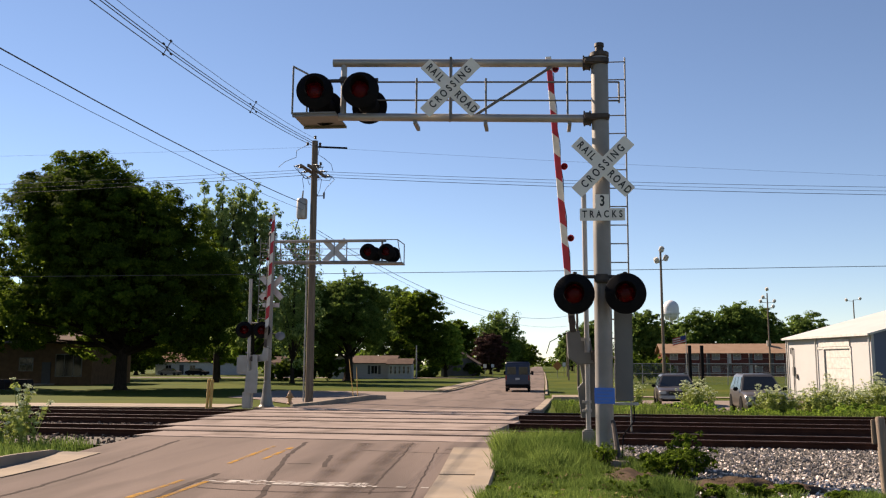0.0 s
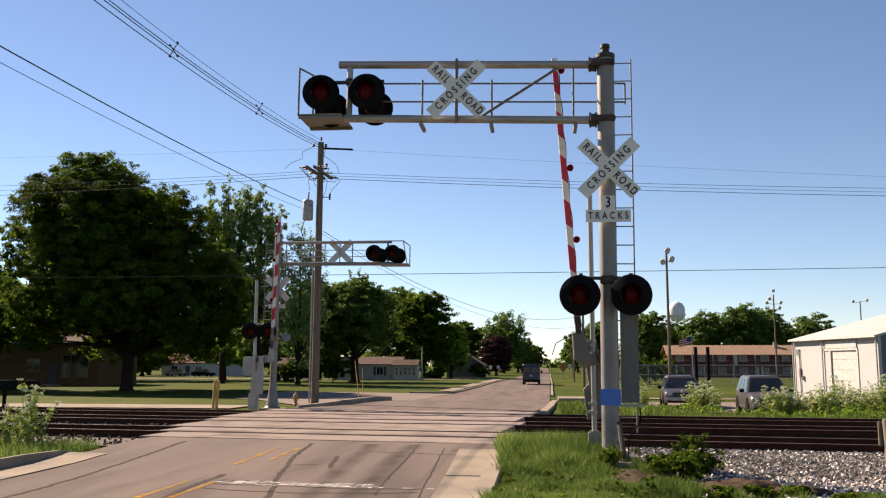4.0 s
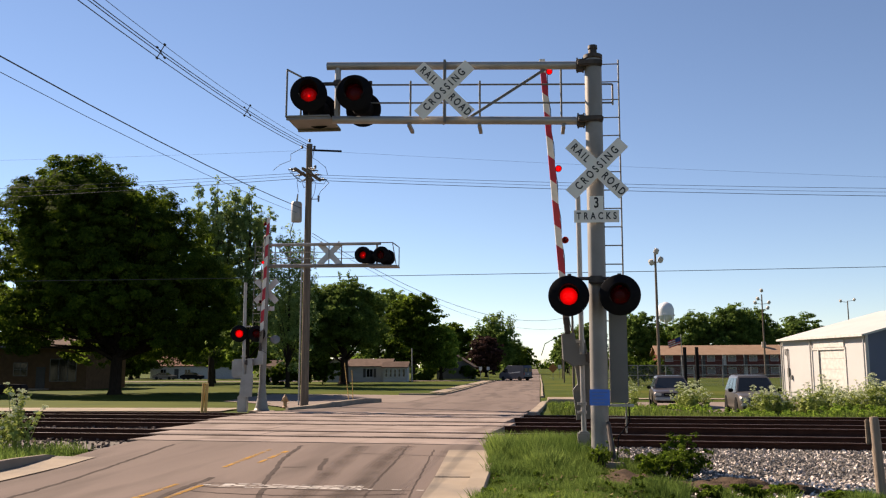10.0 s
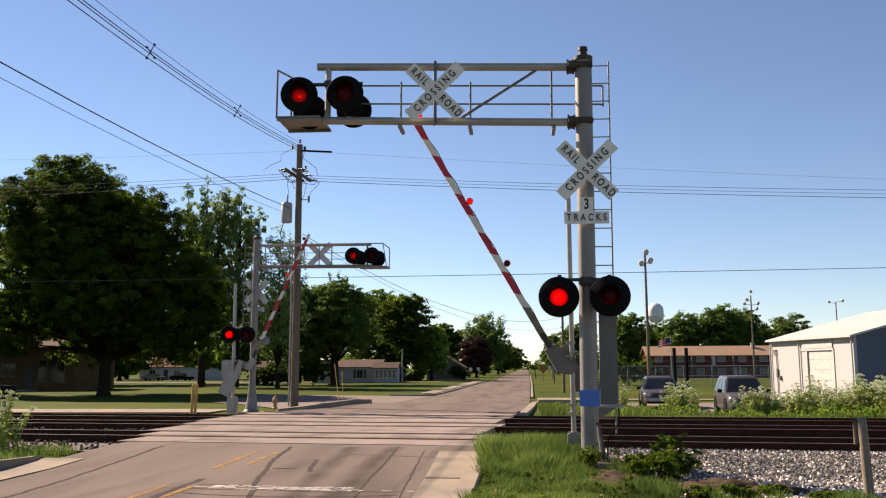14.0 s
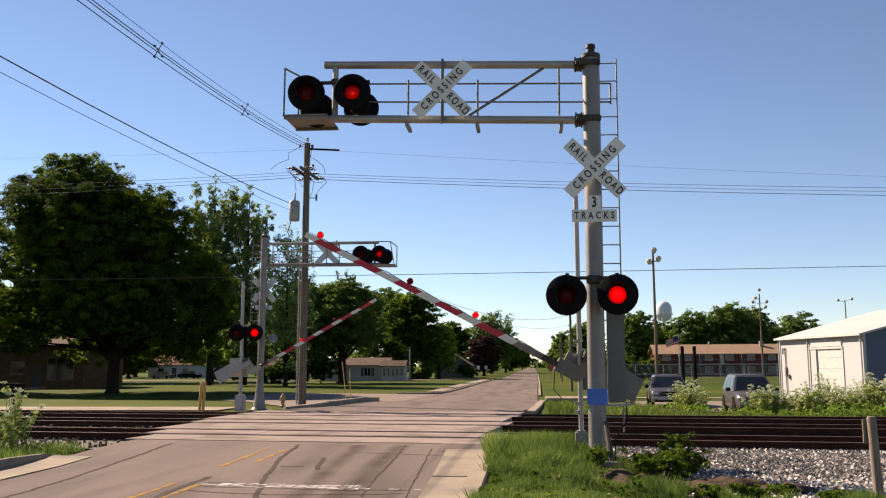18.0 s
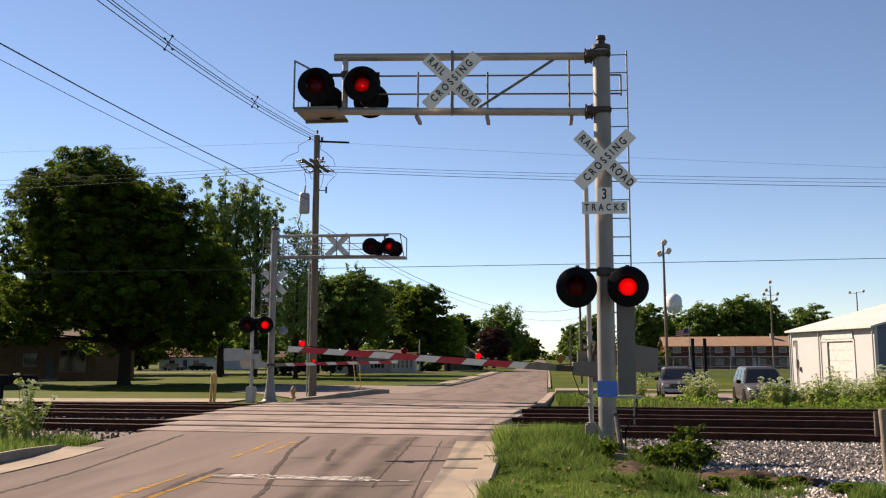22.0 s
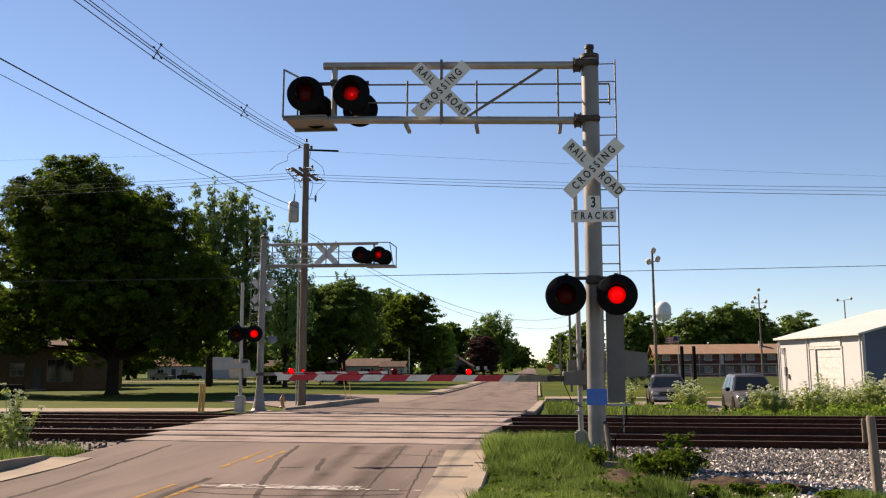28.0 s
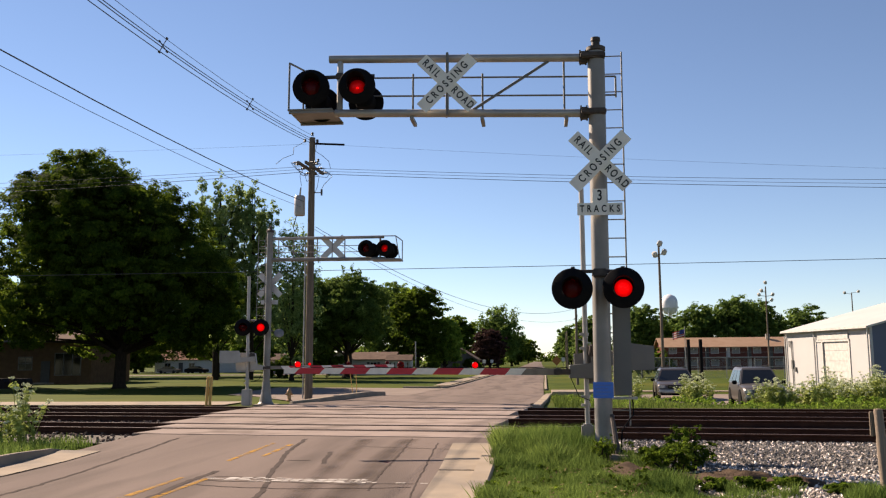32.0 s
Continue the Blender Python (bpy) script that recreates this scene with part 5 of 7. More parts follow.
def tree(x, y, height, width, label, leaf=M_LEAF, seed=1, count=9000, size=0.4, trunk_h=0.22, trunk_r=0.45, form="round", lobes=34, name="tree", lean=0.0, z=None, off=(0, 0), sprays=8, shoots=0):
    rnd = random.Random(seed)
    z0 = land(x, y) if z is None else z
    t = thing(name, pose(x, y, z0 - 0.05, 0, 0, rnd.uniform(0, 360) if form == "any" else 0), label, "tree", "trees")
    bm = B()
    th = height * trunk_h
    tube(bm, (0, 0, -0.1), (0, 0, 0.5), trunk_r * 1.6, trunk_r * 1.05, n=12)
    tube(bm, (0, 0, 0.4), (lean, 0, th), trunk_r * 1.08, trunk_r * 0.85, n=12)
    tube(bm, (lean, 0, th - 0.05), (lean + off[0] * .4, off[1], height * 0.75), trunk_r * 0.75, trunk_r * 0.15, n=10)
    clumps = []
    cz = th + (height - th) * 0.48
    rz = (height - th) * 0.52
    r = width / 2
    for i in range(lobes):
        k = (i + 0.5) / lobes
        zz = 1 - 2 * k
        ang = i * 2.39996 + rnd.uniform(-.3, .3)
        if form == "round":
            prof = math.sqrt(max(0.03, 1 - zz * zz)) ** 0.8
        elif form == "broad":
            prof = lerp_table([(-1, 0.75), (-0.76, 1.0), (-0.14, 0.92), (0.46, 0.66), (0.76, 0.36), (1, 0.1)], zz)
        elif form == "dome":
            prof = math.sqrt(max(0.02, 1 - ((zz + 0.4) / 1.4) ** 2)) if zz > -0.4 else math.sqrt(max(0.05, 1 - ((zz + 0.4) / 0.62) ** 2 * 0.6))
        elif form == "tall":
            prof = (math.sqrt(max(0.03, 1 - zz * zz))) * (1.0 - 0.25 * zz)
        else:
            prof = math.sqrt(max(0.03, 1 - zz * zz))
        fine = min(1.0, 44.0 / lobes) ** 0.5
        rr = r * prof * (rnd.uniform(0.62, 0.86) if lobes < 60 else rnd.uniform(0.7, 0.97)) * (1.06 - 0.12 * fine)
        px, py, pz = off[0] + rr * math.cos(ang), off[1] + rr * math.sin(ang), cz + rz * zz * 0.80
        q = rnd.uniform(0.22, 0.42) * (0.25 + 0.75 * fine)
        up = rnd.uniform(1.3, 2.0) if form == "tall" else rnd.uniform(0.55, 0.8)
        clumps.append((px, py, pz, r * q, r * q, min(r, rz) * q * up))
        if i % (2 if lobes < 60 else 5) == 0:
            b0 = (lean * 0.9, 0, th * rnd.uniform(0.8, 1.0) + (height - th) * 0.25 * max(0, zz))
            tube(bm, b0, (px, py, pz), trunk_r * 0.26, trunk_r * 0.05, n=6)
    for i in range(min(24, lobes // 3)):
        ang = rnd.uniform(0, 6.28)
        clumps.append((off[0] + r * 0.3 * math.cos(ang), off[1] + r * 0.3 * math.sin(ang), cz + rz * rnd.uniform(-0.4, 0.5), r * 0.42, r * 0.42, rz * 0.34))
    for i in range(shoots):             # upright leaders that stand out of the crown
        ang, k = i * 2.39996, math.sqrt((i + 0.5) / max(shoots, 1))
        px, py = off[0] + 0.72 * r * k * math.cos(ang), off[1] + 0.72 * r * k * math.sin(ang)
        top = height * (1.02 - 0.36 * k * k + rnd.uniform(-0.05, 0.05))
        tube(bm, (px * 0.6, py * 0.6, top * 0.6), (px, py, top - 0.3), 0.07, 0.02, n=5)
        for q in (0.0, 1.1, 2.2):
            clumps.append((px + rnd.uniform(-.2, .2), py + rnd.uniform(-.2, .2), top - q - 0.3, 0.35 + 0.22 * q, 0.35 + 0.22 * q, 0.75))
    part("trunk", bm, M_BARK, t, "dark rough trunk with spreading limbs")
    ob = new("crown", cloud_mesh("crown", leaf_cloud(clumps, count, size, seed, sprays=sprays), leaf))
    ob.parent = t
    tagged(ob, "dense leafy crown")
    return t


def poplar(x, y, height, width, label, seed, count=52000):
    """A tall narrow tree of steep limbs, each with its own plume of leaves and gaps of sky between."""
    rnd = random.Random(seed)
    t = thing("poplar_tree", pose(x, y, land(x, y) - 0.05), label, "tree", "trees")
    bm = B()
    tube(bm, (0, 0, -0.1), (0, 0, height * 0.5), 0.42, 0.24, n=10)
    tube(bm, (0, 0, height * 0.48), (0.2, 0, height * 0.9), 0.24, 0.05, n=8)
    clumps = []
    for i in range(26):
        ang = i * 2.39996 + rnd.uniform(-.3, .3)
        h0 = height * (0.12 + 0.62 * i / 26)
        reach = width / 2 * (1.15 - 0.45 * i / 26) * rnd.uniform(0.75, 1.1)
        h1 = min(height * rnd.uniform(0.93, 1.0), h0 + height * rnd.uniform(0.2, 0.32))
        a, b = Vector((0, 0, h0)), Vector((reach * math.cos(ang), reach * math.sin(ang), h1))
        m = a.lerp(b, 0.5) + Vector((0.22 * reach * math.cos(ang), 0.22 * reach * math.sin(ang), -0.6))
        tube(bm, a, m, 0.11, 0.07, n=6)
        tube(bm, m, b, 0.07, 0.02, n=6)
        for k in range(6):
            p = m.lerp(b, k / 5.0)
            w = rnd.uniform(0.65, 1.2) * (1.1 - 0.12 * k)
            clumps.append((p.x + rnd.uniform(-.3, .3), p.y + rnd.uniform(-.3, .3), p.z + rnd.uniform(-.4, .4), w, w, w * rnd.uniform(1.2, 1.9)))
    for i in range(16):
        clumps.append((rnd.uniform(-.8, .8), rnd.uniform(-.8, .8), height * rnd.uniform(0.2, 0.9), 1.1, 1.1, 1.8))
    part("trunk", bm, M_BARK, t, "dark trunk with steep limbs")
    ob = new("crown", cloud_mesh("crown", leaf_cloud(clumps, count, 0.13, seed, sprays=7), M_LEAF2))
    ob.parent = t
    tagged(ob, "narrow feathery crown with gaps")
    return t


def maple(x, y, table, label, seed, n_clumps, count, size, trunk_r, low):
    """A spreading tree; table: (height, radius, offset in x) of the crown from below to the top."""
    rnd = random.Random(seed)
    t = thing("maple_tree", pose(x, y, land(x, y) - 0.05), label, "tree", "trees")
    z0, z1 = table[0][0], table[-1][0]
    rad = [(a[0], a[1]) for a in table]
    offs = [(a[0], a[2]) for a in table]
    bm = B()
    tube(bm, (0, 0, -0.1), (0, 0, 0.5), trunk_r * 1.5, trunk_r * 1.05, n=14)
    tube(bm, (0, 0, 0.45), (0.1, 0, low), trunk_r * 1.06, trunk_r * 0.9, n=14)
    tube(bm, (0.1, 0, low - 0.1), (-0.3, 0.2, z1 * 0.72), trunk_r * 0.8, trunk_r * 0.16, n=10)
    clumps, kept = [], []
    tries = 0
    while len(kept) < n_clumps and tries < 20000:
        tries += 1
        z = z0 + (z1 - z0) * rnd.random() ** 0.92
        r = lerp_table(rad, z)
        if rnd.random() > 0.25 + r / 11.5:
            continue
        ang = rnd.uniform(0, 6.283)
        size_c = rnd.uniform(0.75, 1.5) if rnd.random() < 0.7 else rnd.uniform(1.5, 2.4)
        q = r * rnd.uniform(0.80, 1.04) - size_c * 0.55
        if z < z0 + 2.2 and abs(ang - 4.5) < 1.1 and rnd.random() < 0.75:
            continue
        p = Vector((lerp_table(offs, z) + q * math.cos(ang), q * math.sin(ang), z - size_c * 0.3))
        if any((p - k).length < 0.5 * (size_c + s) for k, s in kept):
            continue
        kept.append((p, size_c))
        clumps.append((p.x, p.y, p.z, size_c, size_c, size_c * rnd.uniform(0.6, 0.95)))
        if len(kept) % 5 == 0:
            h = low * rnd.uniform(0.85, 1.0) + max(0.0, z - 7) * 0.55
            mid = Vector((p.x * 0.45, p.y * 0.45, h + (z - h) * 0.35))
            tube(bm, (0, 0, h), mid, trunk_r * 0.34, trunk_r * 0.2, n=7)
            tube(bm, mid, p, trunk_r * 0.2, trunk_r * 0.05, n=6)
    for k in range(9):
        ang = k * 0.698 + rnd.uniform(-0.2, 0.2)
        h = low * rnd.uniform(0.62, 0.98)
        reach = rnd.uniform(4.0, 6.5)
        mid = Vector((0.42 * reach * math.cos(ang), 0.42 * reach * math.sin(ang), h + 1.0))
        end = Vector((reach * math.cos(ang), reach * math.sin(ang), h + rnd.uniform(2.6, 4.2)))
        tube(bm, (0, 0, h), mid, trunk_r * 0.46, trunk_r * 0.34, n=9)
        tube(bm, mid, end, trunk_r * 0.34, trunk_r * 0.16, n=8)
    part("trunk", bm, M_BARK, t, "dark rough trunk with spreading limbs")
    inner = []
    for i in range(n_clumps // 2):
        z = rnd.uniform(z0 + 3.0, z1 - 2.2)
        r = lerp_table(rad, z) * math.sqrt(rnd.random()) * 0.66
        ang = rnd.uniform(0, 6.283)
        inner.append((lerp_table(offs, z) + r * math.cos(ang), r * math.sin(ang), z - 0.6, 2.0, 2.0, 1.4))
    v = np.concatenate([leaf_cloud(clumps, int(count * 0.78), size, seed, sprays=9, shell=0.35, out=1.6),
                        leaf_cloud(inner, int(count * 0.3), size * 1.5, seed + 1, shell=0.3)])
    ob = new("crown", cloud_mesh("crown", v, M_LEAF))
    ob.parent = t
    tagged(ob, "dense leafy crown of lobed clumps")
    return t


def trees():
    # the big maple on the lawn
    maple(-37.1, 75.6, ((3.8, 8.4, -0.4), (5.7, 10.0, -0.2), (8.2, 10.9, -0.1), (10.8, 10.7, -0.5), (13.8, 9.6, -1.5), (16.1, 8.6, -2.1), (17.9, 7.5, -2.9), (18.9, 6.1, -3.5), (20.2, 4.3, -3.9), (21.1, 3.2, -4.2), (21.8, 1.9, -4.6)),
          "large dark green maple with a spreading lobed crown on the lawn", 3, 330, 270000, 0.127, 0.5, 4.4)
    # second maple, mostly out of view, added to shade the brick house
    maple(-58.5, 76.0, ((3.6, 7.0, 0.0), (5.0, 9.2, 0.0), (9.0, 9.4, 0.0), (12.0, 7.0, 0.0), (14.5, 4.0, 0.0), (16.0, 1.2, 0.0)),
          "dark green maple added beside the brick house to shade it", 4, 240, 50000, 0.21, 0.45, 3.8)
    poplar(-40.4, 108, 26.2, 6.4, "tall grey-green poplar behind the maple", 5)
    poplar(-36.2, 109, 26.1, 6.8, "tall grey-green poplar behind the signal mast", 55)
    tree(-29.4, 104, 19.5, 7.5, "slender grey-green tree behind the signal mast", M_LEAF2, 6, 12000, 0.15, 0.15, 0.25, "tall", 40)
    tree(-32.0, 120, 15.0, 10.0, "dense green tree behind the signal mast", M_LEAF4, 16, 26000, 0.19, 0.15, 0.35, "round", 60)
    tree(-26.2, 121, 15.0, 12.0, "bright green tree with ragged crown on the lawn", M_LEAF4, 7, 60000, 0.17, 0.24, 0.62, "dome", 80, shoots=22)
    tree(-21.5, 158, 16.6, 11.0, "dark green tree behind the white house", M_LEAF, 8, 22000, 0.27, 0.15, 0.4, "round", 60)
    tree(-27.0, 165, 18.2, 13.0, "mid-green tree behind the white house", M_LEAF4, 18, 19800, 0.29, 0.12, 0.4, "round", 50)
    tree(-40.0, 165, 18.0, 15.0, "dark green tree behind the white house", M_LEAF, 19, 19800, 0.31, 0.1, 0.4, "round", 50)
    tree(-17.0, 163, 10.8, 8.0, "mid-green tree beside the grey house", M_LEAF3, 9, 17600, 0.25, 0.12, 0.3, "dome", 50)
    tree(-19.0, 210, 12.8, 11.0, "dark green tree beyond the grey house", M_LEAF, 10, 13200, 0.34, 0.1, 0.4, "round", 40)
    tree(-11.6, 262, 16.6, 16.5, "tall airy grey-green tree by the far road", M_LEAF4, 11, 13200, 0.36, 0.15, 0.4, "tall", 60)
    tree(-10.6, 200, 9.4, 8.4, "purple-leaved plum tree by the far road", M_LEAFP, 12, 18700, 0.23, 0.1, 0.3, "round", 50)
    tree(-8.5, 300, 11.0, 12.0, "dark green tree by the far road", M_LEAF, 13, 6600, 0.52, 0.1, 0.4, "round", 40)
    tree(-8.0, 380, 12.0, 12.0, "dark green tree by the far road", M_LEAF, 14, 4950, 0.59, 0.1, 0.4, "round", 34)
    tree(-5.0, 520, 14.0, 14.0, "hazy green tree far down the road", M_LEAF, 15, 3300, 0.78, 0.1, 0.4, "round", 30)
    tree(13.0, 215, 12.8, 11.0, "green tree on the far verge", M_LEAF4, 20, 14300, 0.33, 0.12, 0.35, "dome", 50)
    tree(11.5, 300, 14.0, 11.0, "green tree on the far verge", M_LEAF4, 21, 7700, 0.47, 0.1, 0.35, "dome", 40)
    tree(13.5, 380, 14.5, 12.0, "green tree on the far verge", M_LEAF, 25, 4950, 0.59, 0.1, 0.35, "round", 34)
    tree(17.0, 500, 15.0, 14.0, "hazy green tree far down the road", M_LEAF, 22, 3300, 0.78, 0.1, 0.4, "round", 30)
    tree(22.5, 192, 14.2, 11.0, "green tree behind the signal mast", M_LEAF4, 23, 16500, 0.29, 0.15, 0.35, "round", 50)
    tree(28.5, 215, 12.0, 10.0, "green tree by the apartment block", M_LEAF, 24, 11000, 0.34, 0.1, 0.35, "round", 40)
    for i, (x, y, h, w) in enumerate(((42.0, 232, 16.5, 14), (50.5, 230, 18.8, 15), (57.0, 236, 18.0, 13), (63.0, 250, 14.5, 12), (73.5, 250, 16.5, 15), (37, 245, 14, 10))):
        tree(x, y, h, w, "mid-green tree behind the apartment block", M_LEAF4, 30 + i, 15000, 0.36, 0.08, 0.4, "round", 50)
    tree(-71.0, 126, 17.0, 15.0, "green tree behind the brick house", M_LEAF, 44, 14000, 0.36, 0.1, 0.4, "round", 40)
    tree(-62.0, 128, 17.0, 15.0, "green tree behind the brick house", M_LEAF, 40, 14000, 0.36, 0.12, 0.4, "round", 40)
    tree(-49.0, 132, 9.5, 10.0, "small green tree beyond the lawn", M_LEAF3, 41, 15000, 0.25, 0.25, 0.3, "dome", 40)
    tree(-42.0, 126, 9.0, 9.0, "small green tree beyond the lawn", M_LEAF3, 42, 14000, 0.25, 0.2, 0.3, "dome", 40)
    tree(-70.0, 100, 15.0, 14.0, "green tree beside the brick house", M_LEAF3, 43, 12000, 0.36, 0.1, 0.4, "round", 40)
    for i, (x, y, h, w) in enumerate(((-95, 205, 17, 18), (-82, 200, 15, 15), (-72, 190, 16, 15), (-60, 195, 17, 16), (-50, 200, 16, 14), (-84, 178, 9, 9))):
        tree(x, y, h, w, "dark green tree beyond the pink-roofed house", M_LEAF, 60 + i, 9000, 0.45, 0.1, 0.4, "round", 40)
    # shrubs
    for i, (x, y, h, w) in enumerate(((-32.0, 118, 3.4, 5.0), (-28.6, 118.5, 3.4, 5.0), (-35.2, 118, 3.2, 4.5), (-18.6, 152, 2.0, 4.0), (-12.5, 170, 2.6, 4.0))):
        shrub(x, y, h, w, "rounded dark green shrub on the lawn", M_LEAF, 50 + i, 4000, 0.22)
    g = np.random.default_rng(77)
    clumps = [(-90 + 9.0 * i, 850 + 40 * g.random(), 3.5, 9, 6, 5 + 3 * g.random()) for i in range(24)]
    for i in range(140):
        x = -420 + i * 6.0
        y = 330 + 60 * g.random()
        if -14 < x < 22:
            continue
        h = 5 + 5 * g.random()
        clumps.append((x, y, h * 0.4, 7, 5, h * 0.7))
    ob = new("far_woods", cloud_mesh("far_woods", leaf_cloud(clumps, 24000, 1.25, 9), M_LEAF))
    tagged(ob, "hazy band of far green trees", "woods", kind="stuff")


def shrub(x, y, h, w, label, leaf, seed, count, size):
    rnd = random.Random(seed)
    t = thing("shrub", pose(x, y, land(x, y) - 0.03), label, "shrub", "shrubs")
    cl = []
    for i in range(14):
        a, k = i * 2.4, rnd.uniform(0.1, 0.75)
        cl.append((w / 2 * k * math.cos(a), w / 2 * k * math.sin(a), h * rnd.uniform(0.25, 0.7), w * 0.2, w * 0.2, h * 0.3))
    ob = new("crown", cloud_mesh("crown", leaf_cloud(cl, count, size, seed, shell=0.2, sprays=6), leaf))
    ob.parent = t
    bm = B()
    for i in range(6):
        tube(bm, (rnd.uniform(-.1, .1), rnd.uniform(-.1, .1), 0), (cl[i][0], cl[i][1], cl[i][2]), 0.03, 0.01, n=5)
    tagged(part("stem", bm, M_BARK, t), kind="stuff")
    return t


def blades(region, n, h, seed, width=0.012):
    """Upright grass blades; region(g) gives a place (x, y, z) or None."""
    g = random.Random(seed)
    v = []
    while len(v) < n * 4:
        p = region(g)
        if p is None:
            continue
        x, y, z, k = p
        a = g.uniform(0, math.pi)
        hh = h * k * g.uniform(0.45, 1.1)
        w = width * g.uniform(0.7, 1.6)
        lx, ly = g.gauss(0, 0.25) * hh, g.gauss(0, 0.25) * hh
        dx, dy = w * math.cos(a), w * math.sin(a)
        v += [(x - dx, y - dy, z), (x + dx, y + dy, z), (x + lx * 0.6 + dx * 0.6, y + ly * 0.6 + dy * 0.6, z + hh * 0.65), (x + lx, y + ly, z + hh)]
    return v


def verges():
    def near(g):
        x, y = g.uniform(-0.72, 4.6), g.uniform(7.5, 17.6)
        w = across(x, y)
        lim = 17.5 if x < 1.2 else 14.4
        if w > lim - 0.5 * noise.noise((x * 2, y * 2, 3)):
            return None
        if x > 1.5 + 0.5 * (15.2 - y) * 0.25 + 0.5 * noise.noise((x, y, 8)) and (y > 11.7 + 0.5 * noise.noise((x, y, 3)) or noise.noise((x * 1.6, y * 1.6, 9)) < 0.02):
            return None
        thin = noise.noise((x * 2.2, y * 2.2, 6.5))
        if thin < -0.25 and g.random() < 0.6:
            return None
        k = 0.5 + 1.1 * max(0, noise.noise((x * 1.3, y * 1.3, 1.5))) + 0.6 * max(0, thin) + 1.15 * step(13.6, 16.2, w)
        k *= 0.72 + 0.28 * step(12.4, 14.6, w)
        return x, y, land(x, y) - 0.02, k
    ob = new("verge_grass", cloud_mesh("verge_grass", blades(near, 150000, 0.25, 1, 0.0034), M_BLADE))
    tagged(ob, "long green grass around the signal mast", "grass", kind="stuff")

    g = random.Random(31)
    cl = []
    while len(cl) < 300:
        x, y = g.uniform(-0.7, 1.7), g.uniform(9.5, 17.0)
        s = g.uniform(0.04, 0.11)
        cl.append((x, y, land(x, y) + s * g.uniform(0.2, 0.9), s, s, s * 0.9))
    ob = new("verge_weeds", cloud_mesh("verge_weeds", leaf_cloud(cl, 22000, 0.016, 32, shell=0.1, sprays=5), M_LEAF))
    tagged(ob, "small leafy weeds mixed into the verge grass", "weeds", kind="stuff")
    cl = []
    while len(cl) < 90:
        x, y = g.uniform(-0.6, 1.4), g.uniform(9.5, 16.5)
        cl.append((x, y, land(x, y) + 0.06, 0.2, 0.2, 0.08))
    ob = new("dry_grass", cloud_mesh("dry_grass", leaf_cloud(cl, 1000, 0.022, 33, shell=0.1), M_STRAW))
    tagged(ob, "dry straw-coloured grass low in the verge", "grass", kind="stuff")

    def left(g):
        x, y = g.uniform(-22, -8.62), g.uniform(12.0, 18.8)
        if across(x, y) > 16.6 + 0.6 * noise.noise((x, y, 2)) or x > -8.62 - 0.12 * max(0, y - 14.4):
            return None
        return x, y, land(x, y) - 0.03, 0.7 + 0.8 * max(0, noise.noise((x, y, 4)))
    ob = new("verge_grass", cloud_mesh("verge_grass", blades(left, 22000, 0.28, 2, 0.008), M_BLADE))
    tagged(ob, "rough green grass beside the kerb", "grass", kind="stuff")

    def beyond(g):
        x, y = g.uniform(0.6, 32), g.uniform(30, 47)
        w = across(x, y)
        if w < 31.2 + 0.5 * noise.noise((x, y, 0)) or (x < 3.8 and y > 42):
            return None
        low = 0.25 if 4.6 < x < 10.2 else 1.0
        if low < 1 and g.random() < 0.4:
            return None
        return x, y, land(x, y) - 0.04, low * 0.6 + low * 0.9 * max(0, noise.noise((x * 0.5, y * 0.5, 5))) + 0.3 * (w < 36)
    ob = new("track_weeds", cloud_mesh("track_weeds", blades(beyond, 45000, 0.30, 3, 0.009), M_RANK))
    tagged(ob, "tall rank grass behind the tracks", "weeds", kind="stuff")
    cl = []
    while len(cl) < 520:
        x, y = g.uniform(0.8, 26), g.uniform(30.5, 37.5)
        if across(x, y) < 31.6 or (x < 3.8 and y > 42):
            continue
        s = g.uniform(0.10, 0.30) * (0.5 if x < 10.2 else 1.0)
        cl.append((x, y, land(x, y) + s * g.uniform(0.3, 1.3), s * 1.2, s * 1.2, s))
    ob = new("track_weeds", cloud_mesh("track_weeds", leaf_cloud(cl, 42000, 0.042, 34, shell=0.1, sprays=5), M_LEAF3))
    tagged(ob, "leafy green weeds among the rank grass", "weeds", kind="stuff")


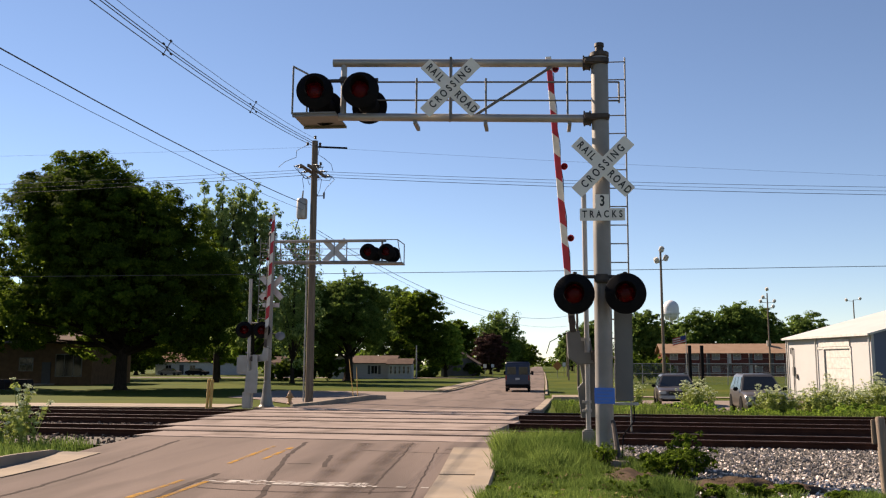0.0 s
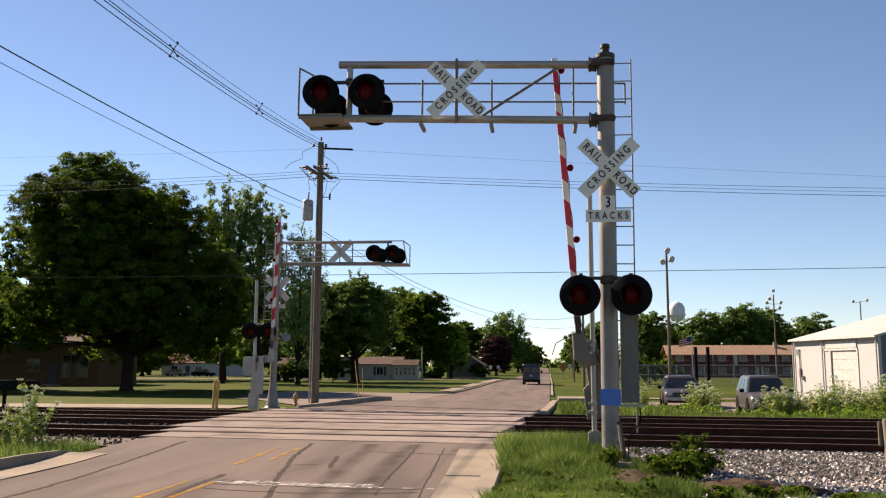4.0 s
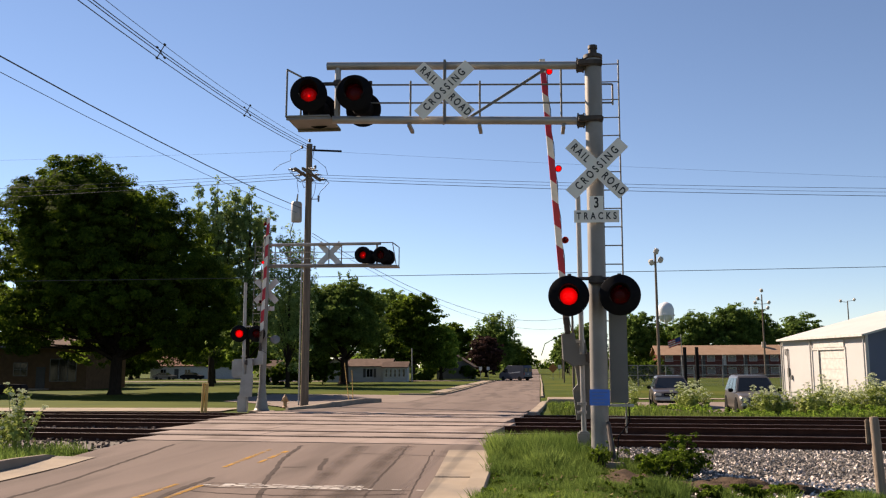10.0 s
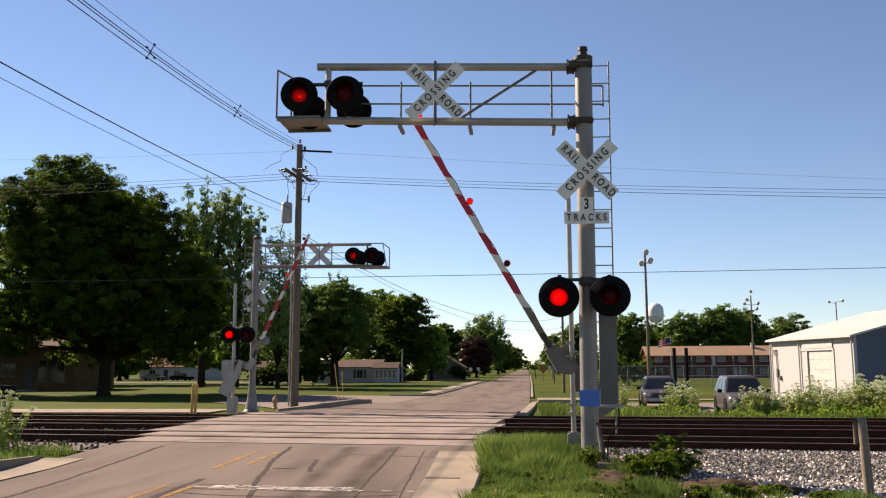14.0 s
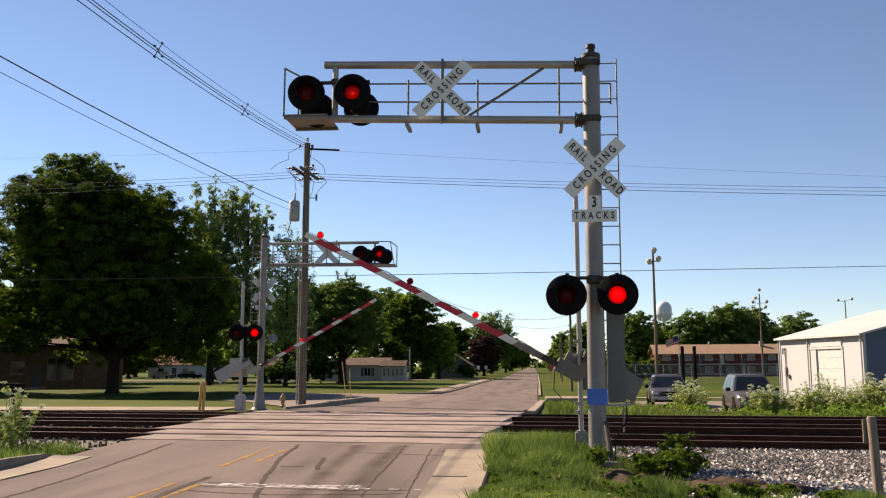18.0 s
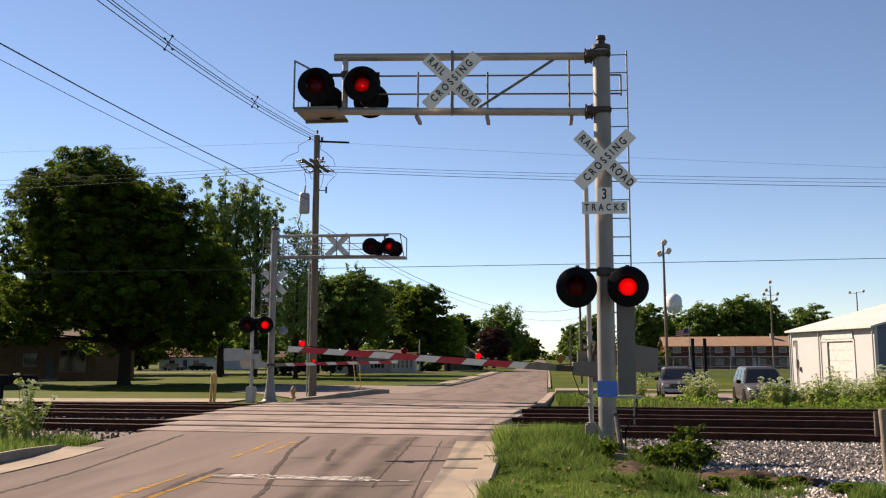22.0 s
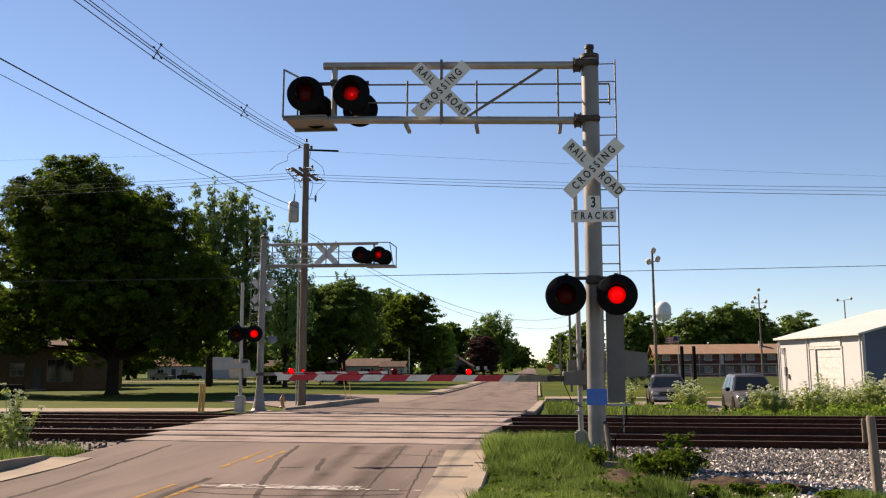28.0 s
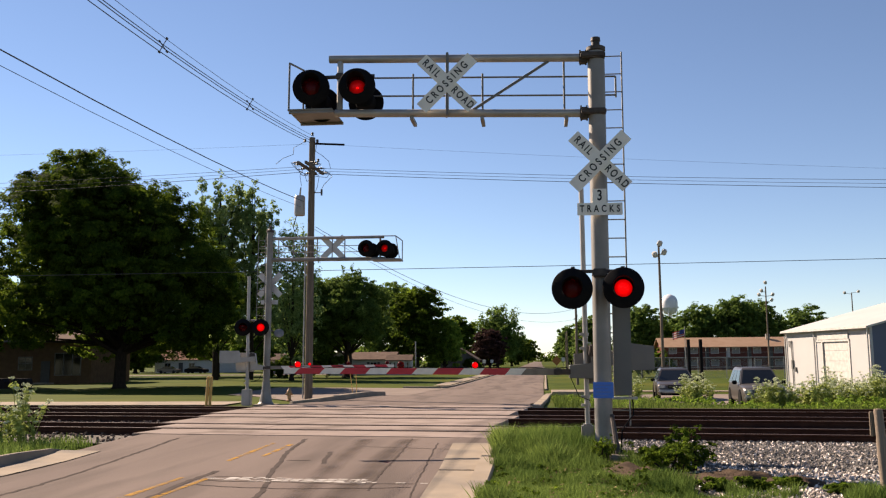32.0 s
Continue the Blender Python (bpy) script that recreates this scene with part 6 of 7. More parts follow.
def umbel_weed(parent_name, x, y, h, seed, label, heads=7, leaf_n=260, spread=0.35):
    """A tall flowering weed: stems, leaves and flat white flower heads."""
    rnd = random.Random(seed)
    t = thing(parent_name, pose(x, y, land(x, y) - 0.05), label, "weed", "flowering weeds")
    bm = B()
    fl, lf = [], []
    for i in range(heads):
        a = rnd.uniform(0, 6.28)
        r = spread * rnd.uniform(0.1, 1.0)
        top = Vector((r * math.cos(a), r * math.sin(a), h * rnd.uniform(0.6, 1.05)))
        tube(bm, (0.1 * r * math.cos(a), 0.1 * r * math.sin(a), 0), top, 0.010, 0.004, n=5)
        fl.append((top.x, top.y, top.z, 0.085, 0.085, 0.03))
        fl.append((top.x + rnd.uniform(-.12, .12), top.y + rnd.uniform(-.12, .12), top.z - rnd.uniform(0.03, 0.2), 0.06, 0.06, 0.025))
        for k in range(3):
            q = top * rnd.uniform(0.2, 0.9)
            lf.append((q.x + rnd.uniform(-.08, .08), q.y + rnd.uniform(-.08, .08), q.z, 0.12, 0.12, 0.09))
    tagged(part("stem", bm, M_WEED, t), kind="stuff")
    ob = new("foliage", cloud_mesh("foliage", leaf_cloud(lf, leaf_n, 0.055, seed, shell=0.1), M_WEED))
    ob.parent = t
    tagged(ob, kind="stuff")
    ob = new("flower_head", cloud_mesh("flower_head", leaf_cloud(fl, heads * 24, 0.030, seed + 1, shell=0.1), M_FLOWER))
    ob.parent = t
    tagged(ob, "flat heads of small white flowers", kind="stuff")
    return t


def weeds():
    rnd = random.Random(12)
    protos = [umbel_weed("umbel_weed", 10.9 + 1.5 * i, 36.5, 1.15 + 0.14 * i, 60 + i, "tall green weed with white flower heads behind the tracks", heads=16, leaf_n=520, spread=0.7) for i in range(4)]
    k = 0
    for band, n in (((6.1, 7.0, 36.6, 38.5), 7), ((3.6, 4.5, 38, 42), 6), ((8.9, 9.9, 35.6, 37.2), 8), ((10.7, 20.5, 35.0, 41), 76), ((9.2, 9.9, 42, 45), 2)):
        for i in range(n):
            x, y = rnd.uniform(band[0], band[1]), rnd.uniform(band[2], band[3])
            s = 0.84 if x < 10.3 else rnd.uniform(0.85, 1.2)
            copy_thing(protos[k % 4], pose(x, y, land(x, y) - 0.05, 0, 0, rnd.uniform(0, 360)) @ Matrix.Scale(s, 4))
            k += 1
    # the pale weed by the left kerb
    for i, (x, y, h) in enumerate(((-10.75, 17.6, 1.35), (-10.35, 17.2, 1.05), (-11.15, 17.9, 1.0), (-10.9, 16.9, 0.75))):
        umbel_weed("kerb_weed", x, y, h, 80 + i, "pale green budding weed beside the kerb", heads=8, leaf_n=200, spread=0.46)
    # bushy weed beside the mast
    for i, (x, y, h, w) in enumerate(((2.3, 14.0, 0.72, 0.95), (1.95, 13.4, 0.5, 0.85), (1.75, 14.2, 0.38, 0.5), (1.55, 12.5, 0.22, 0.5), (2.75, 11.75, 0.20, 0.6), (3.3, 12.3, 0.13, 0.5), (3.75, 11.6, 0.16, 0.6), (2.3, 11.8, 0.18, 0.6))):
        shrub(x, y, h, w, "leafy dark green weed on the ballast edge", M_LEAF, 90 + i, 2200, 0.026)
    for i, (x, y) in enumerate(((0.95, 14.5), (1.0, 14.2), (1.2, 14.45))):
        shrub(x, y, 0.52, 0.3, "leafy weed at the foot of the mast", M_LEAF, 95 + i, 600, 0.02)


def gravel():
    """Loose pale ballast stones on the shoulder."""
    g = np.random.default_rng(5)
    oct_v = np.array([(1, 0, 0), (0, 1, 0), (-1, 0, 0), (0, -1, 0), (0, 0, 1), (0, 0, -1)], dtype=float)
    oct_f = [(0, 1, 4), (1, 2, 4), (2, 3, 4), (3, 0, 4), (1, 0, 5), (2, 1, 5), (3, 2, 5), (0, 3, 5)]
    pale, dark = ([], []), ([], [])
    k = 0
    while k < 40000:
        x, y = g.uniform(1.2, 13), g.uniform(9.5, 20)
        w = across(x, y)
        if not (10.6 < w < 19.2) or w < 12.3 - 0.25 * min(x, 5) + 0.5 * math.sin(x * 1.7) or (x < 2.1 and w < 15.0):
            continue
        k += 1
        s = 0.014 + 0.024 * g.random() ** 2
        rot = np.linalg.qr(g.normal(size=(3, 3)))[0]
        v = (oct_v * (0.7 + 0.6 * g.random((6, 1))) * s * np.array([1.2, 1.0, 0.75])) @ rot
        vs, fs = pale if g.random() > 0.26 + 0.54 * step(13.6, 15.4, w + 0.7 * noise.noise((x, y, 1))) else dark
        fs += [tuple(a + 6 * len(vs) for a in f) for f in oct_f]
        vs.append(v + np.array([x, y, ballast_z(w) + s * 0.3]))
    tagged(new("loose_stones", raw("loose_stones", np.concatenate(pale[0]).tolist(), pale[1], M_STONE)), "loose pale ballast stones on the shoulder", "gravel", kind="stuff")
    tagged(new("dull_stones", raw("dull_stones", np.concatenate(dark[0]).tolist(), dark[1], M_STONE_GREY)), "dull grey ballast stones below the rails", "gravel", kind="stuff")
    vs, fs, k = [], [], 0
    while k < 5000:
        x, y = g.uniform(-26, -8.5), g.uniform(16.5, 32)
        w = across(x, y)
        if not (17.3 < w < 29.5) or x > -9.0 - 0.08 * (w - 17):
            continue
        s = 0.025 + 0.035 * g.random() ** 2
        rot = np.linalg.qr(g.normal(size=(3, 3)))[0]
        vs.append((oct_v * (0.7 + 0.6 * g.random((6, 1))) * s) @ rot + np.array([x, y, -0.05 + s * 0.3]))
        fs += [tuple(a + 6 * k for a in f) for f in oct_f]
        k += 1
    tagged(new("rusty_stones", raw("rusty_stones", np.concatenate(vs).tolist(), fs, M_STONE_DULL)), "rust-stained ballast stones between the rails", "gravel", kind="stuff")
    strip("shoulder", [((x, 10.2 - 0.12 * x), (x, 19.0 - 0.12 * x)) for x in np.arange(1.6, 40, 1.0)], M_BALLAST,
          "grey gravel shoulder beside the tracks", "ballast", lambda x, y: ballast_z(across(x, y)), cols=14)


def soil_heaps():
    """Low heaps of bare earth beside the footing and along the gravel's edge."""
    for i, (x, y, w, d, h) in enumerate(((1.35, 13.3, 0.55, 1.3, 0.17), (2.35, 12.75, 0.75, 0.4, 0.13), (2.75, 12.85, 0.6, 0.35, 0.16), (3.4, 12.6, 0.5, 0.35, 0.10), (1.75, 12.5, 0.5, 0.5, 0.12))):
        v, f = [], []
        n = 20
        for a in range(n + 1):
            for b in range(n + 1):
                u, q = 2 * a / n - 1, 2 * b / n - 1
                k = max(0.0, 1 - u * u - q * q)
                z = land(x, y) - 0.05 + h * k ** 0.7 * (1 + 0.6 * noise.noise((2 * u + i, 2 * q, 1))) + 0.03 * noise.noise((5 * u, 5 * q, i)) * min(1, 4 * k)
                v.append((x + u * w, y + q * d, z - 0.05 * (k == 0)))
        for a in range(n):
            for b in range(n):
                o = a * (n + 1) + b
                f.append((o, o + n + 1, o + n + 2, o + 1))
        me = raw("soil_heap", v, f, M_SOIL)
        me.shade_smooth()
        tagged(new("soil_heap", me), "low heap of bare brown soil at the gravel's edge", "soil", "soil heaps")


def ballast_z(w):
    return -0.02 - 0.05 * step(11, 15, w) + 0.03 * step(15, 18, w)


# ---- buildings ----
def window(parent, m, w, h, bars=(1, 1), frame_mat=None, glass=None):
    """A framed window in its wall; it looks along -y."""
    bm = B()
    f = 0.07
    for a, b in (((-w / 2, -h / 2), (w / 2, -h / 2 + f)), ((-w / 2, h / 2 - f), (w / 2, h / 2)), ((-w / 2, -h / 2 + f), (-w / 2 + f, h / 2 - f)), ((w / 2 - f, -h / 2 + f), (w / 2, h / 2 - f))):
        span(bm, (a[0], -0.05, a[1]), (b[0], 0.03, b[1]))
    fr = part("window", bm, frame_mat or M_TRIM, parent, m=m)
    for i in range(1, bars[0] + 1):
        x = -w / 2 + w * i / (bars[0] + 1)
        bm = B()
        span(bm, (x - 0.025, -0.03, -h / 2 + f), (x + 0.025, 0.0, h / 2 - f))
        part("glazing_bar", bm, frame_mat or M_TRIM, fr)
    for i in range(1, bars[1] + 1):
        z = -h / 2 + h * i / (bars[1] + 1)
        bm = B()
        span(bm, (-w / 2 + f, -0.034, z - 0.025), (w / 2 - f, -0.002, z + 0.025))
        part("glazing_bar", bm, frame_mat or M_TRIM, fr)
    bm = B()
    span(bm, (-w / 2 + f, -0.012, -h / 2 + f), (w / 2 - f, -0.006, h / 2 - f))
    part("pane", bm, glass or M_GLASS, fr)
    return fr


def gable(t, w, d, h, rise, wall, roof, over=0.35, along="x"):
    """Walls and a pitched roof; the ridge runs along x. Its front is y = 0, its back y = d."""
    bm = B()
    th = 0.2
    extrude(bm, [(0, 0), (d, 0), (d, h), (d / 2, h + rise), (0, h)], 0, th, Matrix(((0, 1, 0, 0), (1, 0, 0, 0), (0, 0, 1, 0), (0, 0, 0, 1))))
    part("wall", bm, wall, t)
    bm = B()
    extrude(bm, [(0, 0), (d, 0), (d, h), (d / 2, h + rise), (0, h)], w - th, w, Matrix(((0, 1, 0, 0), (1, 0, 0, 0), (0, 0, 1, 0), (0, 0, 0, 1))))
    part("wall", bm, wall, t)
    for y in (0, d - th):
        bm = B()
        span(bm, (th, y, 0), (w - th, y + th, h))
        part("wall", bm, wall, t)
    for s in (0, 1):
        bm = B()
        y0, y1 = (-over, d / 2) if s == 0 else (d + over, d / 2)
        zr = h + rise
        ze = h - rise * over / (d / 2)
        vs = [(-over, y0, ze), (w + over, y0, ze), (w + over, y1, zr), (-over, y1, zr)]
        a = [bm.verts.new((x, y, z + 0.14)) for x, y, z in vs]
        b = [bm.verts.new((x, y, z + 0.01)) for x, y, z in vs]
        bm.faces.new(a)
        bm.faces.new(b[::-1])
        for k in range(4):
            bm.faces.new((a[k], b[k], b[(k + 1) % 4], a[(k + 1) % 4]))
        part("roof", bm, roof, t)


def white_warehouse():
    # its long wall looks left over the parking ground
    p0, p1 = Vector((17.55, 64.5, 0)), Vector((19.55, 54.2, 0))
    ang = math.degrees(math.atan2(p1.y - p0.y, p1.x - p0.x))
    L = (p1 - p0).length
    t = thing("warehouse", pose(p0.x, p0.y, -0.62, 0, 0, ang), "white metal-clad warehouse with pale roof and garage door", "warehouse")
    D, H, R = 15.0, 4.05, 1.95
    bm = B()
    g0, g1, gh = 5.05, 8.15, 3.25
    span(bm, (0, 0, 0), (g0, 0.15, H))
    span(bm, (g1, 0, 0), (L, 0.15, H))
    span(bm, (g0, 0, gh), (g1, 0.15, H))
    part("wall", bm, M_WHITEWALL, t)
    bm = B()
    span(bm, (g0 - 0.1, 0.06, 0), (g1 + 0.1, 0.11, gh))
    door = part("garage_door", bm, M_TRIM, t, "closed white sectional garage door")
    for i in range(5):
        bm = B()
        span(bm, (g0, 0.045, 0.05 + i * 0.66), (g1, 0.06, 0.68 + i * 0.66), bevel=0.008)
        part("section", bm, M_TRIM, door)
    for x0, x1, z0, z1 in ((g0 - 0.12, g0, 0, gh + 0.12), (g1, g1 + 0.12, 0, gh + 0.12), (g0 - 0.9, g1 + 0.12, gh, gh + 0.14)):
        bm = B()
        span(bm, (x0, -0.05, z0), (x1, 0.02, z1))
        part("door_trim", bm, M_TRIM, t)
    bm = B()
    span(bm, (g0 - 0.55, -0.075, gh + 0.14), (g1 + 0.02, -0.004, gh + 0.62), bevel=0.01)
    part("door_header", bm, M_TRIM, t, "white header box over the garage door")
    for e, mat in ((0.0, M_WHITEWALL), (L - 0.15, M_BLUEWALL)):
        bm = B()
        extrude(bm, [(0.15, 0), (D, 0), (D, H), (D / 2, H + R), (0.15, H)], e, e + 0.15, Matrix(((0, 1, 0, 0), (1, 0, 0, 0), (0, 0, 1, 0), (0, 0, 0, 1))))
        part("wall", bm, mat, t, "slate-blue clad end wall" if e else "")
    bm = B()
    span(bm, (0.15, D - 0.15, 0), (L - 0.15, D, H))
    part("wall", bm, M_WHITEWALL, t)
    for s in (0, 1):
        bm = B()
        y0, y1 = (-0.25, D / 2) if s == 0 else (D + 0.25, D / 2)
        vs = [(-0.12, y0, H - 0.06), (L + 0.25, y0, H - 0.06), (L + 0.25, y1, H + R), (-0.12, y1, H + R)]
        a = [bm.verts.new((x, y, z + 0.12)) for x, y, z in vs]
        b = [bm.verts.new(v) for v in vs]
        bm.faces.new(a)
        bm.faces.new(b[::-1])
        for k in range(4):
            bm.faces.new((a[k], b[k], b[(k + 1) % 4], a[(k + 1) % 4]))
        part("roof", bm, M_WHITEROOF, t)
    bm = B()
    span(bm, (-0.12, -0.36, H - 0.1), (L + 0.25, -0.24, H + 0.05), bevel=0.02)
    part("gutter", bm, M_TRIM, t)
    for x in (0.05, 4.1, L - 0.12):
        bm = B()
        tube(bm, (x, -0.1, 0.1), (x, -0.1, H - 0.05), 0.05, n=8)
        part("downpipe", bm, M_TRIM, t)
    bm = B()
    pipe(bm, [(0.9, -0.06, 0.2), (0.9, -0.06, 3.4), (0.55, -0.06, 3.4), (0.55, -0.06, 3.0)], 0.035)
    part("conduit", bm, M_GREY, t)
    bm = B()
    span(bm, (0.82, -0.12, 1.5), (1.02, 0.0, 2.1), bevel=0.01)
    span(bm, (1.25, -0.12, 1.3), (1.4, 0.0, 1.6), bevel=0.01)
    part("meter_box", bm, M_GREY, t)


def apartment_block():
    t = thing("apartment_building", pose(24.6, 176.5, -0.6), "long two-storey brick apartment block with tan roof", "apartment building")
    W, D, H = 40.0, 9.0, 4.5
    gable(t, W, D, H, 1.7, M_REDBRICK, M_TANROOF, over=0.6)
    for s in range(2):
        z = 0.1 + s * 2.35
        for i in range(10):
            x = 1.6 + i * 4.0
            fr = window(t, pose(x + 0.3, -0.01, z + 1.25), 1.5, 1.2, (1, 0), frame_mat=M_TRIM)
            bm = B()
            span(bm, (-0.66, -0.03, -0.53), (0.66, -0.014, 0.1 if s else 0.3))
            part("blind", bm, M_PANEL, fr)
            bm = B()
            span(bm, (x + 2.45, -0.05, z), (x + 3.2, 0.0, z + 2.0))
            part("door", bm, M_TRIM if (i + s) % 3 == 0 else M_DARKDOOR, t)
    bm = B()
    span(bm, (0, -1.3, 2.25), (W, -0.05, 2.4))
    part("balcony_floor", bm, M_PANEL, t)
    bm = B()
    span(bm, (0, -1.3, 3.3), (W, -1.24, 3.36))
    part("balcony_railing", bm, M_PANEL, t)
    for i in range(11):
        bm = B()
        span(bm, (i * 3.96, -1.32, 0), (i * 3.96 + 0.12, -1.2, 4.4))
        part("balcony_post", bm, M_PANEL, t)
    for x in (20.5,):
        bm = B()
        span(bm, (x, 3.0, 5.6), (x + 0.7, 3.7, 6.9))
        part("chimney", bm, M_PANEL, t)


def lawn_house(name, m, w, d, h, rise, wall, roof, wins, label, door=None, frames=None):
    t = thing(name, m, label, "house", "houses")
    gable(t, w, d, h, rise, wall, roof)
    for x, z, ww, hh, bars in wins:
        window(t, pose(x, -0.01, z), ww, hh, bars, frame_mat=frames)
    if door:
        bm = B()
        span(bm, (door, -0.06, 0.1), (door + 0.95, 0.01, 2.15), bevel=0.01)
        part("door", bm, M_DARKDOOR, t)
    return t


def houses():
    # white house by the side street: a gabled wing, the main range and a porch room
    t = lawn_house("house", pose(-29.3, 138.0, -0.62, 0, 0, 1), 6.6, 8, 2.45, 1.1, M_SIDING, M_SHINGLE, [(3.55, 1.4, 1.1, 1.35, (1, 0))], "low white-sided house with brown roof on the lawn")
    for x in (2.72, 4.38):
        bm = B()
        span(bm, (x - 0.2, -0.05, 0.72), (x + 0.2, -0.005, 2.08))
        part("shutter", bm, M_DARKDOOR, t)
    t3 = thing("house_wing", pose(-29.2, 136.6, -0.62, 0, 0, 90), "grey-white gabled wing of the low house", "house")
    gable(t3, 8.0, 3.4, 2.55, 1.05, M_SIDING, M_SHINGLE, over=0.3)
    t2 = thing("house_porch", pose(-23.3, 136.4, -0.62, 0, 0, 2), "white porch room with a row of windows on the house", "porch")
    gable(t2, 3.7, 3.6, 2.3, 0.75, M_SIDING, M_SHINGLE, over=0.25)
    for i in range(5):
        window(t2, pose(0.5 + i * 0.68, -0.01, 1.4), 0.46, 1.3, (0, 1))
    # grey house further on
    t = lawn_house("house", pose(-11.6, 170.0, -0.62, 0, 0, 90), 10, 7, 2.4, 2.2, M_GREYWALL, M_SHINGLE,
                   [(2.2, 1.4, 1.2, 1.2, (1, 0)), (7.8, 1.4, 1.4, 1.2, (1, 0))], "weathered grey house with dark gabled roof among trees", door=5.0)
    # tan brick house behind the maple
    # wall brick darkened and white frames greyed to carry the maple's shade
    t = lawn_house("house", pose(-64.0, 92.0, -0.62, 0, 0, 4), 15.0, 11, 4.6, 1.4, M_TANBRICK, M_SHINGLE,
                   [(7.6, 2.25, 1.6, 1.5, (1, 1)), (3.0, 2.25, 1.6, 1.5, (1, 1))], "tan brick house in the shade of the maple", frames=M_GREY)
    fr = window(t, pose(12.4, -0.01, 2.15), 3.0, 2.5, (2, 0), frame_mat=M_GREY)
    bm = B()
    span(bm, (9.4, -0.06, 0.1), (10.4, 0.01, 2.5))
    part("door", bm, M_DARKDOOR, t)
    bm = B()
    span(bm, (8.9, -1.8, 0.0), (10.9, 0.0, 0.15))
    part("step", bm, M_CONC, t)
    # far houses along the cross street
    t = lawn_house("house", pose(-82.0, 183.0, -0.62, 0, 0, -3), 19, 9, 2.8, 1.9, M_TRIM, M_PINK,
                   [(3, 1.5, 1.4, 1.2, (1, 0)), (8.5, 1.5, 1.4, 1.2, (1, 0)), (14, 1.5, 1.4, 1.2, (1, 0))], "low white house with faded red roof far off", door=5.5)
    lawn_house("shed", pose(-47.0, 150.0, -0.62), 5.5, 4, 2.6, 0.9, M_SIDING, M_SHINGLE, [(2.6, 1.5, 0.9, 1.0, (0, 0))], "small pale shed beyond the signal mast")
    for i, (x, y) in enumerate(((11.0, 110), (13.0, 112), (15.2, 112.5))):
        shrub(x, y, 3.6, 3.6, "dark green clipped shrub behind the wire fence", M_LEAF, 140 + i, 4000, 0.12)


def water_tower():
    t = thing("water_tower", pose(97.2, 654, -1.9), "white water tower on legs far behind the trees", "water tower")
    bm = B()
    lathe(bm, [(0.6, 34.9), (3.4, 35.8), (5.2, 38.0), (5.8, 40.2), (5.8, 44.6), (5.3, 46.7), (3.8, 48.7), (1.3, 49.9), (0, 50.1)], n=32)
    part("tank", bm, M_TOWER, t, smooth=True)
    for i in range(6):
        a = i * math.pi / 3 + 0.2
        bm = B()
        tube(bm, (7.0 * math.cos(a), 7.0 * math.sin(a), 0), (5.5 * math.cos(a), 5.5 * math.sin(a), 40), 0.34, n=8)
        part("leg", bm, M_TOWER, t)
    bm = B()
    tube(bm, (0, 0, 0), (0, 0, 37), 0.7, n=10)
    part("riser", bm, M_TOWER, t)
    bm = B()
    lathe(bm, [(5.75, 39.9), (6.5, 39.9), (6.5, 40.8), (6.45, 40.8), (6.45, 40.0), (5.75, 40.0)], n=32)
    part("catwalk", bm, M_TOWER, t)


# ---- vehicles: built with the nose towards -y, the left wheels at -x ----
def wheel(parent, x, y, r, w=0.22):
    bm = B()
    lathe(bm, [(r * 0.62, -w / 2), (r * 0.95, -w / 2), (r, -w * 0.35), (r, w * 0.35), (r * 0.95, w / 2), (r * 0.62, w / 2)], n=22, m=pose(x, y, r, 0, 90, 0))
    t = part("wheel", bm, M_TYRE, parent, "black tyre on a pale rim", smooth=True)
    bm = B()
    lathe(bm, [(0.0, -w * 0.42), (r * 0.60, -w * 0.45), (r * 0.64, -w * 0.3), (r * 0.64, w * 0.3), (r * 0.60, w * 0.45), (0, w * 0.42)], n=16, m=pose(x, y, r, 0, 90, 0))
    part("rim", bm, M_CHROME, t)


def pane(corners, inset, normal_out, th=0.014):
    """A sheet of glass just proud of the four corners, drawn in from them."""
    c = sum((Vector(p) for p in corners), Vector()) / 4
    n = Vector(normal_out).normalized()
    bm = B()
    a = [bm.verts.new(c + (Vector(p) - c) * inset + n * th) for p in corners]
    b = [bm.verts.new(c + (Vector(p) - c) * (inset + 0.015) - n * 0.02) for p in corners]
    bm.faces.new(a)
    bm.faces.new(b[::-1])
    for k in range(4):
        bm.faces.new((a[k], b[k], b[(k + 1) % 4], a[(k + 1) % 4]))
    return bm


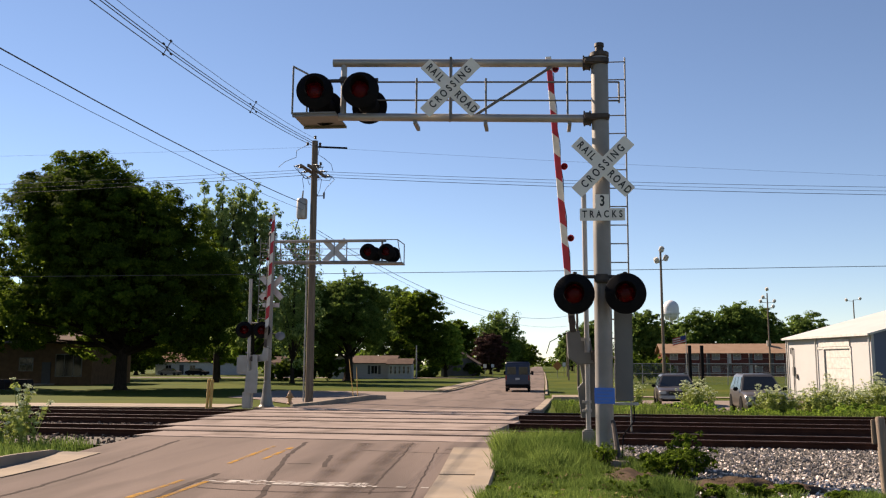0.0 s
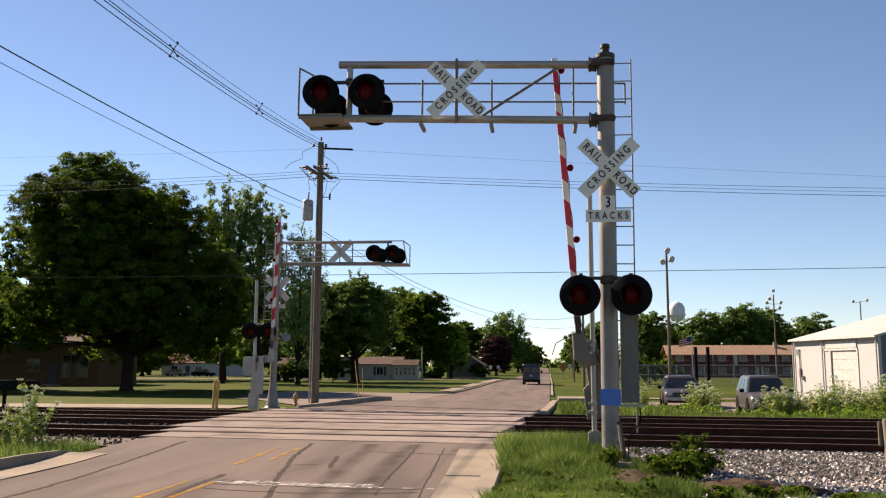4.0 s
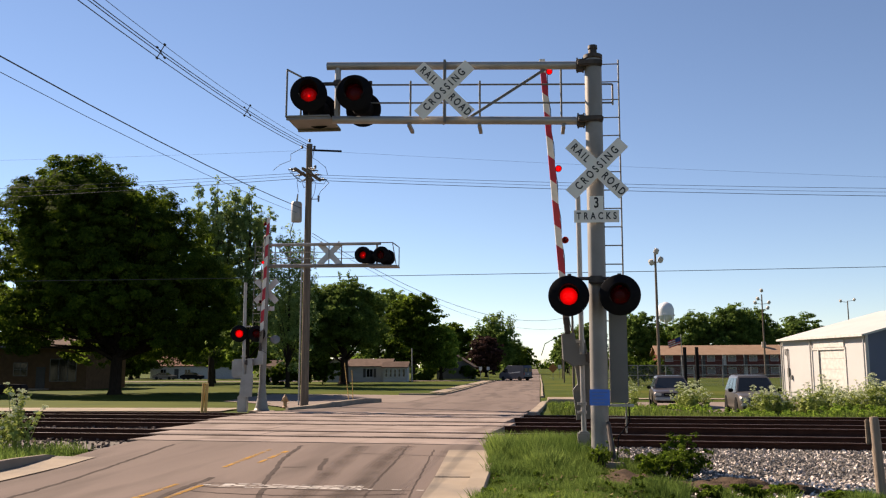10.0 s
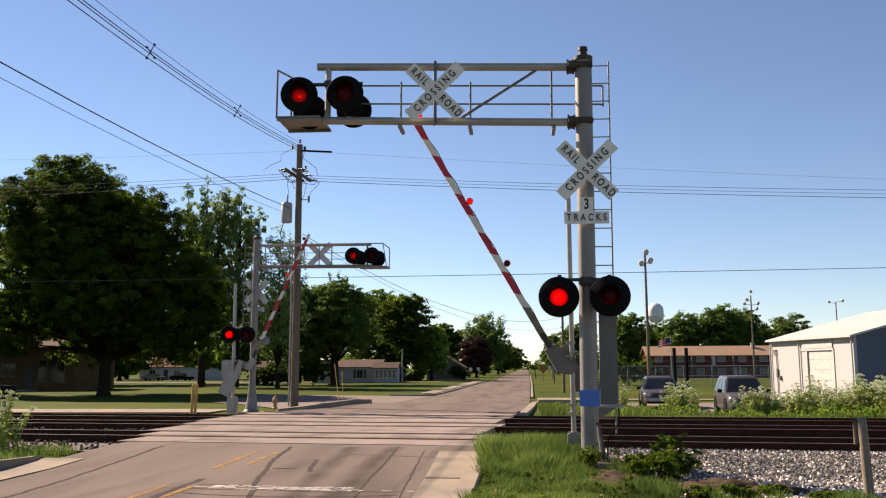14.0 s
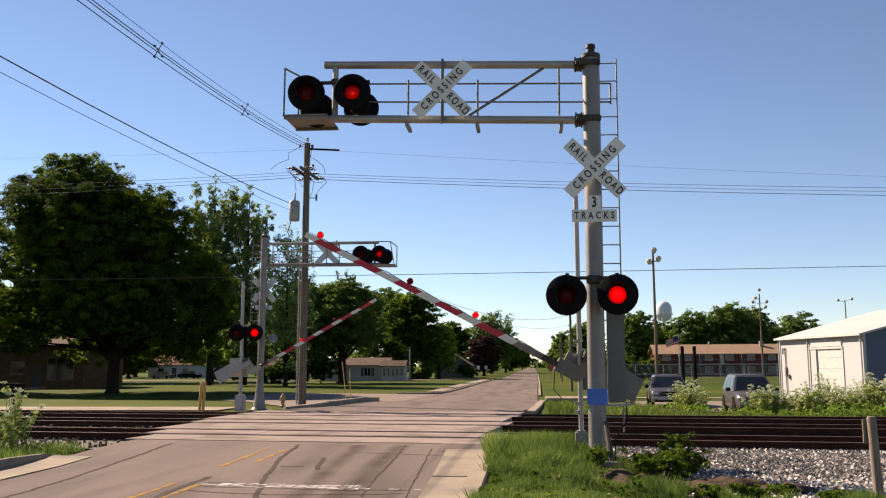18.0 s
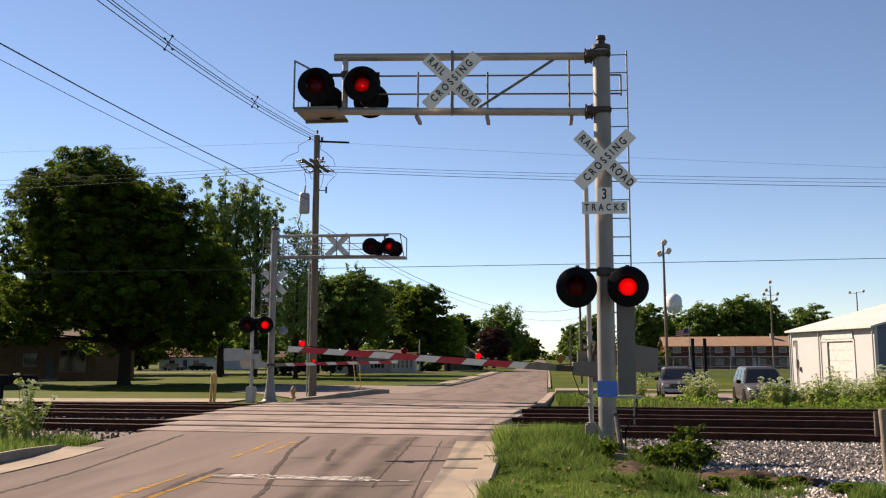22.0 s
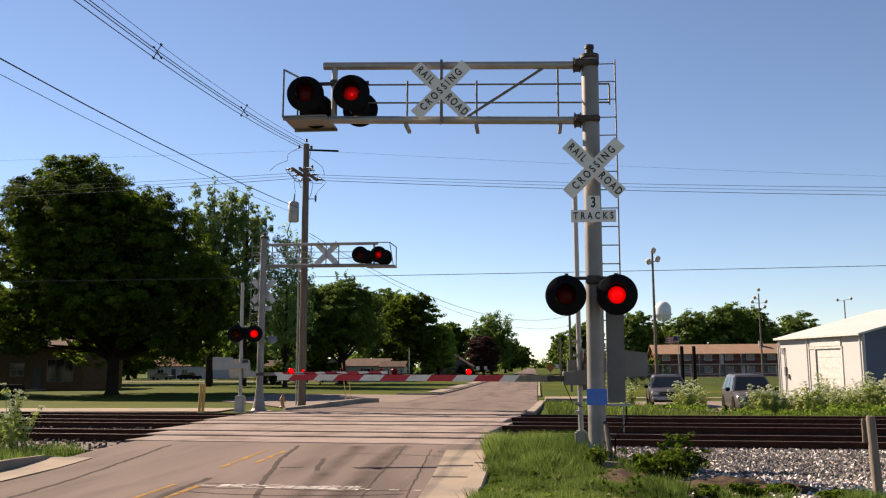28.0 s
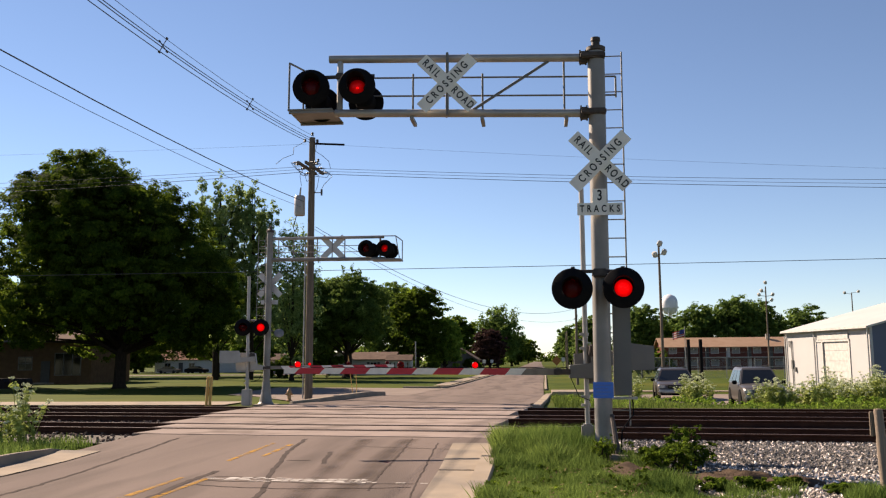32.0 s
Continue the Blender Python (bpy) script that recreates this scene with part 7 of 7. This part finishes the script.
def suv(x, y, heading, paint, label, k=1.0, tall=1.0):
    t = thing("parked_suv", pose(x, y, land(x, y) + 0.01, 0, 0, heading) @ Matrix.Diagonal((k, k, k * tall, 1)), label, "car", "parked cars")
    # lower body: (place along, half width, underside, shoulder height)
    rings = []
    bm = B()
    for yy, w, zb, zt in ((-2.36, 0.66, 0.42, 0.70), (-2.30, 0.80, 0.34, 0.84), (-2.12, 0.89, 0.32, 0.93), (-1.70, 0.92, 0.32, 1.00), (-1.12, 0.93, 0.32, 1.06), (0.4, 0.93, 0.32, 1.08), (1.9, 0.92, 0.32, 1.09), (2.26, 0.87, 0.36, 1.06), (2.34, 0.78, 0.46, 0.95)):
        mid = zb + (zt - zb) * 0.62
        prof = [(-w * 0.92, zb), (-w, zb + 0.1), (-w, mid), (-w * 0.95, zt - 0.05), (-w * 0.84, zt), (0, zt + 0.035), (w * 0.84, zt), (w * 0.95, zt - 0.05), (w, mid), (w, zb + 0.1), (w * 0.92, zb)]
        rings.append([bm.verts.new((a, yy, b)) for a, b in prof])
    for a, b in zip(rings, rings[1:]):
        n = len(a)
        for i in range(n):
            bm.faces.new((a[i], a[(i + 1) % n], b[(i + 1) % n], b[i]))
    bm.faces.new(rings[0])
    bm.faces.new(rings[-1][::-1])
    part("body", bm, paint, t, smooth=True)
    lo = [(-0.86, -1.14, 1.04), (0.86, -1.14, 1.04), (0.86, 2.22, 1.06), (-0.86, 2.22, 1.06)]
    hi = [(-0.64, -0.34, 1.66), (0.64, -0.34, 1.66), (0.66, 1.92, 1.68), (-0.66, 1.92, 1.68)]
    bm = B()
    a, b = [bm.verts.new(p) for p in lo], [bm.verts.new(p) for p in hi]
    c = [bm.verts.new((0.86 * p[0], p[1] + (0.12 if p[1] < 0 else -0.1), 1.745)) for p in hi]
    bm.faces.new(c)
    for q in range(4):
        bm.faces.new((a[q], a[(q + 1) % 4], b[(q + 1) % 4], b[q]))
        bm.faces.new((b[q], b[(q + 1) % 4], c[(q + 1) % 4], c[q]))
    part("cabin", bm, paint, t, smooth=True)
    part("windscreen", pane([lo[0], lo[1], hi[1], hi[0]], 0.9, (0, -0.6, 0.8)), M_GLASS, t, "dark sloping windscreen")
    part("rear_window", pane([lo[2], lo[3], hi[3], hi[2]], 0.86, (0, 0.9, 0.4)), M_GLASS, t)
    for sx in (-1, 1):
        def side(u, h):
            return (sx * (0.86 - 0.21 * h), (-1.14 + 3.36 * u) * (1 - h) + (-0.34 + 2.26 * u) * h, 1.05 + 0.62 * h)
        for u0, u1 in ((0.05, 0.37), (0.39, 0.68), (0.71, 0.96)):
            part("side_window", pane([side(u0, 0.06), side(u1, 0.06), side(u1, 0.94), side(u0, 0.94)], 0.93, (sx, 0, 0.3)), M_GLASS, t)
        bm = B()
        tube(bm, (sx * 0.55, -0.05, 1.80), (sx * 0.55, 1.7, 1.80), 0.025, n=6)
        part("roof_rail", bm, M_BLACK, t)
        bm = B()
        block(bm, (sx * 1.03, -0.82, 1.12), (0.2, 0.12, 0.16), bevel=0.03)
        part("mirror", bm, M_BLACK, t)
        bm = B()
        block(bm, (sx * 0.68, -2.25, 0.78), (0.32, 0.16, 0.17), pose(0, 0, 0, 0, 0, sx * 18), bevel=0.03)
        part("headlight", bm, M_HEADL, t, "clear headlight")
        bm = B()
        block(bm, (sx * 0.70, -2.36, 0.50), (0.2, 0.06, 0.10), bevel=0.02)
        part("fog_light", bm, M_BLACK, t)
        for yw in (-1.45, 1.45):
            bm = B()
            lathe(bm, [(0.30, -0.01), (0.45, -0.01), (0.45, 0.012), (0.30, 0.012)], n=20, m=pose(sx * 0.925, yw, 0.40, 0, 90, 0))
            part("wheel_arch", bm, M_BLACK, t)
            wheel(t, sx * 0.84, yw, 0.38)
    bm = B()
    block(bm, (0, -2.345, 0.77), (0.88, 0.06, 0.20), bevel=0.02)
    g = part("grille", bm, M_BLACK, t, "dark grille with a bright bar")
    bm = B()
    block(bm, (0, -2.38, 0.78), (0.80, 0.02, 0.045), bevel=0.008)
    part("bar", bm, M_CHROME, g)
    bm = B()
    block(bm, (0, -2.36, 0.545), (1.72, 0.16, 0.17), bevel=0.05)
    part("bumper", bm, M_CAR_SILVER, t, "pale front bumper", smooth=True)
    bm = B()
    block(bm, (0, -2.33, 0.39), (1.5, 0.1, 0.12), bevel=0.03)
    part("air_dam", bm, M_BLACK, t)
    bm = B()
    block(bm, (0, -2.452, 0.55), (0.32, 0.012, 0.13))
    part("number_plate", bm, M_TRIM, t)
    return t


def van():
    """The dark delivery van that drives off; its nose points towards +y."""
    t = thing("delivery_van", pose(-1.7, 75, -0.58), "dark navy high-roofed delivery van driving away", "van")
    W, L, H = 2.0, 5.6, 2.45
    bm = B()
    side = [(-L / 2, 0.45), (-L / 2, 2.2), (-L / 2 + 0.15, 2.45), (L / 2 - 1.9, 2.45), (L / 2 - 0.95, 1.55), (L / 2 - 0.15, 1.2), (L / 2, 0.9), (L / 2, 0.4), (L / 2 - 0.3, 0.3), (-L / 2 + 0.3, 0.3)]
    turn = Matrix(((0, 1, 0, -W / 2), (1, 0, 0, 0), (0, 0, 1, 0), (0, 0, 0, 1)))
    extrude(bm, side, 0, W, turn)
    bmesh.ops.bevel(bm, geom=list(bm.edges), offset=0.08, segments=3, affect="EDGES")
    part("body", bm, M_CAR_NAVY, t, smooth=True)
    for s in (-1, 1):
        bm = B()
        block(bm, (s * 0.48, -L / 2 - 0.005, 1.72), (0.72, 0.03, 0.62), bevel=0.02)
        part("rear_window", bm, M_GLASS, t)
        bm = B()
        block(bm, (s * 0.93, -L / 2 - 0.01, 1.15), (0.12, 0.05, 0.42), bevel=0.02)
        part("tail_light", bm, M_TAIL, t, "red tail light")
        bm = B()
        block(bm, (s * 1.18, L / 2 - 1.25, 1.5), (0.22, 0.12, 0.34), bevel=0.04)
        tube(bm, (s * 0.98, L / 2 - 1.2, 1.45), (s * 1.12, L / 2 - 1.25, 1.45), 0.03, n=6)
        part("mirror", bm, M_BLACK, t)
        bm = B()
        block(bm, (s * 1.002, L / 2 - 1.55, 1.62), (0.02, 0.8, 0.55), bevel=0.008)
        part("side_window", bm, M_GLASS, t)
        bm = B()
        v = [(-2.0, 1.35), (0.2, 1.15), (0.7, 1.35), (0.3, 1.28), (-2.0, 1.5)]
        extrude(bm, v, s * 1.0, s * 1.012, Matrix(((0, 1, 0, 0), (1, 0, 0, 0), (0, 0, 1, 0), (0, 0, 0, 1))))
        part("side_stripe", bm, M_CAR_SILVER, t, "silver swoosh along the side")
        for yw in (-L / 2 + 1.0, L / 2 - 0.95):
            wheel(t, s * 0.9, yw, 0.36)
        bm = B()
        block(bm, (s * 0.75, L / 2 - 0.02, 0.85), (0.36, 0.08, 0.2), bevel=0.03)
        part("headlight", bm, M_HEADL, t)
    bm = B()
    block(bm, (0, L / 2 - 1.42, 1.98), (1.6, 0.02, 1.0), pose(0, 0, 0, 46, 0, 0), bevel=0.005)
    part("windscreen", bm, M_GLASS, t)
    bm = B()
    block(bm, (0, -L / 2 - 0.06, 0.52), (1.95, 0.2, 0.2), bevel=0.05)
    part("rear_bumper", bm, M_BLACK, t)
    bm = B()
    block(bm, (0, -L / 2 - 0.012, 1.05), (0.34, 0.012, 0.16))
    part("number_plate", bm, M_TRIM, t)
    return t


def sedan(x, y, heading, paint, label):
    t = thing("parked_car", pose(x, y, land(x, y) + 0.01, 0, 0, heading), label, "car", "parked cars")
    turn = Matrix(((0, 1, 0, -0.88), (1, 0, 0, 0), (0, 0, 1, 0), (0, 0, 0, 1)))
    bm = B()
    extrude(bm, [(-2.3, 0.35), (-2.25, 0.8), (-1.2, 0.95), (1.7, 0.98), (2.25, 0.85), (2.3, 0.4), (2.0, 0.25), (-2.0, 0.25)], 0, 1.76, turn)
    bmesh.ops.bevel(bm, geom=list(bm.edges), offset=0.06, segments=2, affect="EDGES")
    part("body", bm, paint, t, smooth=True)
    bm = B()
    extrude(bm, [(-1.2, 0.93), (-0.4, 1.42), (0.9, 1.42), (1.7, 0.95)], 0.15, 1.61, turn)
    bmesh.ops.bevel(bm, geom=list(bm.edges), offset=0.05, segments=2, affect="EDGES")
    part("cabin", bm, M_GLASS, t, smooth=True)
    for s in (-1, 1):
        for yw in (-1.4, 1.35):
            wheel(t, s * 0.8, yw, 0.32)
    return t


# ---- small things ----
def hydrant():
    t = thing("fire_hydrant", pose(-10.4, 36.5, 0) @ Matrix.Scale(0.72, 4), "orange and yellow fire hydrant on the verge", "fire hydrant")
    bm = B()
    lathe(bm, [(0.17, 0), (0.17, 0.06), (0.11, 0.09), (0.11, 0.46), (0.15, 0.48), (0.15, 0.54), (0.11, 0.62), (0.05, 0.70), (0.03, 0.76), (0, 0.77)], n=18)
    part("barrel", bm, M_HYD, t, smooth=True)
    for a, r in ((-90, 0.075), (0, 0.055), (180, 0.055)):
        bm = B()
        d = Vector((math.cos(radians(a)), math.sin(radians(a)), 0))
        tube(bm, d * 0.08 + Vector((0, 0, 0.40)), d * 0.20 + Vector((0, 0, 0.40)), r, n=12)
        tube(bm, d * 0.2 + Vector((0, 0, 0.40)), d * 0.24 + Vector((0, 0, 0.40)), 0.025, n=6)
        part("outlet_cap", bm, M_HYD, t)


def bollards():
    for x in (-12.70, -12.56):
        bm = B()
        lathe(bm, [(0.055, -0.1), (0.055, 1.05), (0.04, 1.09), (0, 1.1)], n=14, m=pose(0, 0, 0, 0, 2.5, 0))
        solid("bollard", bm, M_YELLOW, "slim yellow marker post by the tracks", "bollard", "yellow posts", m=pose(x, 33.1, 0.0), smooth=True)
    for dx in (0, 0.18):
        bm = B()
        tube(bm, (0, 0, -0.1), (-0.25 + dx, 0, 1.9 - 2 * dx), 0.018, n=6)
        solid("marker_rod", bm, M_YELLOW, "thin yellow guy-wire marker beside the street", "marker", "yellow rods", m=pose(-8.6 + dx, 41.0, -0.02))


def fence_posts():
    t = thing("wood_post", pose(4.15, 11.3, 0), "bleached round wooden post beside the tracks", "post", "posts by the tracks")
    bm = B()
    lathe(bm, [(0.060, -0.3), (0.058, 0.4), (0.054, 0.99), (0.046, 1.03), (0, 1.035)], n=14, m=pose(0, 0, 0, 0, -2.0, 0))
    part("post", bm, M_OLDWOOD, t, smooth=True)
    bm = B()
    span(bm, (-0.125, 0.02, 0.70), (-0.075, 0.07, 1.0), bevel=0.01)
    part("block", bm, M_WOODPOLE, t, "short grey block of wood fixed to the post")
    for x, y in ((12.05, 72.0), (13.05, 72.3)):
        bm = B()
        tube(bm, (0, 0, -0.2), (0, 0, 3.75), 0.14, n=10)
        solid("steel_post", bm, M_BLACK, "dark upright steel post by the parking ground", "post", "dark posts", m=pose(x, y, land(x, y)))


def mailboxes():
    for x, y, s in ((-19.35, 31.6, 0.74), (-20.35, 31.6, 0.95)):
        t = thing("mailbox", pose(x, y, 0), "dark mailbox on a post beside the tracks", "mailbox", "mailboxes")
        bm = B()
        span(bm, (-0.05, -0.05, -0.2), (0.05, 0.05, 0.72))
        part("post", bm, M_BLACK, t)
        bm = B()
        out = [(-0.42 * s, 0), (0.42 * s, 0), (0.42 * s, 0.26), (0.34 * s, 0.38), (-0.34 * s, 0.38), (-0.42 * s, 0.26)]
        extrude(bm, out, -0.2, 0.2, pose(0, 0, 0.71))
        part("box", bm, M_BLACK, t)


def chain_link_fence():
    t = thing("chain_link_fence", pose(8.5, 100.0, -0.6), "grey chain-link fence before the apartment block", "fence")
    W = 46.0
    for i in range(16):
        bm = B()
        tube(bm, (i * 3.06, 0, 0), (i * 3.06, 0, 2.35), 0.04, n=8)
        part("post", bm, M_MESH, t)
    for z in (2.33, 1.25):
        bm = B()
        tube(bm, (0, 0, z), (W, 0, z), 0.035, n=6)
        part("rail", bm, M_MESH, t)
    v, f = [], []
    n = 0
    step_w = 0.16
    for s in (1, -1):
        x = -2.4
        while x < W:
            x0, z0, x1, z1 = x, 0.05 if s > 0 else 2.3, x + 2.25, 2.3 if s > 0 else 0.05
            w = 0.008
            v += [(x0 - w, 0, z0), (x0 + w, 0, z0), (x1 + w, 0, z1), (x1 - w, 0, z1)]
            f.append((n, n + 1, n + 2, n + 3))
            n += 4
            x += step_w
    ob = new("wire_mesh", raw("wire_mesh", v, f, M_MESH))
    ob.parent = t


def road_signs():
    for x, y, kind in ((3.3, 150, 0), (5.0, 170, 1), (-8.2, 138, 2), (-7.6, 150, 2)):
        t = thing("road_sign", pose(x, y, land(x, y)), ("orange diamond road-work sign on a post", "pale sign on a post by the road", "back of a small road sign by the walk")[kind], "road sign", "road signs")
        bm = B()
        tube(bm, (0, 0, -0.1), (0, 0, 2.2), 0.04, n=6)
        part("post", bm, M_GALV, t)
        bm = B()
        if kind == 0:
            block(bm, (0, -0.05, 2.0), (1.15, 0.03, 1.15), pose(0, 0, 0, 0, 45, 0))
        elif kind == 1:
            block(bm, (0, -0.05, 2.2), (0.6, 0.03, 0.75))
        else:
            block(bm, (0, -0.05, 2.0), (0.5, 0.03, 0.55))
        part("board", bm, M_ORANGE if kind == 0 else M_SIGNBACK, t)
    for i, (x, y, h) in enumerate(((4.4, 128, 6.3), (5.4, 165, 7.2), (9.3, 230, 8.5), (-18.9, 137.2, 5.2), (2.9, 52.0, 4.6))):
        bm = B()
        tube(bm, (0, 0, -0.1), (0, 0, h), 0.11 if i < 4 else 0.075, 0.08 if i < 4 else 0.07, n=10)
        solid("pole", bm, M_WOODPOLE if i < 3 else M_ALU, "slim weathered pole by the road" if i < 3 else "pale slim metal pole", "pole", "poles", m=pose(x, y, land(x, y)))


def flag():
    t = thing("flagpole", pose(28.2, 172.0, -0.6), "flagpole with a small red, white and blue flag", "flag")
    bm = B()
    tube(bm, (0, 0, 0), (0, 0, 8.3), 0.06, n=8)
    part("pole", bm, M_ALU, t)
    rows = thing("flag", pose(0, 0, 6.4), "", "")
    rows.parent = t

    def sheet(name, u0, u1, w0, w1, mat, dy):
        n = 8
        v, f = [], []
        for i in range(n + 1):
            u = u0 + (u1 - u0) * i / n
            for w in (w0, w1):
                v.append((-u, 0.12 * math.sin(u * 3.2) + dy, w - 0.25 * u))
        for i in range(n):
            f.append((2 * i, 2 * i + 1, 2 * i + 3, 2 * i + 2))
        me = raw(name, v, f, mat)
        ob = new(name, me)
        ob.parent = rows
    for i in range(7):
        sheet("stripe", 0.05, 2.5, 0.2 * i, 0.2 * i + 0.19, M_FLAGR if i % 2 == 0 else M_TRIM, 0)
    sheet("canton", 0.05, 1.05, 0.62, 1.4, M_FLAGB, -0.02)
    return rows


def picnic_table():
    t = thing("picnic_table", pose(15.2, 47.5, -0.6, 0, 0, 12), "dark wooden table among the weeds", "table")
    for i in range(5):
        bm = B()
        span(bm, (-0.9, -0.38 + i * 0.155, 0.72), (0.9, -0.38 + i * 0.155 + 0.14, 0.76))
        part("board", bm, M_TIE, t)
    for x in (-0.7, 0.7):
        bm = B()
        tube(bm, (x, -0.35, 0), (x, 0.1, 0.72), 0.04, n=6)
        tube(bm, (x, 0.35, 0), (x, -0.1, 0.72), 0.04, n=6)
        part("leg", bm, M_TIE, t)


# ---- build ----
ground_sheet()
roads()
road_marks()
tracks()
crossing()
near_bulbs = cantilever_near()
far_bulbs = cantilever_far()
gate_post(0.93, 15.95, -1, 4.75)
gate_post(-10.96, 32.7, 1, 4.92)
gate_near, near_gate_bulbs = gate_arm(1.042, 15.85, 1.813, -1, 0.383, (1.27, 1.55, 2.01, 2.38, 2.84, 3.21, 3.67, 4.04, 4.50, 4.86, 5.31, 5.55), ((5.305, 2), (3.454, 0), (2.129, 1)),
                                      "striped red and white crossing gate arm with red lamps")
gate_far, far_gate_bulbs = gate_arm(-10.71, 32.5, 1.871, 1, 0.452, (1.2, 1.52, 1.98, 2.35, 2.81, 3.18, 3.64, 4.01, 4.47, 4.84, 5.30, 5.54), ((5.30, 3), (3.807, 0), (2.295, 1)),
                                    "striped red and white crossing gate arm across the far lane")
utility_pole()
wires()
street_pole()
tall_lamp(10.72, 77.0, 11.3, ((-0.35, 0, -0.7), (0.45, 0, -0.5), (0.1, 0, 0.25)), "tall pole with floodlights by the parking ground")
tall_lamp(34.2, 135, 12.2, ((-1.0, 0, -1.2), (1.0, 0, -1.2), (0, 0, 0.6), (-0.6, 0, -0.6), (0.8, 0, -2.0)), "tall pole with a ring of floodlights")
tall_lamp(56.8, 165, 13.2, ((-1.2, 0, 0.0), (1.2, 0, 0.2)), "far light pole behind the warehouse")
white_warehouse()
apartment_block()
houses()
water_tower()
suv(9.85, 41.4, -4, M_CAR_GREY, "grey sport utility vehicle parked among the weeds", k=1.02, tall=1.02)
suv(7.55, 50.2, -5, M_CAR_TAUPE, "taupe sport utility vehicle parked among the weeds", k=1.15, tall=0.85)
sedan(-74.0, 172.0, 85, M_CAR_TAUPE, "dark car parked by the far white house")
sedan(-67.5, 170.0, 80, M_BLACK, "black car parked by the far white house")
the_van = van()
hydrant()
bollards()
fence_posts()
mailboxes()
chain_link_fence()
road_signs()
the_flag = flag()
picnic_table()
trees()
verges()
weeds()
gravel()
soil_heaps()


# ---- what moves ----
BLINK, START = 1.2312, 7.42
TICK = 1.0 / 30


def lamp_rows(which, home):
    """One lamp of an alternating pair: its lit plate faces the road, or is turned to its black back."""
    on, half, off = pose(*home), pose(*home, 0, 0, 86), pose(*home, 0, 0, 172)
    if which == 3:
        turns = []
    elif which == 2:
        turns = [(6.0, True)]
    elif which == 0:
        turns = [(5.98, True), (6.68, False)] + [(START + BLINK * k / 2, k % 2 == 0) for k in range(41)]
    else:
        turns = [(6.84, True)] + [(START + BLINK * k / 2, k % 2 == 1) for k in range(41)]
    rows = [(0.0, off)]
    for t, lit in turns:
        if t > 31.8:
            break
        a, b = (off, on) if lit else (on, off)
        rows += [(t - 2 * TICK, a), (t - TICK, a), (t, half), (t + TICK, b), (t + 2 * TICK, b)]
    return rows + [(32.0, rows[-1][1])]


def motions():
    for bulb, which in near_bulbs + far_bulbs:
        walk(bulb, lamp_rows(which, (0, 0.155, 0)))
    for bulb, which, home in near_gate_bulbs + far_gate_bulbs:
        walk(bulb, lamp_rows(which, home))
    fall = ((0, 86.0), (10.7, 86.0), (11.0, 85.4), (11.4, 82.4), (12, 75.8), (13, 67.6), (14, 60.0), (14.5, 56.0), (16.5, 39.0), (17, 35.2), (18, 27.7),
            (19, 20.6), (20, 13.6), (21, 8.2), (22, 4.2), (23, 1.3), (23.6, 0.7), (24.0, 0.64), (32, 0.64))
    walk(gate_near, [(t, pose(1.042, 15.85, 1.813, 0, a, 4.0)) for t, a in fall])
    rise = ((0, 87.6), (10.9, 87.6), (11.4, 86.6), (12, 83.2), (13, 74.4), (14, 65.1), (14.5, 60.4), (16.5, 41.6), (17, 37), (18, 28.4), (19, 19.6), (20, 11.2), (21, 4.6), (22, 1.2), (22.6, 0.5), (23.0, 0.5), (32, 0.5))
    walk(gate_far, [(t, pose(-10.71, 32.5, 1.871, 0, -a, -6.0)) for t, a in rise])
    rows = [(0.0, -1.66, 75.5, 0), (1.0, -1.66, 82.5, 0), (2.0, -1.65, 90, 0), (3.0, -1.7, 98, 0), (4.5, -1.2, 113, -1), (6.0, -0.7, 128, -1), (7.0, -0.55, 133.5, 0),
            (8.0, -0.55, 137.5, 3), (8.7, -0.75, 139.8, 12), (9.4, -1.5, 142.2, 28), (10.0, -2.9, 144.2, 48), (10.6, -4.8, 145.7, 68), (11.3, -7.6, 146.5, 86), (12.3, -12.9, 146.6, 90),
            (13.3, -18.2, 146.6, 90), (14.5, -26.0, 146.6, 90), (17.0, -44.2, 146.6, 90), (19.0, -59.6, 146.6, 90), (20.0, -67.0, 146.6, 90), (22.0, -82, 146.6, 90), (26.0, -112, 146.6, 90), (32.0, -145, 146.6, 90)]
    walk(the_van, [(t, pose(x, y, land(x, y) + 0.02, 0, 0, a)) for t, x, y, a in rows])
    sway = []
    for i in range(41):
        t = i * 0.8
        sway.append((t, pose(0, 0, 6.4, 0, 6 * math.sin(t * 2.3) + 6 * step(19, 23, t), 25 * math.sin(t * 1.7) + 10 * math.sin(t * 3.1))))
    walk(the_flag, sway)


motions()
